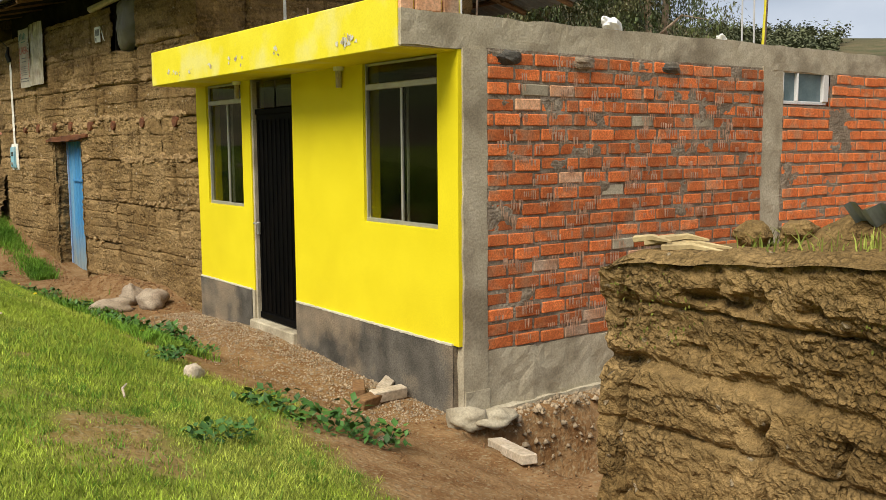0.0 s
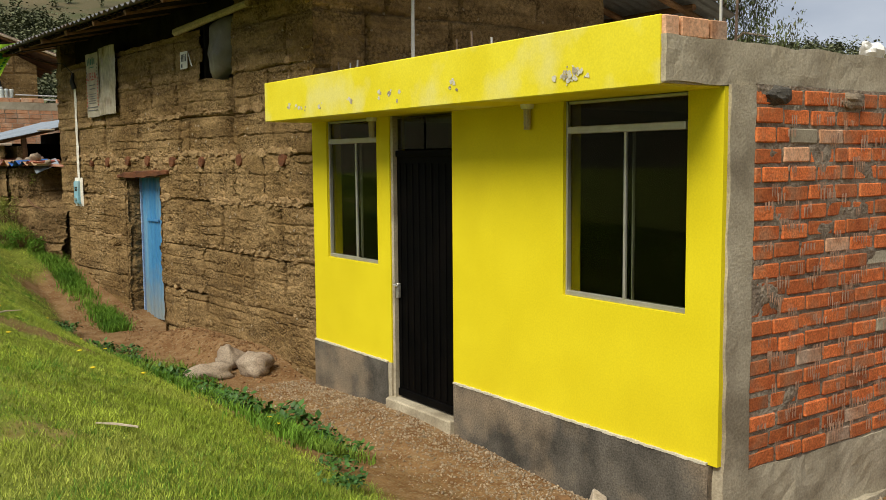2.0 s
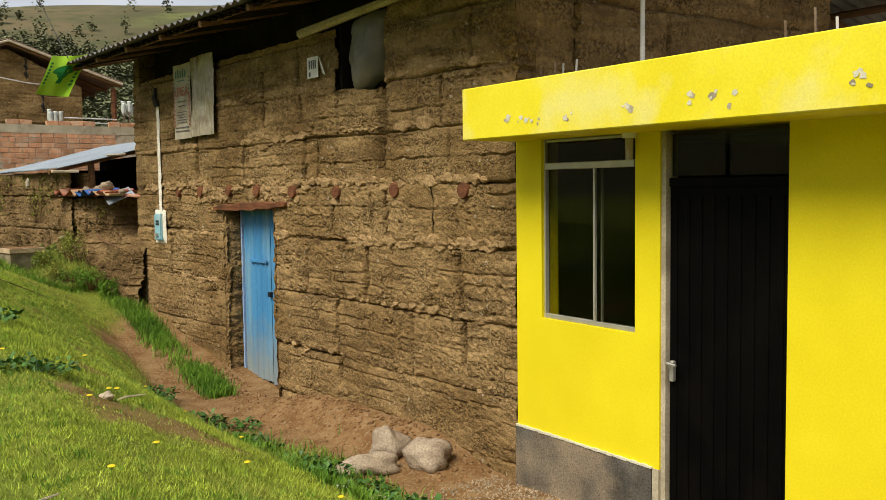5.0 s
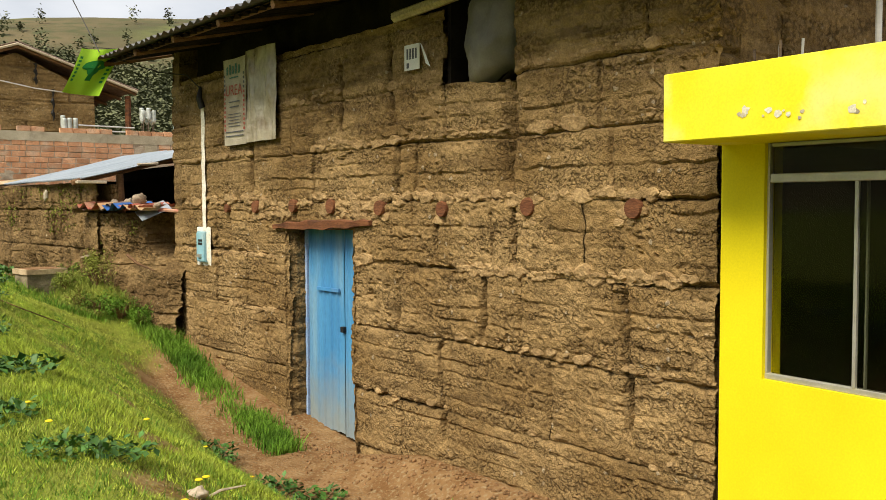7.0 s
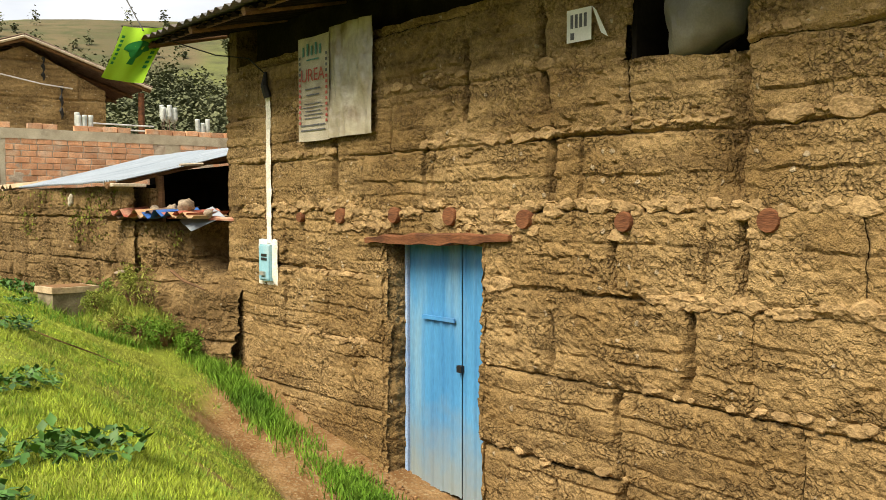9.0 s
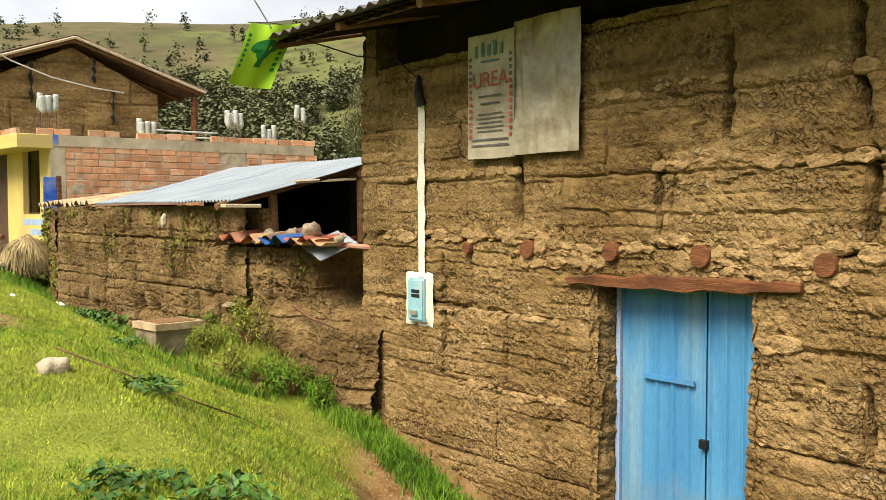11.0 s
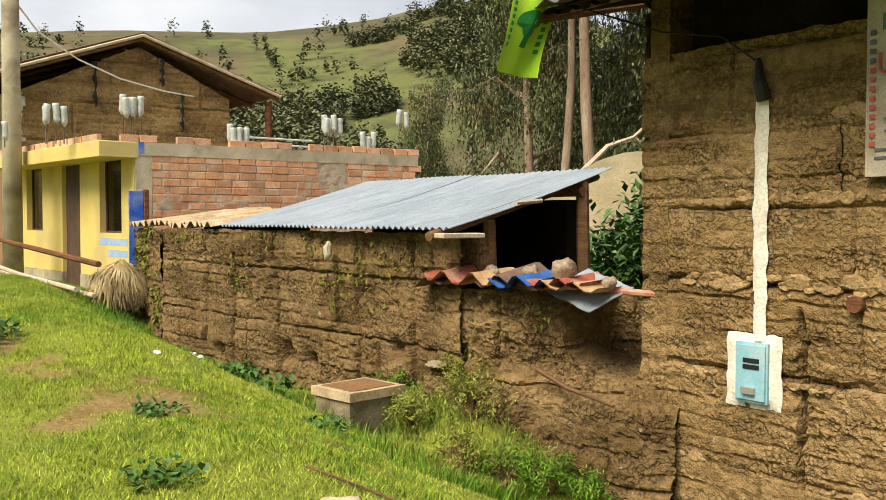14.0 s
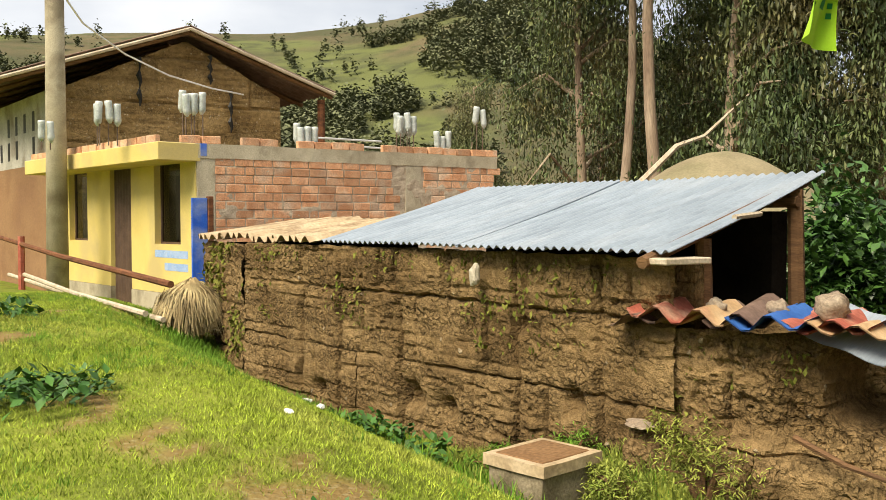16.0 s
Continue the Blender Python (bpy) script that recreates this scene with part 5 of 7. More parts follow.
# paper tag with marks beside the opening
tag = thing("paper_tag", "white paper tag with black marks nailed to the wall", "tag", pose(*at(upon(11.79), 0.0, 3.22)))
bpy.context.view_layer.update()
ob = part("paper", wall_box(upon(11.69), upon(11.88), 0.035, 0.038, 3.13, 3.32), PAPER, tag)
ob.matrix_parent_inverse = tag.matrix_world.inverted()
for i in range(4):
    u = upon(11.85) - i * 0.035
    b_ = part("mark", wall_box(u - 0.022, u, 0.0385, 0.0395, 3.21, 3.29), INK_GREY, tag)
    b_.matrix_parent_inverse = tag.matrix_world.inverted()
for g_, m_, nm in ((wall_box(upon(11.85) - 0.03, upon(11.85), 0.0385, 0.0395, 3.145, 3.185), INK_GREY, "mark"), (Geo().add([at(upon(11.685), 0.036, 3.32), at(upon(11.65), 0.04, 3.29), at(upon(11.57), 0.03, 3.13), at(upon(11.62), 0.034, 3.16)], [(0, 1, 2, 3)]), PAPER, "torn_flap")):
    b_ = part(nm, g_, m_, tag)
    b_.matrix_parent_inverse = tag.matrix_world.inverted()
# plaster strip and meter box
U, Z = np.meshgrid(np.linspace(0, 1, 7), np.linspace(1.84, 3.18, 70))
uu = upon(15.54) + (U - 0.5) * (0.085 + 0.03 * fbm(Z * 12, U * 0 + 3, 81)) + 0.02 * fbm(Z * 1.5, Z * 0, 82) + 0.02 * fbm(Z * 14, np.round(U) * 5, 83)
strip = np.array([[at(uu[i, j], 0.02 + 0.015 * math.sin(math.pi * U[i, j]) + 0.012 * float(fbm(Z[i, j] * 9, U[i, j] * 3, 84)), Z[i, j]) for j in range(7)] for i in range(70)])
meter = thing("electric_meter", "pale blue meter box set in white plaster", "meter box", pose(*at(upon(15.57), 0, 1.67)))
bpy.context.view_layer.update()


def mpart(name, g, m_, parent=meter, label=""):
    ob = part(name, g, m_, parent, label)
    if parent is meter:
        ob.matrix_parent_inverse = meter.matrix_world.inverted()
    return ob


mpart("plaster_strip", Geo().grid(strip), PLASTER, label="rough white plaster over the cable")
U, Z = np.meshgrid(np.linspace(0, 1, 14), np.linspace(0, 1, 18))
uu = upon(15.40) + U * 0.35 + 0.035 * fbm(Z * 6, np.round(U) * 7, 85) * (np.abs(U - 0.5) * 2) ** 2
zz = 1.465 + Z * 0.41 + 0.03 * fbm(U * 6, np.round(Z) * 7, 86) * (np.abs(Z - 0.5) * 2) ** 2
pat = np.array([[at(uu[i, j], 0.012 + 0.022 * min(1, 6 * min(U[i, j], 1 - U[i, j], Z[i, j], 1 - Z[i, j])), zz[i, j]) for j in range(14)] for i in range(18)])
mpart("plaster_patch", Geo().grid(pat), PLASTER)
mbox = mpart("box", wall_box(upon(15.465), upon(15.665), 0.0, 0.05, 1.50, 1.83), METER)
mpart("lid", wall_box(upon(15.475), upon(15.655), 0.05, 0.062, 1.515, 1.815), METER, mbox)
mpart("dial_slot", wall_box(upon(15.51), upon(15.61), 0.062, 0.066, 1.72, 1.745), DARK, mbox)
mpart("dial_slot", wall_box(upon(15.51), upon(15.61), 0.062, 0.066, 1.685, 1.71), DARK, mbox)
mpart("latch", wall_box(upon(15.53), upon(15.61), 0.062, 0.085, 1.55, 1.585), ALU, mbox)
mpart("cable_entry", Geo().tube([at(upon(15.52), 0.03, 3.15), at(upon(15.53), 0.06, 3.25), at(upon(15.56), 0.03, 3.38)], [0.04, 0.035, 0.015], 8), DARK)
single("cable", Geo().tube([at(upon(15.56), 0.03, 3.36), at(upon(15.75), 0.1, 3.52), at(upon(16.0), 0.3, 3.56), at(upon(16.3), 0.62, 3.70)], 0.006, 6), DARK, "thin black cable hung under the eave", "cable")

# ---- flag at the eave ----
flag = thing("flag", "lime green cloth flag with dark green print hung from the eave", "flag", pose(2.17, 16.5, 3.78))
F, G_ = np.meshgrid(np.linspace(0, 1, 16), np.linspace(0, 1, 20))


def flag_at(f, g_):
    fold = 0.035 * math.sin(4.2 * f + 2.2 * g_) * (0.3 + g_) + 0.014 * math.sin(11 * f + 2)
    w = 0.55 - 0.14 * g_ + 0.05 * g_ * g_
    s_ = f * w - 0.09 * g_ ** 1.3
    return (-0.04 + 0.95 * s_ + 0.31 * fold - 0.17 * g_, -0.085 + 0.31 * s_ - 0.95 * fold - 0.09 * g_, 0.035 - 0.50 * g_ + 0.085 * f * (1 - g_) - 0.02 * math.sin(3.0 * f) * (1 - g_))


part("cloth", Geo().grid(np.array([[flag_at(F[i, j], G_[i, j]) for j in range(16)] for i in range(20)])), LIME, flag, smooth=True)
rim = [(0.5 + 0.30 * math.cos(a) * (1 if math.sin(a) > -0.2 else 0.55), 0.42 - 0.17 * math.sin(a)) for a in np.linspace(0, 2 * math.pi, 28)[:-1]]


def proud(f, g_, k=0.004):
    x, y, z = flag_at(f, g_)
    return (x + 0.54 * k, y - 0.84 * k, z)


part("print_shape", Geo().add([proud(0.5, 0.42), *[proud(f, g_) for f, g_ in rim]], [(0, i + 1, (i + 1) % 27 + 1) for i in range(27)]), GREEN_PRINT, flag)
part("print_shape", Geo().add([proud(f, g_) for f, g_ in ((0.44, 0.52), (0.56, 0.52), (0.58, 0.70), (0.42, 0.70))], [(0, 1, 2, 3)]), GREEN_PRINT, flag)
for f in (0.08, 0.90):
    for i in range(7):
        g0 = 0.18 + i * 0.085
        part("print_mark", Geo().add([proud(f - 0.035, g0), proud(f + 0.035, g0), proud(f + 0.035, g0 + 0.05), proud(f - 0.035, g0 + 0.05)], [(0, 1, 2, 3)]), GREEN_PRINT, flag)
part("string", Geo().tube([(-0.05, -0.09, 0.035), (0.2, 0.07, 0.085), (0.52, 0.27, 0.12), (0.7, 0.1, 0.10)], 0.004, 5), DARK, flag)

# ---- ruined wall in front ----
ruin = thing("ruined_wall", "broken rammed-earth wall with weeds on its top", "wall", pose(3.1, 2.75, 0))
bpy.context.view_layer.update()


def ruin_relief(U, Z):
    d = 0.05 * fbm(U * 13, Z * 13, 330) + 0.035 * fbm(U * 34, Z * 34, 331) - 0.05 * smooth(0.1, 0.2, fbm(U * 6, Z * 7, 332)) * smooth(0.75, 0.95, Z)
    for u, z0, z1, w in ((3.35, -0.5, 0.7, 0.016), (2.5, -0.5, 0.45, 0.014), (4.15, 0.0, 0.75, 0.02), (3.0, 0.35, 0.7, 0.02)):
        k = u + 0.14 * fbm(Z * 2.5, Z * 0 + u, 333) + 0.05 * fbm(Z * 9, Z * 0 + u, 334)
        d = d - 0.09 * np.exp(-((U - k) / w) ** 2) * smooth(z0, z0 + 0.1, Z) * smooth(z1, z1 - 0.1, Z)
    k = 0.78 + 0.1 * fbm(U * 1.6, U * 0, 335) + 0.05 * fbm(U * 8, U * 0, 336)
    slot = 0.09 * np.exp(-((Z - 1.12 - 0.06 * fbm(U * 2, U * 0, 337)) / 0.022) ** 2) * smooth(-0.05, 0.1, fbm(U * 2.2, U * 0 + 4, 338))
    pocket = 0.14 * np.exp(-((U - 4.17) / 0.10) ** 2 - ((Z - 0.74) / 0.045) ** 2) + 0.12 * np.exp(-((U - 3.4) / 0.08) ** 2 - ((Z - 0.55 - 0.5 * (U - 3.4)) / 0.04) ** 2)
    band = smooth(0.72, 0.86, Z + 0.08 * fbm(U * 3, U * 0, 339)) * smooth(1.15, 0.95, Z)
    return d - 0.06 * np.exp(-((Z - k) / 0.03) ** 2) - slot - pocket - band * (0.05 + 0.07 * np.clip(fbm(U * 15, Z * 17, 342) + 0.1, 0, 1))


def ruin_top(u):
    return np.interp(u, [0, 2.0, 3.0, 4.1, 4.3], [1.5, 1.38, 1.36, 1.27, 1.2])


w_ = rammed(ruin, "earth_face", (3.13, -1.55), (0.0, 1.0), 4.3, -0.5, ruin_top, [1.05, 0.6, 0.5], 6.0, 91, EARTH_RUIN, (), 0.016, 0.62, 1.2, foot=ruin_relief, squash=0.6, inset=0.2)
w_.matrix_parent_inverse = ruin.matrix_world.inverted()
X, Y = np.meshgrid(np.linspace(3.1, 3.75, 22), np.linspace(-1.55, 2.76, 110))
edge = np.minimum(X - 3.1, 2.76 - Y)
zt = ruin_top(Y + 1.55) + 0.05 * fbm(X * 5, Y * 5, 95) + 0.03 - 0.05 * np.exp(-(edge / 0.05) ** 2) + 0.16 * smooth(2.05, 1.6, Y) * smooth(3.25, 3.5, X)
ob = part("wall_top", Geo().grid(np.stack([X, Y, zt], -1)), EARTH_RUIN, ruin, smooth=True)
ob.matrix_parent_inverse = ruin.matrix_world.inverted()
for i in range(7):
    x, y = 3.22 + rng.uniform(-0.05, 0.1), 2.45 + rng.uniform(-0.1, 0.14)
    a = rng.uniform(-0.35, 0.35)
    d = Vector((math.sin(a) + 0.5, -math.cos(a), 0)).normalized() * rng.uniform(0.16, 0.34)
    single("dry_husk", Geo().tube([(0, 0, 0), tuple(d * 0.5 + Vector((0, 0, 0.015))), tuple(d)], [0.018, 0.016, 0.006], 5), STRAW, "pale dry plant stalk lying on the wall", "stalk", pose(x, y, 1.325 + i * 0.006), "stalks on the broken wall")
single("tin_scrap", corrugated((0, 0, 0), (0, -1, 0), (0.6, 0, -0.5), 0.7, 0.6, 0.12, 0.02, 96), TIN, "bent scrap of corrugated tin on the broken wall", "tin sheet", pose(3.32, 1.62, 1.56))
for i in range(5):
    single("earth_clod", rock(0.09, 0.08, 0.06, 400 + i, 8), EARTH_RUIN, "dry clod of earth on the broken wall", "clod", pose(3.35 + 0.09 * i % 0.2, 2.05 - i * 0.16, 1.40 + 0.02 * (i % 2)), "clods on the broken wall")
tx, ty = rng.uniform(3.22, 3.6, 420), 1.2 + 0.85 * rng.uniform(0, 1, 420) ** 1.5
single("wall_weeds", blades("wall_weeds", tx, ty, rng.uniform(0.03, 0.10, 420), 0.008, GRASS_DRY, 0.9, z=np.interp(ty + 1.55, [0, 2.0, 3.0, 4.1], [1.5, 1.38, 1.36, 1.27]) + 0.03), None, "yellowed grass on the broken wall", "grass", kind="stuff")

# ---- shed and its walls ----
shed = thing("shed", "low rammed-earth shed with a tin lean-to roof", "shed", pose(2.3, 19.5, 1.0))
bpy.context.view_layer.update()


def shed_part(ob):
    ob.matrix_parent_inverse = shed.matrix_world.inverted()
    return ob


def seg(parent, name, p0, p1, z0, top, seed, material, **k):
    d = Vector((p1[0] - p0[0], p1[1] - p0[1]))
    L = d.length
    return rammed(parent, name, p0, (d.x / L, d.y / L), L, z0, top, k.pop("courses", [0.5, 0.48]), k.pop("block", 0.75), seed, material, **k)


def foot_holes(U, Z):
    """Burrows and scoured patches low in the shed wall, gullies under the eave."""
    d = -0.10 * np.clip(fbm(U * 6, Z * 0.8, 350) + 0.05, 0, 1)
    for u in (0.55, 1.25, 1.9, 2.5, 3.3, 3.9, 4.5):
        c = u + 0.10 * fbm(Z * 1.5, Z * 0 + u, 351) + 0.03 * fbm(Z * 9, Z * 0 + u, 352)
        d = d - 0.10 * np.exp(-((U - c) / 0.025) ** 2) * smooth(-0.25, 0.05, fbm(Z * 1.2, Z * 0 + u * 3, 353))
    for u, z, a, b in ((2.35, 1.30, 0.14, 0.09), (1.95, 1.26, 0.1, 0.1), (0.75, 1.5, 0.08, 0.07), (3.6, 1.2, 0.09, 0.06), (1.2, 1.95, 0.05, 0.05)):
        d = d - 0.16 * np.exp(-((U - u) / a) ** 2 - ((Z - z) / b) ** 2)
    return d


shed_part(seg(shed, "front_wall", (2.53, 17.55), (1.885, 22.4), 0.6, 2.40, 101, EARTH_DARK, rough=1.25, thick=0.35, res=0.022, foot=foot_holes, inset=0.2))
shed_part(seg(shed, "front_wall", (1.885, 22.4), (2.03, 24.05), 0.8, 2.38, 103, EARTH_DARK, rough=1.5, thick=0.35))
# shed interior: the darkness inside is painted on these walls
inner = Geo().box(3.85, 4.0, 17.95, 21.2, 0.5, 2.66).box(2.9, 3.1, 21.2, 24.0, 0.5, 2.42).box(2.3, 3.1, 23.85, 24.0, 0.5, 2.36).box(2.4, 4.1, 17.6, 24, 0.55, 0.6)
shed_part(part("back_wall", inner, DEEP_SHADE, shed, "inner wall coloured near black as deep shade"))
# added partition, near black, closing the view into the shed
shed_part(part("inner_wall", Geo().box(2.65, 3.95, 18.9, 18.95, 0.6, 2.44), DEEP_SHADE, shed))
# tin roof: three overlapping sheets
v_ = Vector((1.84, 0.42, 0.47))
for i in range(4):
    y0 = 21.05 - i * 0.9
    o = (2.065 + (21.05 - y0) * 0.0785, y0, 2.435 + 0.006 * (i % 2))
    shed_part(part("roof_sheet", corrugated(o, (0.0785, -0.997, 0), v_, 0.95, 1.99, 0.076, 0.012, 110 + i, 0.015, ragged=0.03), TIN, shed, "shiny galvanised corrugated sheet", True))
for i in range(4):
    y0 = 24.15 - i * 0.72
    shed_part(part("roof_sheet", corrugated((1.95 + 0.015 * i, y0 - 0.1, 2.43 + 0.02 * (i % 2)), (0.04, -1, 0.0), (1, 0.05, 0.13), 0.78, 1.3, 0.16, 0.03, 120 + i, 0.0, ragged=0.12), SHEET_TAN, shed, "weathered tan wavy roof sheet", True))
shed_part(part("post", Geo().tube([(3.90, 17.75, 0.6), (3.88, 17.8, 2.80)], [0.06, 0.05], 8), WOOD, shed))
shed_part(part("post", Geo().tube([(2.86, 17.62, 1.9), (2.84, 17.62, 2.5)], [0.05, 0.045], 8), WOOD, shed))
shed_part(part("roof_beam", Geo().tube([(2.25, 17.5, 2.385), (4.15, 17.93, 2.855)], [0.035, 0.035], 7), WOOD, shed))
shed_part(part("roof_beam", Geo().tube([(3.85, 17.75, 2.72), (3.55, 21.1, 2.72)], 0.04, 7), WOOD, shed))
shed_part(part("beam_end", Geo().box(2.28, 2.62, 17.36, 17.52, 2.375, 2.41, 0.006), WOOD_PALE, shed))
shed_part(part("slat", Geo().tube([(3.05, 17.58, 2.62), (3.32, 17.62, 2.64)], 0.018, 6), WOOD_PALE, shed))
single("plastic_scrap", rock(0.03, 0.045, 0.07, 130, 8), PLASTIC_BAG, "pale plastic scrap stuck on the shed wall", "scrap", pose(2.26, 19.05, 2.24))

# stub wall between shed and old house, roofed with broken wavy sheets
stub = thing("boundary_wall", "eroded earth boundary wall capped with broken roof sheets", "wall", pose(2.8, 17.0, 0.8))
bpy.context.view_layer.update()


def bulge(U, Z):
    pit = smooth(1.10, 0.82, np.sqrt(((U - 0.50) / 0.36) ** 2 + ((Z - 1.83) / 0.30) ** 2) + 0.35 * fbm(U * 5, Z * 5, 342))
    d = -0.55 * pit + 0.06 * fbm(U * 6, Z * 6, 340) + 0.05 * fbm(U * 17, Z * 17, 341)
    d = d + 0.10 * smooth(0.95, 1.10, U) * smooth(1.9, 1.8, U) - 0.05 * smooth(0.16, 0.04, U)
    d = d - 0.07 * np.exp(-((U - 1.62) / 0.07) ** 2 - ((Z - 1.52) / 0.07) ** 2) - 0.06 * np.exp(-((U - 1.42) / 0.05) ** 2 - ((Z - 1.93) / 0.05) ** 2)
    return d + 0.17 * smooth(1.56, 1.30, Z + 0.12 * fbm(U * 4, U * 0, 343)) + 0.10 * smooth(1.15, 0.8, Z)


ob = seg(stub, "earth_face", (3.2, 16.1), (2.58, 17.85), 0.35, 2.02, 141, EARTH_DARK, rough=1.3, thick=0.85, foot=bulge, courses=[0.55, 0.5], res=0.017, inset=0.68)
ob.matrix_parent_inverse = stub.matrix_world.inverted()
cap_dir = Vector((-0.33, 0.94, 0)).normalized()
caps = [(ORANGE_SHEET, (3.0, 16.5, 2.085), 0.42, 0.03), (RED_SHEET, (2.98, 16.62, 2.10), 0.45, 0.035), (BLUE_SHEET, (2.86, 16.88, 2.10), 0.4, 0.04), (BROWN_SHEET, (2.84, 17.06, 2.115), 0.36, 0.04), (ORANGE_SHEET, (2.74, 17.24, 2.10), 0.36, 0.045), (RED_SHEET, (2.66, 17.45, 2.08), 0.36, 0.04), (BROWN_SHEET, (2.62, 17.6, 2.09), 0.32, 0.03)]
for i, (m_, o, L, amp) in enumerate(caps):
    o = Vector(o) + Vector((-0.2, -0.07, -0.01 + 0.012 * (i % 3)))
    ob = part("cap_sheet", corrugated(o, cap_dir + Vector((0, 0, rng.uniform(-0.12, 0.12))), (0.94, 0.33, rng.uniform(-0.02, 0.16)), L, 0.5, 0.24, amp, 150 + i, 0.0, 0.007, 0.1), m_, stub, "broken wavy roof sheet, paint faded", True)
    ob.matrix_parent_inverse = stub.matrix_world.inverted()
ob = part("cap_sheet", corrugated((2.775, 16.485, 1.935), (0.055, 0.46, 0.085), (0.31, -0.05, 0.13), 0.50, 0.36, 0.3, 0.008, 160, 0.0, 0.005), TIN, stub, "flat grey tin scrap hanging over the edge")
ob.matrix_parent_inverse = stub.matrix_world.inverted()
ob = part("cap_pole", Geo().tube([(2.98, 16.55, 2.06), (3.2, 16.2, 2.04)], 0.022, 7), RED_SHEET, stub, "short red pole end")
ob.matrix_parent_inverse = stub.matrix_world.inverted()
for i, (x, y, z, s) in enumerate(((2.84, 16.80, 2.18, 0.072), (2.80, 17.08, 2.15, 0.045), (2.95, 16.5, 2.11, 0.04), (2.72, 17.42, 2.14, 0.045))):
    single("weight_stone", rock(s * 1.1, s * 1.2, s, 170 + i, 10), ROCK, "rough grey-tan stone weighing down the roof sheets", "stone", pose(x, y, z), "stones on the boundary wall", smooth=True)
single("dry_branch", Geo().tube([(2.72, 16.92, 1.53), (2.76, 16.66, 1.44), (2.86, 16.36, 1.37)], [0.018, 0.016, 0.008], 6), WOOD, "dry stick lying on the eroded wall", "stick")
single("flat_stone", rock(0.13, 0.07, 0.02, 180, 8), ROCK, "flat stone slab stuck out of the wall foot", "stone", pose(2.46, 17.72, 1.48, 0, 0, 60))

# concrete bench block
bench = thing("concrete_bench", "pale concrete block bench with a tan worn top", "bench", pose(1.755, 17.68, 0.0, 0, 0, 11.5))
part("support", rough_box(0.01, 0.47, 0.02, 0.40, 0.75, 1.285, 190, 0.016, 0.04), BENCH_SIDE, bench, "dirty stained concrete")
part("seat_slab", rough_box(-0.005, 0.49, 0.0, 0.43, 1.285, 1.345, 191, 0.005, 0.06), SHEET_TAN, bench)
part("top_panel", Geo().box(0.045, 0.44, 0.05, 0.38, 1.34, 1.352, 0.004), SOIL, bench, "tan worn inset")

# straw heap at the far corner
straw = thing("straw_heap", "shaggy heap of dry straw against the shed corner", "straw heap", pose(1.70, 23.45, gz(1.70, 23.45)))
n = 2600
sa_ = rng.uniform(0, 2 * np.pi, n)
r0, r1 = 0.17 * rng.random(n), rng.uniform(0.16, 0.44, n)
z0_, z1_ = 0.62 - 0.5 * r0 - 0.2 * rng.random(n), rng.uniform(0.0, 0.3, n)
sb_ = sa_ + rng.normal(0, 0.25, n)
p0_ = np.stack([r0 * np.cos(sa_), r0 * np.sin(sa_), z0_], -1)
p1_ = np.stack([r1 * np.cos(sb_), r1 * np.sin(sb_), z1_], -1)
pm_ = (p0_ + p1_) / 2 + np.stack([0.06 * np.cos(sa_), 0.06 * np.sin(sa_), 0.06 + 0 * sa_], -1)
wd_ = np.stack([-np.sin(sa_), np.cos(sa_), 0 * sa_], -1) * 0.007
sv_ = np.stack([p0_ - wd_, p0_ + wd_, pm_ + wd_, pm_ - wd_, p1_], 1).reshape(-1, 3)
si_ = np.arange(n)[:, None] * 5
part("straw", mesh_np("straw", sv_, np.concatenate([si_ + [0, 1, 2], si_ + [0, 2, 3], si_ + [3, 2, 4]]), STRAW), None, straw, kind="stuff")
part("core", rock(0.26, 0.26, 0.32, 195, 10), STRAW, straw).matrix_basis = pose(0, 0, 0.25)

# ---- stones and planks by the yellow house ----
for i, (x, y, sx, sy, sz, m_) in enumerate(((3.2, 10.15, 0.16, 0.16, 0.14, ROCK), (3.3, 9.72, 0.14, 0.17, 0.13, ROCK), (2.9, 9.95, 0.12, 0.24, 0.09, ROCK), (2.45, 9.1, 0.05, 0.1, 0.03, ROCK_PALE), (1.94, 5.05, 0.065, 0.075, 0.06, ROCK_PALE), (0.42, 15.2, 0.085, 0.08, 0.06, ROCK_PALE), (0.95, 9.6, 0.04, 0.04, 0.025, ROCK_PALE), (0.6, 4.3, 0.04, 0.045, 0.025, ROCK_PALE), (2.62, 3.9, 0.05, 0.05, 0.03, ROCK), (3.55, 4.36, 0.14, 0.09, 0.08, CONCRETE), (3.75, 4.3, 0.16, 0.1, 0.06, CONCRETE), (1.75, 20.6, 0.12, 0.06, 0.05, ROCK_PALE), (1.85, 21.0, 0.1, 0.07, 0.08, ROCK_PALE))):
    single("stone", rock(sx, sy, sz, 200 + i, 12), m_, "rounded grey field stone half sunk in the ground" if m_ is ROCK else "pale field stone lying in the grass", "stone", pose(x, y, gz(x, y) + sz * 0.45, 0, 0, 37 * i), "stones on the ground", smooth=True)
for i, (x, y, a, L) in enumerate(((3.30, 5.33, 60, 0.3), (3.42, 5.12, 0, 0.28), (3.25, 5.1, 20, 0.26), (3.5, 5.3, 45, 0.3))):
    single("brick_piece", Geo().box(-L / 2, L / 2, -0.045, 0.045, 0, 0.08, 0.006), WOOD_PALE if i % 2 else SOIL, "loose tan brick lying by the wall", "brick", pose(x, y, gz(x, y) + 0.01, 6 * i, 0, a), "loose bricks by the wall")
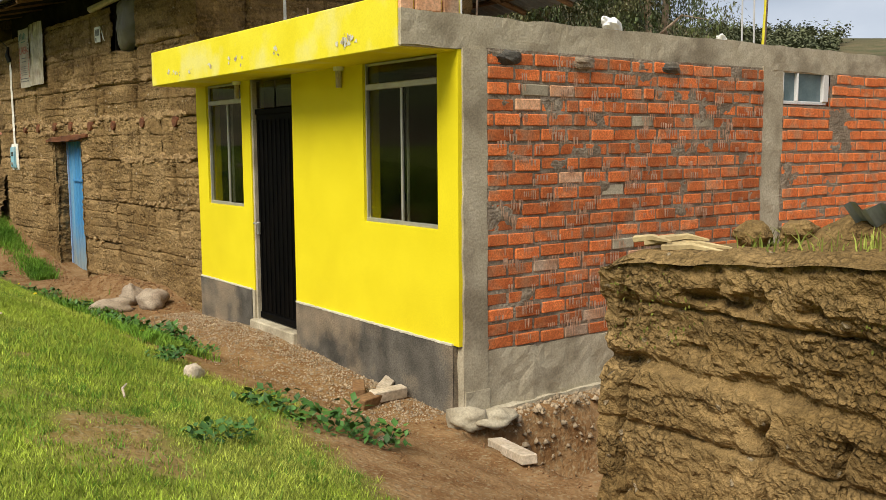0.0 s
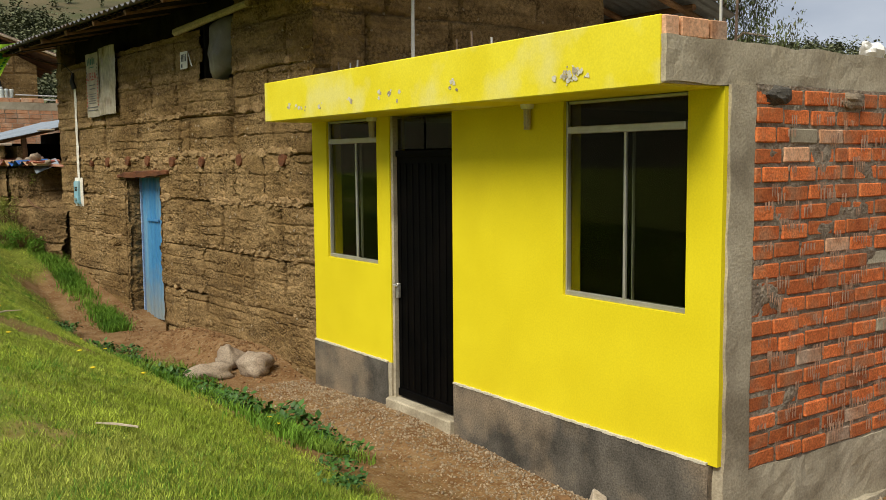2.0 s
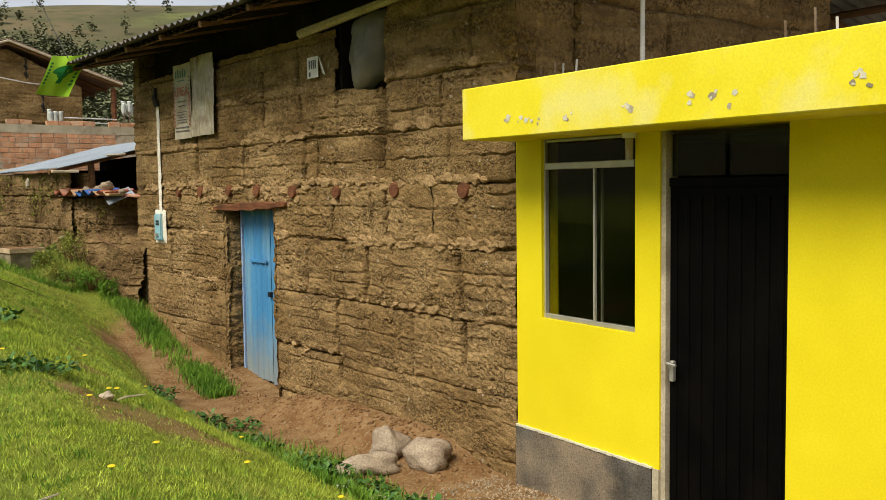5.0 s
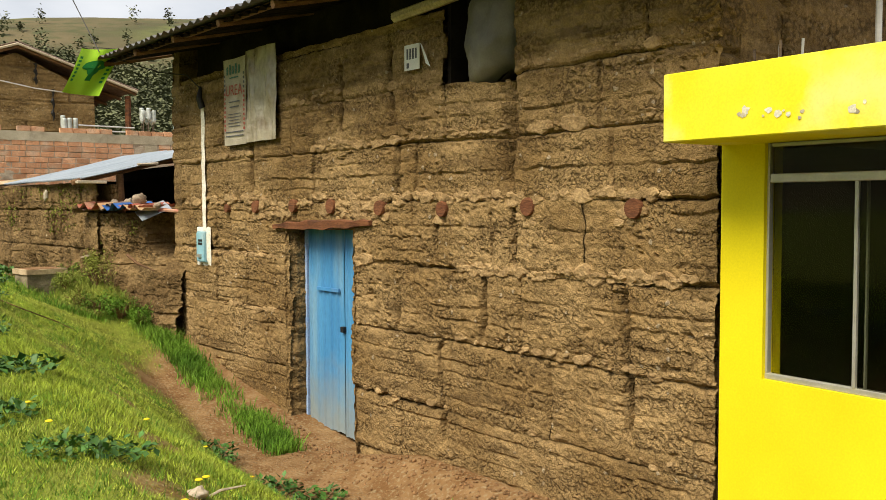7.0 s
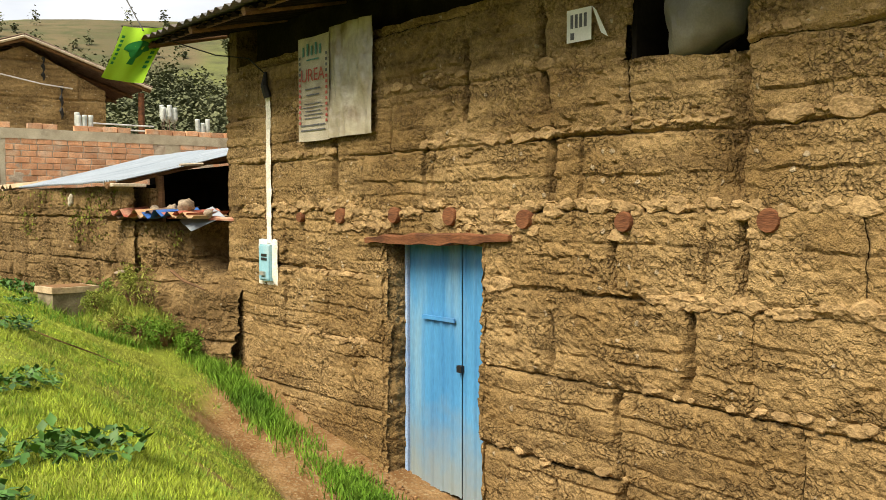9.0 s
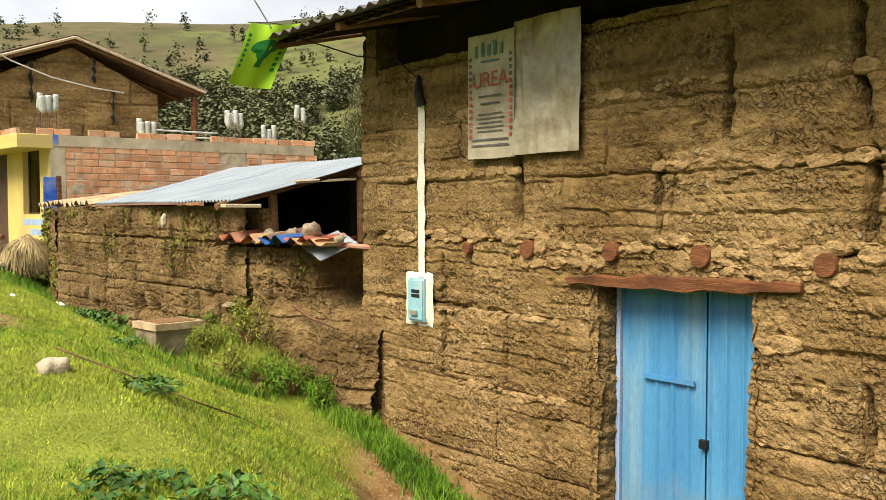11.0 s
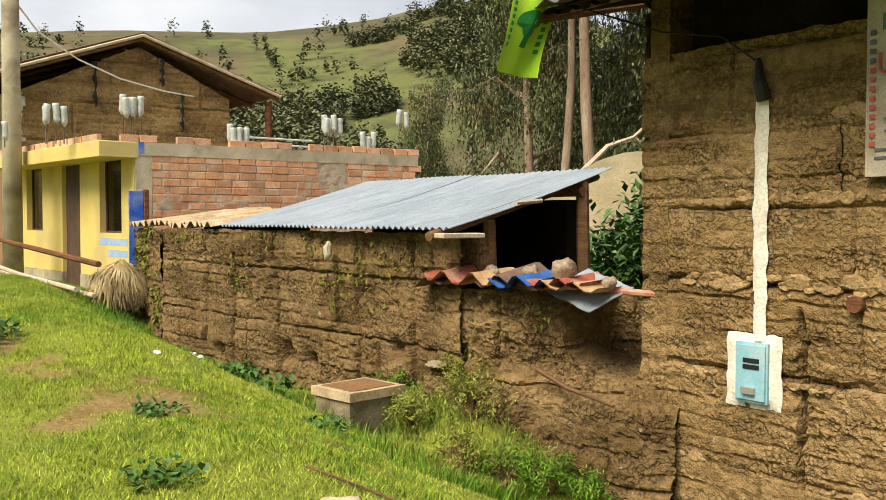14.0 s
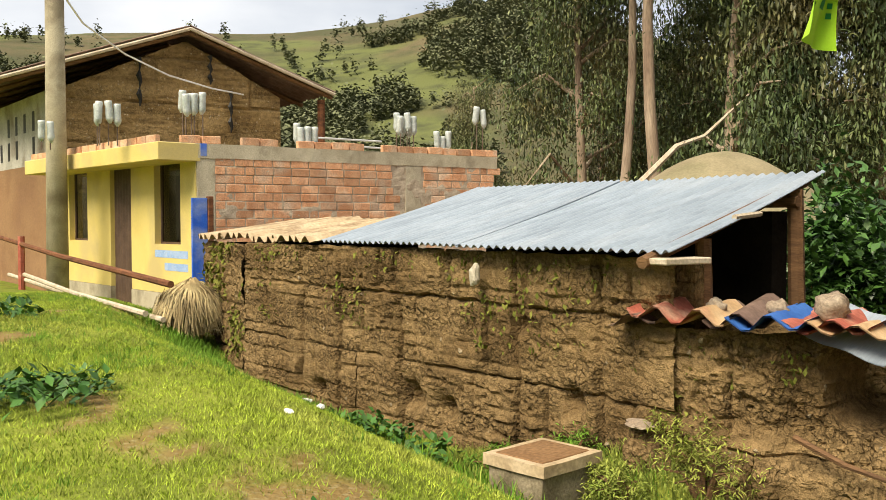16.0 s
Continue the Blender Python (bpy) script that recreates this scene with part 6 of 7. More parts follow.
single("ground_plank", Geo().box(-0.3, 0.3, -0.05, 0.05, -0.03, 0.03, 0.006), WOOD_PALE, "muddy plank at the edge of the pit", "plank", pose(3.42, 3.75, gz(3.35, 3.75) + 0.03, 0, 8, 70))


# moss on the damp walls


def moss(p0, p1, s0, s1, z0, z1, out, n, size, label):
    d = (Vector(p1) - Vector(p0)).normalized()
    s, z = rng.uniform(s0, s1, n), rng.uniform(z0, z1, n)
    k = fbm(s * 2.5, z * 2.0, 77) > 0.02
    s, z = s[k], z[k]
    o_ = out + rng.uniform(-0.02, 0.03, len(s))
    c = np.stack([p0[0] + d.x * s - d.y * o_, p0[1] + d.y * s + d.x * o_, z], -1)
    single("moss", leaves("moss", c, size, MOSS, 0.8, 0.5), None, label, "moss", kind="stuff")


moss((2.53, 17.55), (1.885, 22.4), 0.2, 4.9, 1.75, 2.4, 0.0, 1500, 0.045, "thin moss and dry grass on the shed wall")
moss((1.885, 22.4), (2.03, 24.05), 0.0, 1.6, 1.3, 2.4, 0.0, 1400, 0.06, "green moss on the shed corner")
moss((3.2, 16.1), (2.58, 17.85), 0.9, 1.8, 1.4, 1.95, 0.05, 900, 0.04, "yellow-green moss on the eroded wall")
moss((3.13, -1.55), (3.13, 2.75), 1.6, 4.2, 0.85, 1.25, 0.0, 900, 0.02, "thin moss on the broken wall")

single("overhead_wire", Geo().tube([(2.33, 16.45, 3.80), (2.05, 17.4, 5.0), (1.5, 19.5, 7.6)], 0.006, 5), DARK, "thin black wire rising from the eave corner", "wire")


# ---- second yellow house, with bottles on its roof ----
far_house = thing("pale_yellow_house", "pale yellow house with raw brick side and flat roof", "house", pose(2.44, 25.6, 0, 0, 0, 3))


def fp(name, g, m_, label="", parent=None, **k):
    return part(name, g, m_, parent or far_house, label, **k)


fh = [(0.46, 1.26, 2.28, 3.40), (2.05, 2.82, 1.0, 3.40), (3.75, 4.55, 2.28, 3.40)]
FTURN = pose(0, 0, 0, 0, 0, 6)
fp("front_wall", pierced(0, 0.15, 0.02, 5.0, 1.62, 3.40, fh), YELLOW_PALE, "pale yellow painted plaster").matrix_basis = FTURN
fp("plinth", pierced(-0.01, 0.16, 0.0, 5.0, 0.8, 1.615, [fh[1]]), CONCRETE, "tan cement plinth").matrix_basis = FTURN
for a, b, c, d in (fh[0], fh[2]):
    w = fp("window", Geo().box(0.09, 0.13, a, b, c, c + 0.03).box(0.09, 0.13, a, b, d - 0.03, d).box(0.09, 0.13, a, a + 0.03, c, d).box(0.09, 0.13, b - 0.03, b, c, d), BROWN_METAL, "dark framed window")
    w.matrix_basis = FTURN
    part("pane", Geo().box(0.108, 0.112, a + 0.03, b - 0.03, c + 0.03, d - 0.03), GLASS, w)
fdoor = fp("door", corrugated((0.07, 2.82, 1.2), (0, -1, 0), (0, 0, 1), 0.77, 2.2, 0.1, 0.012, 205), BROWN_METAL, "closed brown corrugated door")
fdoor.matrix_basis = FTURN
fp("canopy", Geo().box(-0.52, 0.05, -0.03, 5.1, 3.35, 3.575, 0.008), YELLOW_PALE, "pale yellow canopy").matrix_basis = FTURN
fp("column", rough_box(0.01, 0.24, -0.02, 0.2, 0.8, 3.4, 206), CONCRETE)
fp("column", rough_box(3.15, 3.42, -0.02, 0.2, 0.8, 3.4, 207), CONCRETE)
fp("ring_beam", rough_box(-0.5, 4.85, -0.028, 0.2, 3.395, 3.58, 208, 0.012, 0.12), CONCRETE, "raw concrete ring beam")
fp("roof_slab", Geo().box(0.05, 4.85, 0.2, 5.0, 3.40, 3.56), CONCRETE)
# near-black room walls, the unlit interior put into their colour
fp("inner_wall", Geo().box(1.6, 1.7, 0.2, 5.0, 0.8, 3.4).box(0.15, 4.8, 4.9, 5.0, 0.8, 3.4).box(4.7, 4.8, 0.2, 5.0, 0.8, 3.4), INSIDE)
fp("paint_mark", Geo().box(-0.003, 0.001, 0.25, 1.25, 2.10, 2.2).box(-0.003, 0.001, 0.25, 0.95, 1.93, 2.03), BLUE_CHALK, "chalky blue painted bars of faded writing").matrix_basis = FTURN
fp("paint_mark", Geo().box(0.05, 0.13, -0.034, -0.0285, 3.42, 3.58), BLUE_DEEP)
fp("garden_door", Geo().box(-0.19, 0.01, -0.36, -0.32, 1.2, 2.88, 0.006), BLUE_DEEP, "narrow deep blue painted board door")
fp("door_post", Geo().box(0.01, 0.08, -0.38, -0.3, 1.2, 2.9, 0.006), WOOD_RED)
fwall = fp("brick_wall", mortar_face(0.2, 4.8, 1.0, 3.4, 0.0, 210), MORTAR_PALE, "orange clay brick with pale mortar")
fp_mesh = [Geo().box(-w / 2, w / 2, -0.02, 0.05, -0.05, 0.05, 0.006).mesh("brick", BRICK_PALE) for w in (0.25, 0.12)]
rb2 = random.Random(9)
for k in range(13):
    z, x = 1.95 + k * 0.1125 + 0.055, 0.25 - (0.12 if k % 2 else 0)
    while x < 4.7:
        kind = 1 if rb2.random() < 0.06 else 0
        w = (0.25, 0.12)[kind]
        a, b = max(x, 0.245), x + w
        if b - a > 0.06 and not (b > 3.16 and a < 3.41):
            me = fp_mesh[kind] if b - a > w - 0.01 else Geo().box(-(b - a) / 2, (b - a) / 2, -0.02, 0.05, -0.05, 0.05, 0.006).mesh("brick", BRICK_PALE)
            q = new("brick", me)
            q.parent = fwall
            q.matrix_basis = pose((a + b) / 2, rb2.uniform(-0.005, 0.005), z)
        x += w + rb2.uniform(0.014, 0.022)
# loose row of bricks round the roof edge
x = -0.45
while x < 4.7:
    if rb2.random() < 0.85:
        q = new("brick", fp_mesh[0])
        q.parent = far_house
        q.matrix_basis = pose(x + 0.125, 0.06 + rb2.uniform(-0.02, 0.02), 3.63 + rb2.uniform(-0.005, 0.01), 0, rb2.uniform(-2, 2), rb2.uniform(-4, 4))
    x += 0.27
y = 0.3
while y < 5.0:
    q = new("brick", fp_mesh[0])
    q.parent = far_house
    q.matrix_basis = FTURN @ pose(-0.42, y, 3.625, 0, 0, 90 + rb2.uniform(-5, 5))
    y += 0.28


def bottle_mesh():
    return Geo().tube([(0, 0, 0), (0, 0, -0.03), (0, 0, -0.07), (0, 0, -0.22), (0, 0, -0.235), (0, 0, -0.29)], [0.0445, 0.05, 0.046, 0.05, 0.048, 0.014], 10).mesh("bottle", MILKY, True)


bm_ = bottle_mesh()
for x, y, n, h in ((1.02, 27.5, 2, 0.35), (1.52, 26.3, 4, 0.50), (2.46, 25.75, 5, 0.62), (4.12, 25.95, 4, 0.28), (5.75, 26.0, 6, 0.52), (6.5, 26.2, 3, 0.30), (7.12, 26.0, 2, 0.72)):
    st = thing("bottled_rods", "rebar rods capped with upturned plastic bottles", "bottles on rods", pose(x, y, 3.56), "bottles on the flat roof")
    for i in range(n):
        ox, oy = (i % 3) * 0.11 - 0.1, (i // 3) * 0.12
        hh = h + rb2.uniform(-0.05, 0.05)
        part("rod", Geo().tube([(ox, oy, 0), (ox, oy, hh)], 0.009, 5), STEEL, st)
        q = new("bottle", bm_)
        q.parent = st
        q.matrix_basis = pose(ox, oy, hh + 0.08, rb2.uniform(-5, 5), rb2.uniform(-5, 5), 0)
for dz in (0.0, 0.1):
    single("roof_pipe", Geo().tube([(4.45, 26.6, 3.72 + dz), (5.6, 26.5, 3.70 + dz)], 0.015, 6), PIPE, "thin pale pipe lying across the roof", "pipe", group="pipes on the roof")

# ---- gabled earth house behind ----
gable = thing("gabled_house", "brown earth house with gabled tile roof", "house", pose(4.1, 31.5, 0))
bpy.context.view_layer.update()


def gpart(ob):
    ob.matrix_parent_inverse = gable.matrix_world.inverted()
    return ob


gpart(rammed(gable, "gable_wall", (6.0, 31.5), (-1, 0), 4.35, 0.9, lambda u: np.interp(u, [0, 1.9, 4.35], [5.05, 6.0, 4.85]), [0.75, 0.8], 1.5, 221, EARTH, (), 0.05, 0.3, 0.8))
PL = mat("brown_mud_plaster", (0.24, 0.13, 0.065), (0.31, 0.18, 0.09), 2, 0.95, 0.3, 30, (0.18, 0.09, 0.05), 1, 0.6, grain=0.15)
WHITEWASH = mat("old_whitewash", (0.36, 0.33, 0.28), (0.52, 0.49, 0.43), 2, 0.9, 0.3, 30, (0.2, 0.14, 0.09), 1.2, 0.8, grain=0.2)


def left_face(o, d0, d1, z0, z1, out):
    a = Vector((-0.10, 0.995))
    n_ = Vector((-a.y, a.x))
    b = Vector(o)
    vs = []
    for s in (d0, d1):
        for k in (out, out - 0.3):
            for z in (z0, z1):
                p = b + a * s + n_ * k
                vs.append((p.x, p.y, z))
    return Geo().add(vs, [(0, 1, 3, 2), (4, 6, 7, 5), (0, 4, 5, 1), (2, 3, 7, 6), (0, 2, 6, 4), (1, 5, 7, 3)])


GO = (1.65, 31.48)
gpart(part("front_wall", left_face(GO, 0, 9, 0.8, 3.62, 0.0), PL, gable, "smooth brown mud plaster"))
gpart(part("front_wall", left_face(GO, 0, 9, 3.62, 4.9, 0.0), WHITEWASH, gable, "old whitewash with faded dark lettering"))
for row, z in ((0, 4.25), (1, 3.78)):
    for i in range(11):
        if (i * 7 + row) % 5 == 3:
            continue
        d = 0.9 + i * 0.62
        gpart(part("letter_bar", left_face(GO, d, d + 0.16, z, z + 0.36, 0.004), DARK, gable))
gpart(part("window", left_face(GO, 5.2, 6.2, 1.7, 3.0, 0.01), DARK, gable, "dark wooden window"))
RIDGE, EL_, ER_ = (4.10, 6.22), (0.55, 4.95), (7.05, 5.2)
for (xa, za), sgn in ((EL_, -1), (ER_, 1)):
    d = Vector((RIDGE[0] - xa, 0, RIDGE[1] - za))
    L = d.length
    gpart(part("roof", corrugated((xa, 31.15, za), (0, 1, 0), d, 9.2, L, 0.22, 0.03, 230 + sgn, 0.02, ragged=0.12), BROWN_SHEET, gable, "weathered roof tiles in rows"))
    gpart(part("verge_board", Geo().tube([(xa, 31.17, za - 0.05), (RIDGE[0], 31.17, RIDGE[1] - 0.05)], 0.035, 6), WOOD_PALE, gable))
    for i in range(6):
        y = 31.3 + i * 1.5
        gpart(part("rafter", Geo().tube([(xa, y, za - 0.1), (RIDGE[0], y, RIDGE[1] - 0.1)], 0.045, 6), WOOD, gable))
gpart(part("ridge_cap", rock(0.22, 0.3, 0.12, 233, 8), BROWN_SHEET, gable)).location = (0, 0, 0)
gable.children[-1].matrix_basis = pose(RIDGE[0], 31.25, RIDGE[1] + 0.1)
gpart(part("porch_post", Geo().tube([(6.85, 31.4, 1), (6.85, 31.4, 5.05)], 0.08, 8), WOOD_RED, gable))
gpart(part("back_wall", Geo().box(5.7, 6.0, 31.7, 40, 0.9, 5.0).box(1.2, 6.0, 39.7, 40, 0.9, 4.9), EARTH_DARK, gable))
for x, z0, z1 in ((3.22, 4.7, 5.6), (4.55, 5.2, 5.75), (4.95, 4.3, 5.1)):
    pts = [(x + 0.018 * math.sin(i * 2.1), 31.43, z0 + (z1 - z0) * i / 8) for i in range(9)]
    gpart(part("crack", Geo().tube(pts, [0.012 + 0.02 * (i % 3) for i in range(9)], 5), DARK, gable, "dark split in the earth wall"))

# ---- pole, wire, rails ----
pole = single("utility_pole", Geo().tube([(0, 0, 0), (0.01, 0, 4.0), (0.03, 0, 9)], [0.16, 0.135, 0.11], 16), CONCRETE, "tall grey concrete utility pole", "pole", pose(1.25, 28.4, 1.2), smooth=True)
single("wire", Geo().tube([(1.3, 28.3, 5.95), (1.75, 28.9, 5.6), (2.5, 29.5, 5.3), (3.4, 30.2, 5.12), (4.4, 30.9, 5.05), (5.2, 31.42, 5.05)], 0.016, 5), WHITE, "slack pale wire from the pole to the house", "wire")
for a, b, r in (((1.30, 22.75, 2.0), (0.7, 30.8, 2.35), 0.035), ((1.35, 23.2, 1.62), (0.8, 30.0, 1.75), 0.03), ((1.1, 22.9, 1.72), (0.75, 28.0, 1.85), 0.03)):
    single("wooden_rail", Geo().tube([a, tuple((Vector(a) + Vector(b)) / 2 + Vector((0, 0, -0.03))), b], r, 7), WOOD_RED if r > 0.033 else WOOD_PALE, "long reddish wooden pole laid as a rail", "rail", group="rails on the bank")
for y in (28.9, 31.2):
    x = 1.30 - (y - 22.75) * 0.075
    single("rail_post", Geo().tube([(0, 0, 0), (0, 0, 0.95)], 0.05, 7), RED_SHEET, "short red wooden post holding the rail", "post", pose(x, y + 0.05, gz(x, y) - 0.15), "rail posts")

# ---- earth heap behind the shed ----
X, Y = np.meshgrid(np.linspace(-1, 1, 40), np.linspace(-1, 1, 30))
rad = np.hypot(X, Y)
hz = 2.65 * np.clip(1 - rad ** 1.9, 0, 1) + 0.12 * fbm(X * 4, Y * 4, 240)
single("earth_mound", Geo().grid(np.stack([X * 3.5, Y * 3.0, hz], -1)), KHAKI, "smooth khaki mound of earth behind the shed", "earth mound", pose(12.75, 26.1, 1.22), smooth=True)

# ---- shrubs and weeds ----


def shrub(name, x, y, z, rx, ry, rz, n, size, material, label, group, droop=0.3, narrow=0.5, clumps=40):
    st = thing(name, label, "shrub", pose(x, y, z), group)
    cc = rng.normal(0, 1, (clumps, 3))
    cc /= np.linalg.norm(cc, axis=1)[:, None]
    cc[:, 2] = np.abs(cc[:, 2])
    cc *= rng.uniform(0.45, 1.0, clumps)[:, None] ** 0.5
    cc *= np.array([rx, ry, rz])
    for c in cc[:14]:
        part("stem", Geo().tube([(0, 0, -0.1), tuple(c * 0.5 + np.array([0, 0, 0.05])), tuple(c)], [0.02, 0.012, 0.004], 5), WOOD, st)
    k = rng.integers(0, clumps, n)
    p = cc[k] + rng.normal(0, 1, (n, 3)) * np.array([rx, ry, rz]) * 0.13
    part("leaves", leaves("leaves", p, size, material, droop, narrow), None, st, kind="stuff")
    return st


for x, y, z, rx, ry, rz in ((5.8, 18.9, 1.1, 0.72, 0.68, 1.62), (6.7, 19.1, 1.1, 0.85, 0.85, 1.6), (5.5, 20.3, 1.0, 0.6, 0.6, 1.2), (7.9, 20.4, 1.1, 0.9, 0.9, 1.2)):
    shrub("shrub", x, y, z, rx, ry, rz, 9500, 0.115, BUSH, "dense dark green leafy shrub", "shrubs behind the shed", clumps=110)
for x, y, s in ((2.2, 17.0, 0.2), (2.35, 16.75, 0.2), (2.45, 17.25, 0.22), (2.2, 17.6, 0.18), (2.35, 18.15, 0.2), (2.55, 16.6, 0.18), (2.1, 18.6, 0.16), (2.6, 17.55, 0.2), (2.7, 16.45, 0.16)):
    shrub("bank_bush", x, y, gz(x, y), s * 1.2, s * 1.2, s * 1.3, 1500, 0.038, GRASS_DRY if (x * 10) % 2 < 1 else GRASS_DARK, "scrubby yellow-green bush on the eroded mound", "bushes on the mound", 0.0, 0.22, 26)
# broad-leaved weeds
wr_ = random.Random(15)
spots = [(2.3, 4.05, 0.24), (2.1, 4.35, 0.2), (2.5, 3.85, 0.2), (1.5, 3.6, 0.16), (1.95, 5.6, 0.14), (2.2, 6.1, 0.14)]
spots += [(2.55 + wr_.uniform(-0.22, 0.12), 6.8 + i * 0.27, wr_.uniform(0.16, 0.27)) for i in range(14)]
spots += [(2.5 + wr_.uniform(-0.3, 0.2), 11.0 + i * 0.4, wr_.uniform(0.1, 0.2)) for i in range(6)]
spots += [(0.5, 9.95, 0.16), (0.7, 9.9, 0.16), (0.35, 10.6, 0.18), (0.15, 11.2, 0.16), (0.3, 13.2, 0.2), (0.6, 12.9, 0.2), (0.9, 15.0, 0.2), (0.0, 15.9, 0.16), (-0.40, 19.0, 0.28), (-0.6, 19.2, 0.28), (-0.25, 19.2, 0.24), (0.65, 11.7, 0.22), (0.4, 11.8, 0.22), (1.55, 18.6, 0.24), (1.5, 19.0, 0.2), (1.35, 17.2, 0.16), (1.6, 19.5, 0.2), (0.3, 17.0, 0.14), (-0.2, 22.4, 0.3)]
for x, y, s in spots:
    st = thing("weed_clump", "low clump of broad dark green weed leaves", "weed", pose(x, y, gz(x, y)), "weed clumps in the grass")
    n = 140
    a, r_ = rng.uniform(0, 2 * np.pi, n), np.sqrt(rng.uniform(0, 1, n)) * s
    c = np.stack([r_ * np.cos(a), r_ * np.sin(a), rng.uniform(0.01, s * 0.38, n)], -1)
    part("leaves", leaves("leaves", c, s * 0.28, WEED, -0.1, 0.62), None, st, kind="stuff")

# ---- grass ----


def sow(n, x0, x1, y0, y1, keep):
    x, y = rng.uniform(x0, x1, n), rng.uniform(y0, y1, n)
    k = rng.random(n) < keep(x, y)
    return x[k], y[k]


blocked = lambda x, y: (x > 3.55) | ((y > 16.3) & (x > 2.75)) | ((y > 18.6) & (x > 2.35)) | ((y > 20.5) & (x > 2.1))
x, y = sow(760000, -2.2, 3.6, 2.0, 13.5, lambda x, y: (cover(x, y) ** 1.6) * ~blocked(x, y) * np.clip(1.15 - 0.03 * y, 0, 1))
h = rng.uniform(0.010, 0.030, len(x)) * (0.75 + 1.0 * np.clip(0.5 + 2 * fbm(x * 1.6, y * 1.6, 250), 0, 1))
single("lawn_grass", blades("lawn_grass", x, y, h, 0.0055, GRASS, 1.0, plain=True), None, "short bright green grass on the bank", "grass", kind="stuff")
x, y = sow(640000, -3.2, 3.2, 13.5, 27, lambda x, y: (cover(x, y) ** 1.6) * ~blocked(x, y))
h = rng.uniform(0.009, 0.024, len(x)) * (0.75 + 1.0 * np.clip(0.5 + 2 * fbm(x * 1.6, y * 1.6, 250), 0, 1))
single("lawn_grass", blades("lawn_grass", x, y, h, 0.0062, GRASS, 1.2, plain=True), None, "short bright green grass on the bank", "grass", kind="stuff")
# uneven tufts in the turf


def tufts(n, x0, x1, y0, y1, h0, h1, material, label, seed):
    cx_, cy_ = sow(n, x0, x1, y0, y1, lambda x, y: cover(x, y) * ~blocked(x, y) * smooth(-0.12, 0.2, fbm(x * 0.9, y * 0.9, seed)))
    x, y = np.repeat(cx_, 16), np.repeat(cy_, 16)
    sp = rng.uniform(0.012, 0.04, len(cx_)).repeat(16)
    x, y = x + rng.normal(0, 1, len(x)) * sp, y + rng.normal(0, 1, len(x)) * sp
    h = rng.uniform(h0, h1, len(cx_)).repeat(16) * rng.uniform(0.5, 1.1, len(x))
    single("grass_tufts", blades("grass_tufts", x, y, h, 0.005, material, 1.1, plain=True), None, label, "grass", kind="stuff")


tufts(9000, -2.2, 3.2, 2.0, 13.5, 0.025, 0.06, GRASS_DARK, "darker tufts in the short grass", 251)
tufts(7000, -2.2, 3.2, 2.0, 13.5, 0.02, 0.05, GRASS_DRY, "yellowed tufts in the short grass", 252)
tufts(8000, -3.0, 3.0, 13.5, 26, 0.03, 0.07, GRASS_DARK, "darker tufts in the short grass", 253)
tufts(6000, -3.0, 3.0, 13.5, 26, 0.025, 0.06, GRASS_DRY, "yellowed tufts in the short grass", 254)
# taller lush grass along the foot of the walls


def strip_grass(n, y0, y1, xc, wd, h0, h1, material, label, w=0.009):
    y = rng.uniform(y0, y1, n)
    x = xc(y) + rng.normal(0, wd, n)
    k = (fbm(x * 1.7, y * 1.7, 260) + rng.normal(0, 0.13, n) > 0.0) & ~blocked(x, y)
    x, y = x[k], y[k]
    single("tall_grass", blades("tall_grass", x, y, rng.uniform(h0, h1, len(x)), w, material, 0.9), None, label, "grass", kind="stuff")


strip_grass(15000, 13.0, 16.6, lambda y: 2.96 - 0.03 * (y - 12.6), 0.09, 0.03, 0.12, GRASS_DARK, "lush dark grass along the wall foot")
strip_grass(12000, 6.5, 11.5, lambda y: 2.38 + 0.04 * (y - 6.5), 0.16, 0.04, 0.11, GRASS_DARK, "lush dark grass on the edge of the bank")
strip_grass(30000, 16.6, 19.2, lambda y: 2.36 - 0.06 * (y - 16.6), 0.22, 0.03, 0.12, GRASS_DRY, "long yellowed grass on the mound", 0.007)
strip_grass(22000, 18.6, 24.0, lambda y: 1.95 - 0.09 * (y - 18.6), 0.16, 0.03, 0.11, GRASS_DARK, "lush grass along the shed wall", 0.009)
strip_grass(7000, 16.5, 18.6, lambda y: 2.0, 0.22, 0.04, 0.12, GRASS_DARK, "lush grass round the bench", 0.008)

# ---- gravel and crumbs of soil at the wall foot ----


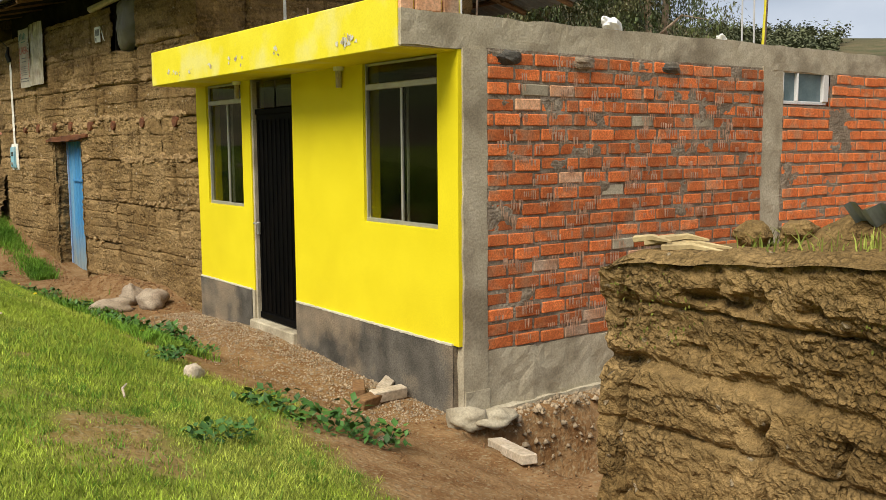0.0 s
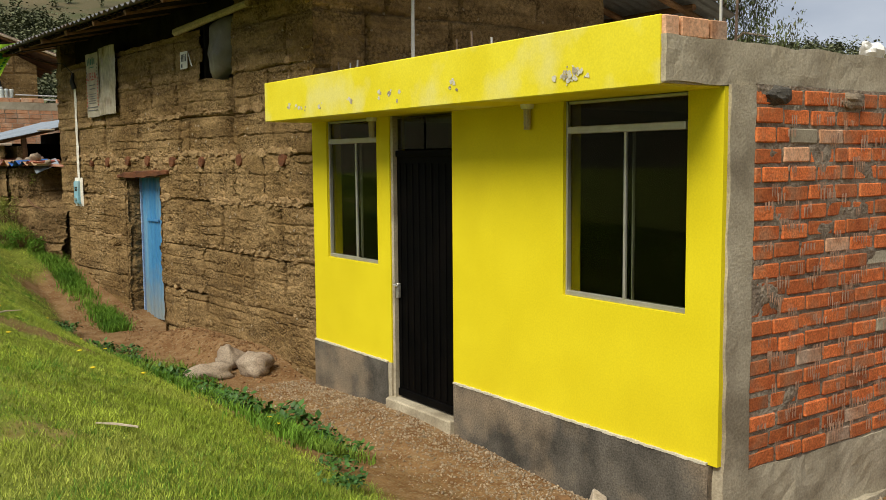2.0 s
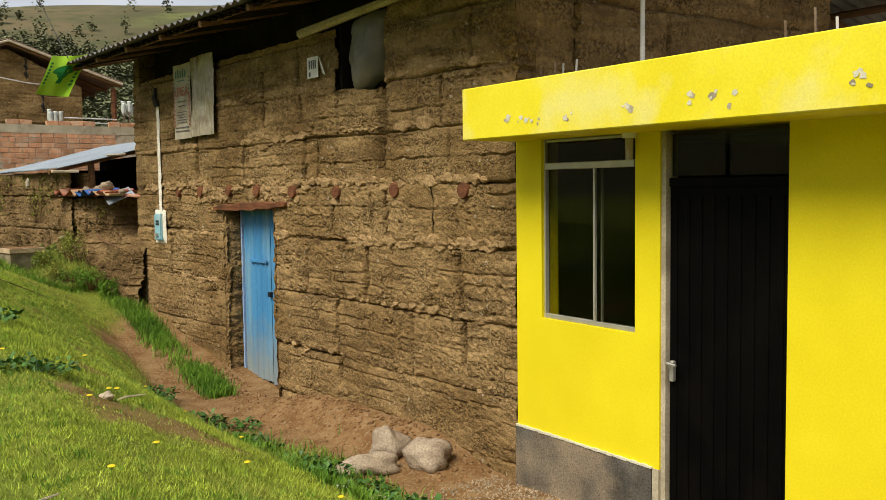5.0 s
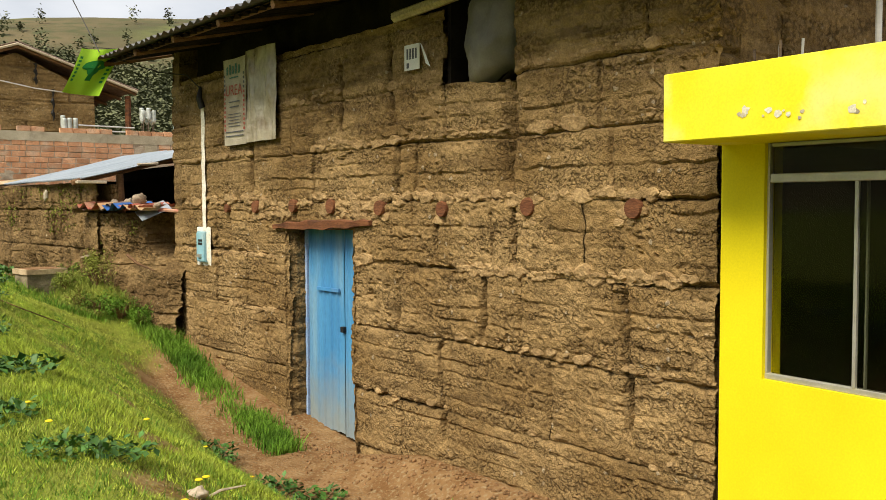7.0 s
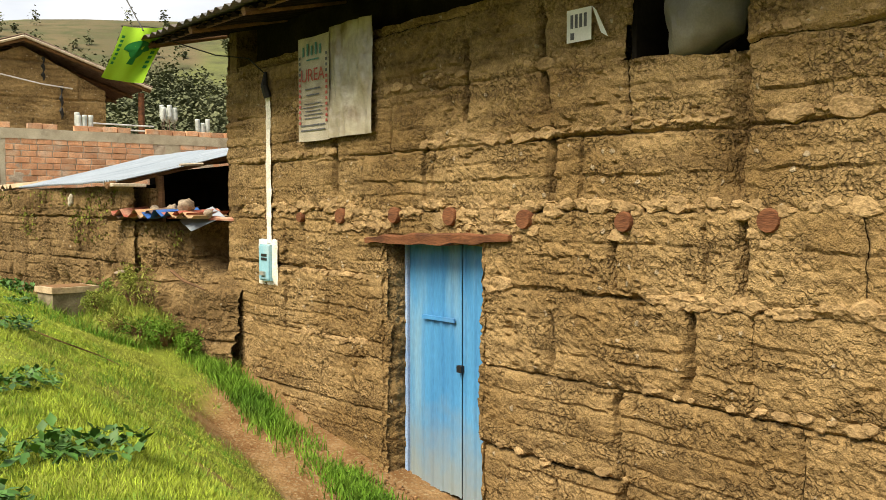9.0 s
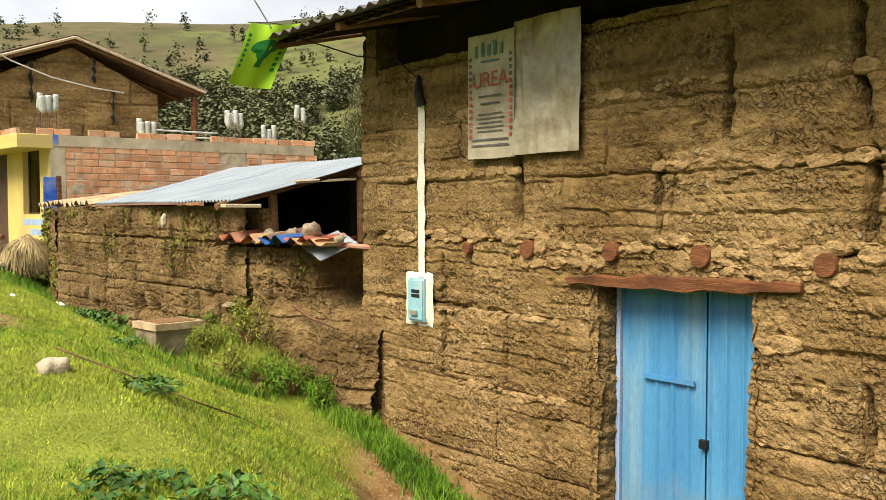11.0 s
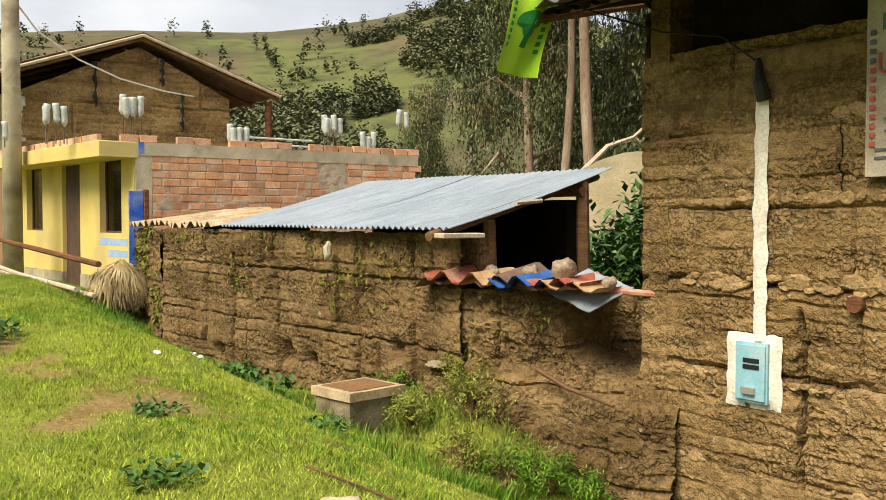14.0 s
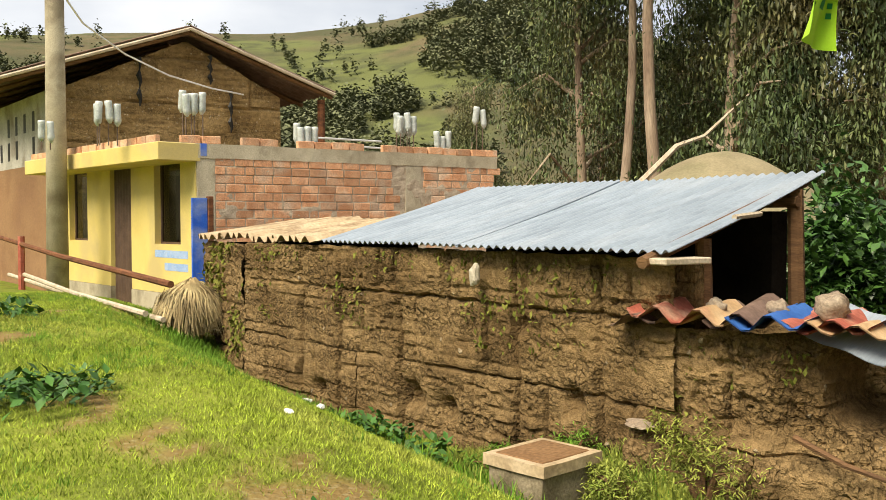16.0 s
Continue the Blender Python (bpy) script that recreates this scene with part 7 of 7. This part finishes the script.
def scatter(n, xf, y0, y1, s0, s1, material, label, name="gravel"):
    tet = np.array([(1, 0, -0.4), (-0.5, 0.87, -0.4), (-0.5, -0.87, -0.4), (0.1, 0.1, 0.7), (0.5, 0.6, 0.3), (-0.6, 0.2, 0.35)])
    tf = np.array([(0, 2, 1), (0, 4, 3), (0, 1, 4), (1, 5, 4), (4, 5, 3), (1, 2, 5), (2, 3, 5), (2, 0, 3)])
    y = rng.uniform(y0, y1, n)
    x = xf(y, n)
    s = rng.uniform(s0, s1, n) * rng.uniform(0.5, 1, n)
    a = rng.uniform(0, 2 * np.pi, n)
    v = tet[None] * s[:, None, None] * rng.uniform(0.6, 1.3, (n, 6, 3))
    X_ = v[..., 0] * np.cos(a)[:, None] - v[..., 1] * np.sin(a)[:, None] + x[:, None]
    Y_ = v[..., 0] * np.sin(a)[:, None] + v[..., 1] * np.cos(a)[:, None] + y[:, None]
    Z_ = v[..., 2] + (ground_z(x, y) + s * 0.2)[:, None]
    f = (np.arange(n)[:, None, None] * 6 + tf[None]).reshape(-1, 3)
    single(name, mesh_np(name, np.stack([X_, Y_, Z_], -1).reshape(-1, 3), f, material), None, label, name, kind="stuff")


scatter(6500, lambda y, n: 3.62 - np.abs(rng.normal(0, 0.38, n)) - 0.02, 4.6, 9.3, 0.004, 0.019, GRAVEL, "pale loose gravel along the yellow wall")
scatter(3500, lambda y, n: 3.5 - np.abs(rng.normal(0, 0.6, n)), 2.8, 9.6, 0.004, 0.014, SOIL, "crumbs of brown soil", "soil_crumbs")
scatter(500, lambda y, n: 3.85 + rng.uniform(0, 1.3, n), 4.1, 4.5, 0.01, 0.04, GRAVEL, "cement rubble at the footing", "rubble")
scatter(1000, lambda y, n: 3.62 - 0.0756 * (y - 9.15) - np.abs(rng.normal(0, 0.25, n)), 9.3, 14.0, 0.006, 0.03, SOIL, "crumbs fallen from the earth wall", "soil_crumbs")


# ---- trees ----
def eucalyptus(seed, height, crown0, spread, nleaf, size):
    """One tree as an unplaced thing: trunk, limbs, hanging crown."""
    r = random.Random(seed)
    st = thing("eucalyptus_tree", "tall eucalyptus with pale trunk and hanging grey-green leaves", "tree", pose(0, 0, -500), "eucalyptus trees behind the houses")
    lean = r.uniform(-0.04, 0.04)
    pts = [(lean * z + 0.12 * math.sin(z * 0.5 + seed), 0.1 * math.cos(z * 0.4 + seed), z) for z in np.linspace(0, height, 10)]
    part("trunk", Geo().tube(pts, [0.17 - 0.13 * i / 9 for i in range(10)], 10), BARK, st, smooth=True)
    cl = []
    for i in range(20):
        z = height * (crown0 + (1 - crown0) * (i + r.random()) / 20)
        a = r.uniform(0, 2 * math.pi)
        k = spread * (1.1 - 0.6 * (z / height - crown0) / (1 - crown0)) * r.uniform(0.45, 1.1)
        b0 = Vector((lean * z, 0, z))
        b1 = b0 + Vector((math.cos(a) * k * 0.55, math.sin(a) * k * 0.55, k * r.uniform(0.2, 0.6)))
        b2 = b0 + Vector((math.cos(a) * k, math.sin(a) * k, k * r.uniform(0.0, 0.6)))
        part("limb", Geo().tube([b0, b1, b2], [0.08, 0.045, 0.015], 6), BARK, st)
        for c in (b1, b2, (b1 + b2) / 2):
            for q in range(3):
                cl.append(c + Vector((r.gauss(0, 0.35), r.gauss(0, 0.35), r.gauss(-0.1, 0.35))))
    cl = np.array([tuple(c) for c in cl])
    k = rng.integers(0, len(cl), nleaf)
    hang = rng.exponential(0.55, nleaf)
    strand = rng.normal(0, 0.34, (len(cl), 14, 3))[k, rng.integers(0, 14, nleaf)]
    p = cl[k] + strand + rng.normal(0, 0.12, (nleaf, 3)) - np.stack([hang * 0, hang * 0, hang], -1)
    part("crown", leaves("crown", p, size, EUCALYPT, 1.0, 0.3), None, st, kind="stuff")
    return st


models = [eucalyptus(3, 15, 0.14, 2.8, 26000, 0.19), eucalyptus(8, 18, 0.48, 2.4, 14000, 0.19), eucalyptus(12, 12, 0.06, 2.9, 26000, 0.19)]
sites = [(17.0, 40.8, 3), (17.8, 36.1, 0), (16.15, 32.4, 1), (16.2, 31.2, 1), (17.6, 29.9, 2), (19.6, 29.3, 0), (19.4, 26.9, 2), (21.3, 32.5, 0), (24.5, 36.0, 2), (23.0, 29.6, 2), (27.5, 36, 0), (21.6, 39, 0), (29.5, 33.5, 2), (31.5, 39, 1), (33, 30, 0),
         (22.0, 25.5, 0), (25.5, 27.5, 2), (28, 24.5, 0), (31.0, 26, 1), (42, 20, 2), (46, 17, 0), (50, 21, 2), (40, 14.5, 2), (56, 18, 2)]
tr = random.Random(4)
for i, (x, y, k) in enumerate(sites):
    s = tr.uniform(0.9, 1.12) * (0.55 if x > 38 or k == 3 else 1)
    m_ = pose(x, y, gz(x, y) - 0.2, 0, 0, tr.uniform(0, 360)) @ Matrix.Diagonal((s, s, s, 1))
    copy_thing(models[k % 3 if k < 3 else 2], m_)
for md in models:
    for o_ in (*md.children_recursive, md):
        bpy.data.objects.remove(o_)
single("bare_branch", Geo().tube([(0, 0, 0), (0.9, 0, 0.9), (1.6, 0.1, 1.15), (2.7, 0, 2.2)], [0.09, 0.07, 0.05, 0.02], 6).tube([(1.6, 0.1, 1.15), (2.1, 0.1, 0.7), (2.4, 0, 0.4)], [0.04, 0.03, 0.015], 5), WOOD_PALE, "bare pale broken branch among the trees", "branch", pose(14.6, 30.2, gz(14.6, 30.2) + 2.2, 0, 0, -30))

# ---- woods on the hills ----
fr = np.random.default_rng(21)
cen = []
while len(cen) < 3400:
    az, r_ = math.radians(fr.uniform(2, 62)), fr.uniform(100, 222)
    x, y = r_ * math.sin(az), 10 + r_ * math.cos(az)
    d = fbm(np.array(x / 34), np.array(y / 34), 270)
    if (d > 0.03 and r_ < 165 + 300 * d) or fr.random() < 0.03:
        cen.append((x, y))
cen = np.array(cen)
cz = ground_z(cen[:, 0], cen[:, 1])
P = []
for (x, y), z in zip(cen, cz):
    hgt = fr.uniform(1.6, 4.2)
    q = fr.normal(0, 1, (70, 3)) * np.array([0.17 * hgt, 0.17 * hgt, 0.3 * hgt]) * fr.uniform(0.6, 1, (70, 1))
    P.append(q + np.array([x, y, z + hgt * 0.55]))
single("hill_woods", leaves("hill_woods", np.concatenate(P), 0.55, FAR_LEAF, 0.3, 0.9), None, "scattered dark woods on the green hillside", "woods", kind="stuff")

# ---- litter ----
for i, (x, y, s) in enumerate(((1.35, 19.75, 0.05), (1.35, 19.5, 0.045), (0.75, 18.6, 0.04), (2.35, 9.35, 0.05))):
    single("plastic_litter", rock(s, s * 0.6, s * 0.35, 500 + i, 8), WHITE, "crumpled white plastic scrap in the grass", "litter", pose(x, y, gz(x, y) + s * 0.3, 10, 0, 50 * i), "litter in the grass")
tp = [(0.55, 15.75), (0.85, 15.35), (1.25, 15.2), (1.6, 15.35), (1.75, 15.3)]
single("twig", Geo().tube([(x, y, gz(x, y) + 0.025) for x, y in tp], [0.007, 0.006, 0.006, 0.005, 0.003], 5), WOOD, "long thin dark twig lying in the grass", "twig")
for i, (x, y, a_) in enumerate(((1.1, 9.7, 20), (1.3, 4.3, 70), (1.0, 6.2, 130), (0.2, 7.6, 45))):
    single("dry_stick", Geo().tube([(-0.12, 0, 0), (0, 0.015, 0.012), (0.13, 0, 0.004)], [0.006, 0.007, 0.004], 5), WOOD_PALE, "short dry stick lying in the grass", "stick", pose(x, y, gz(x, y) + 0.03, 0, 0, a_), "sticks in the grass")
DANDELION = mat("yellow_petals", (0.65, 0.48, 0.01), (0.75, 0.58, 0.02), 40, 0.7, 0.1, 60, grain=0.1)
for i in range(16):
    x, y = tr.uniform(0.4, 2.5), tr.uniform(6.5, 12.5)
    st = thing("dandelion", "small yellow flower in the grass", "flower", pose(x, y, gz(x, y)), "yellow flowers in the grass")
    part("stem", Geo().tube([(0, 0, 0), (0.005, 0, 0.05)], 0.002, 4), GRASS_DARK, st)
    part("petals", Geo().tube([(0.005, 0, 0.045), (0.005, 0, 0.052), (0.005, 0, 0.056)], [0.006, 0.018, 0.012], 9), DANDELION, st)
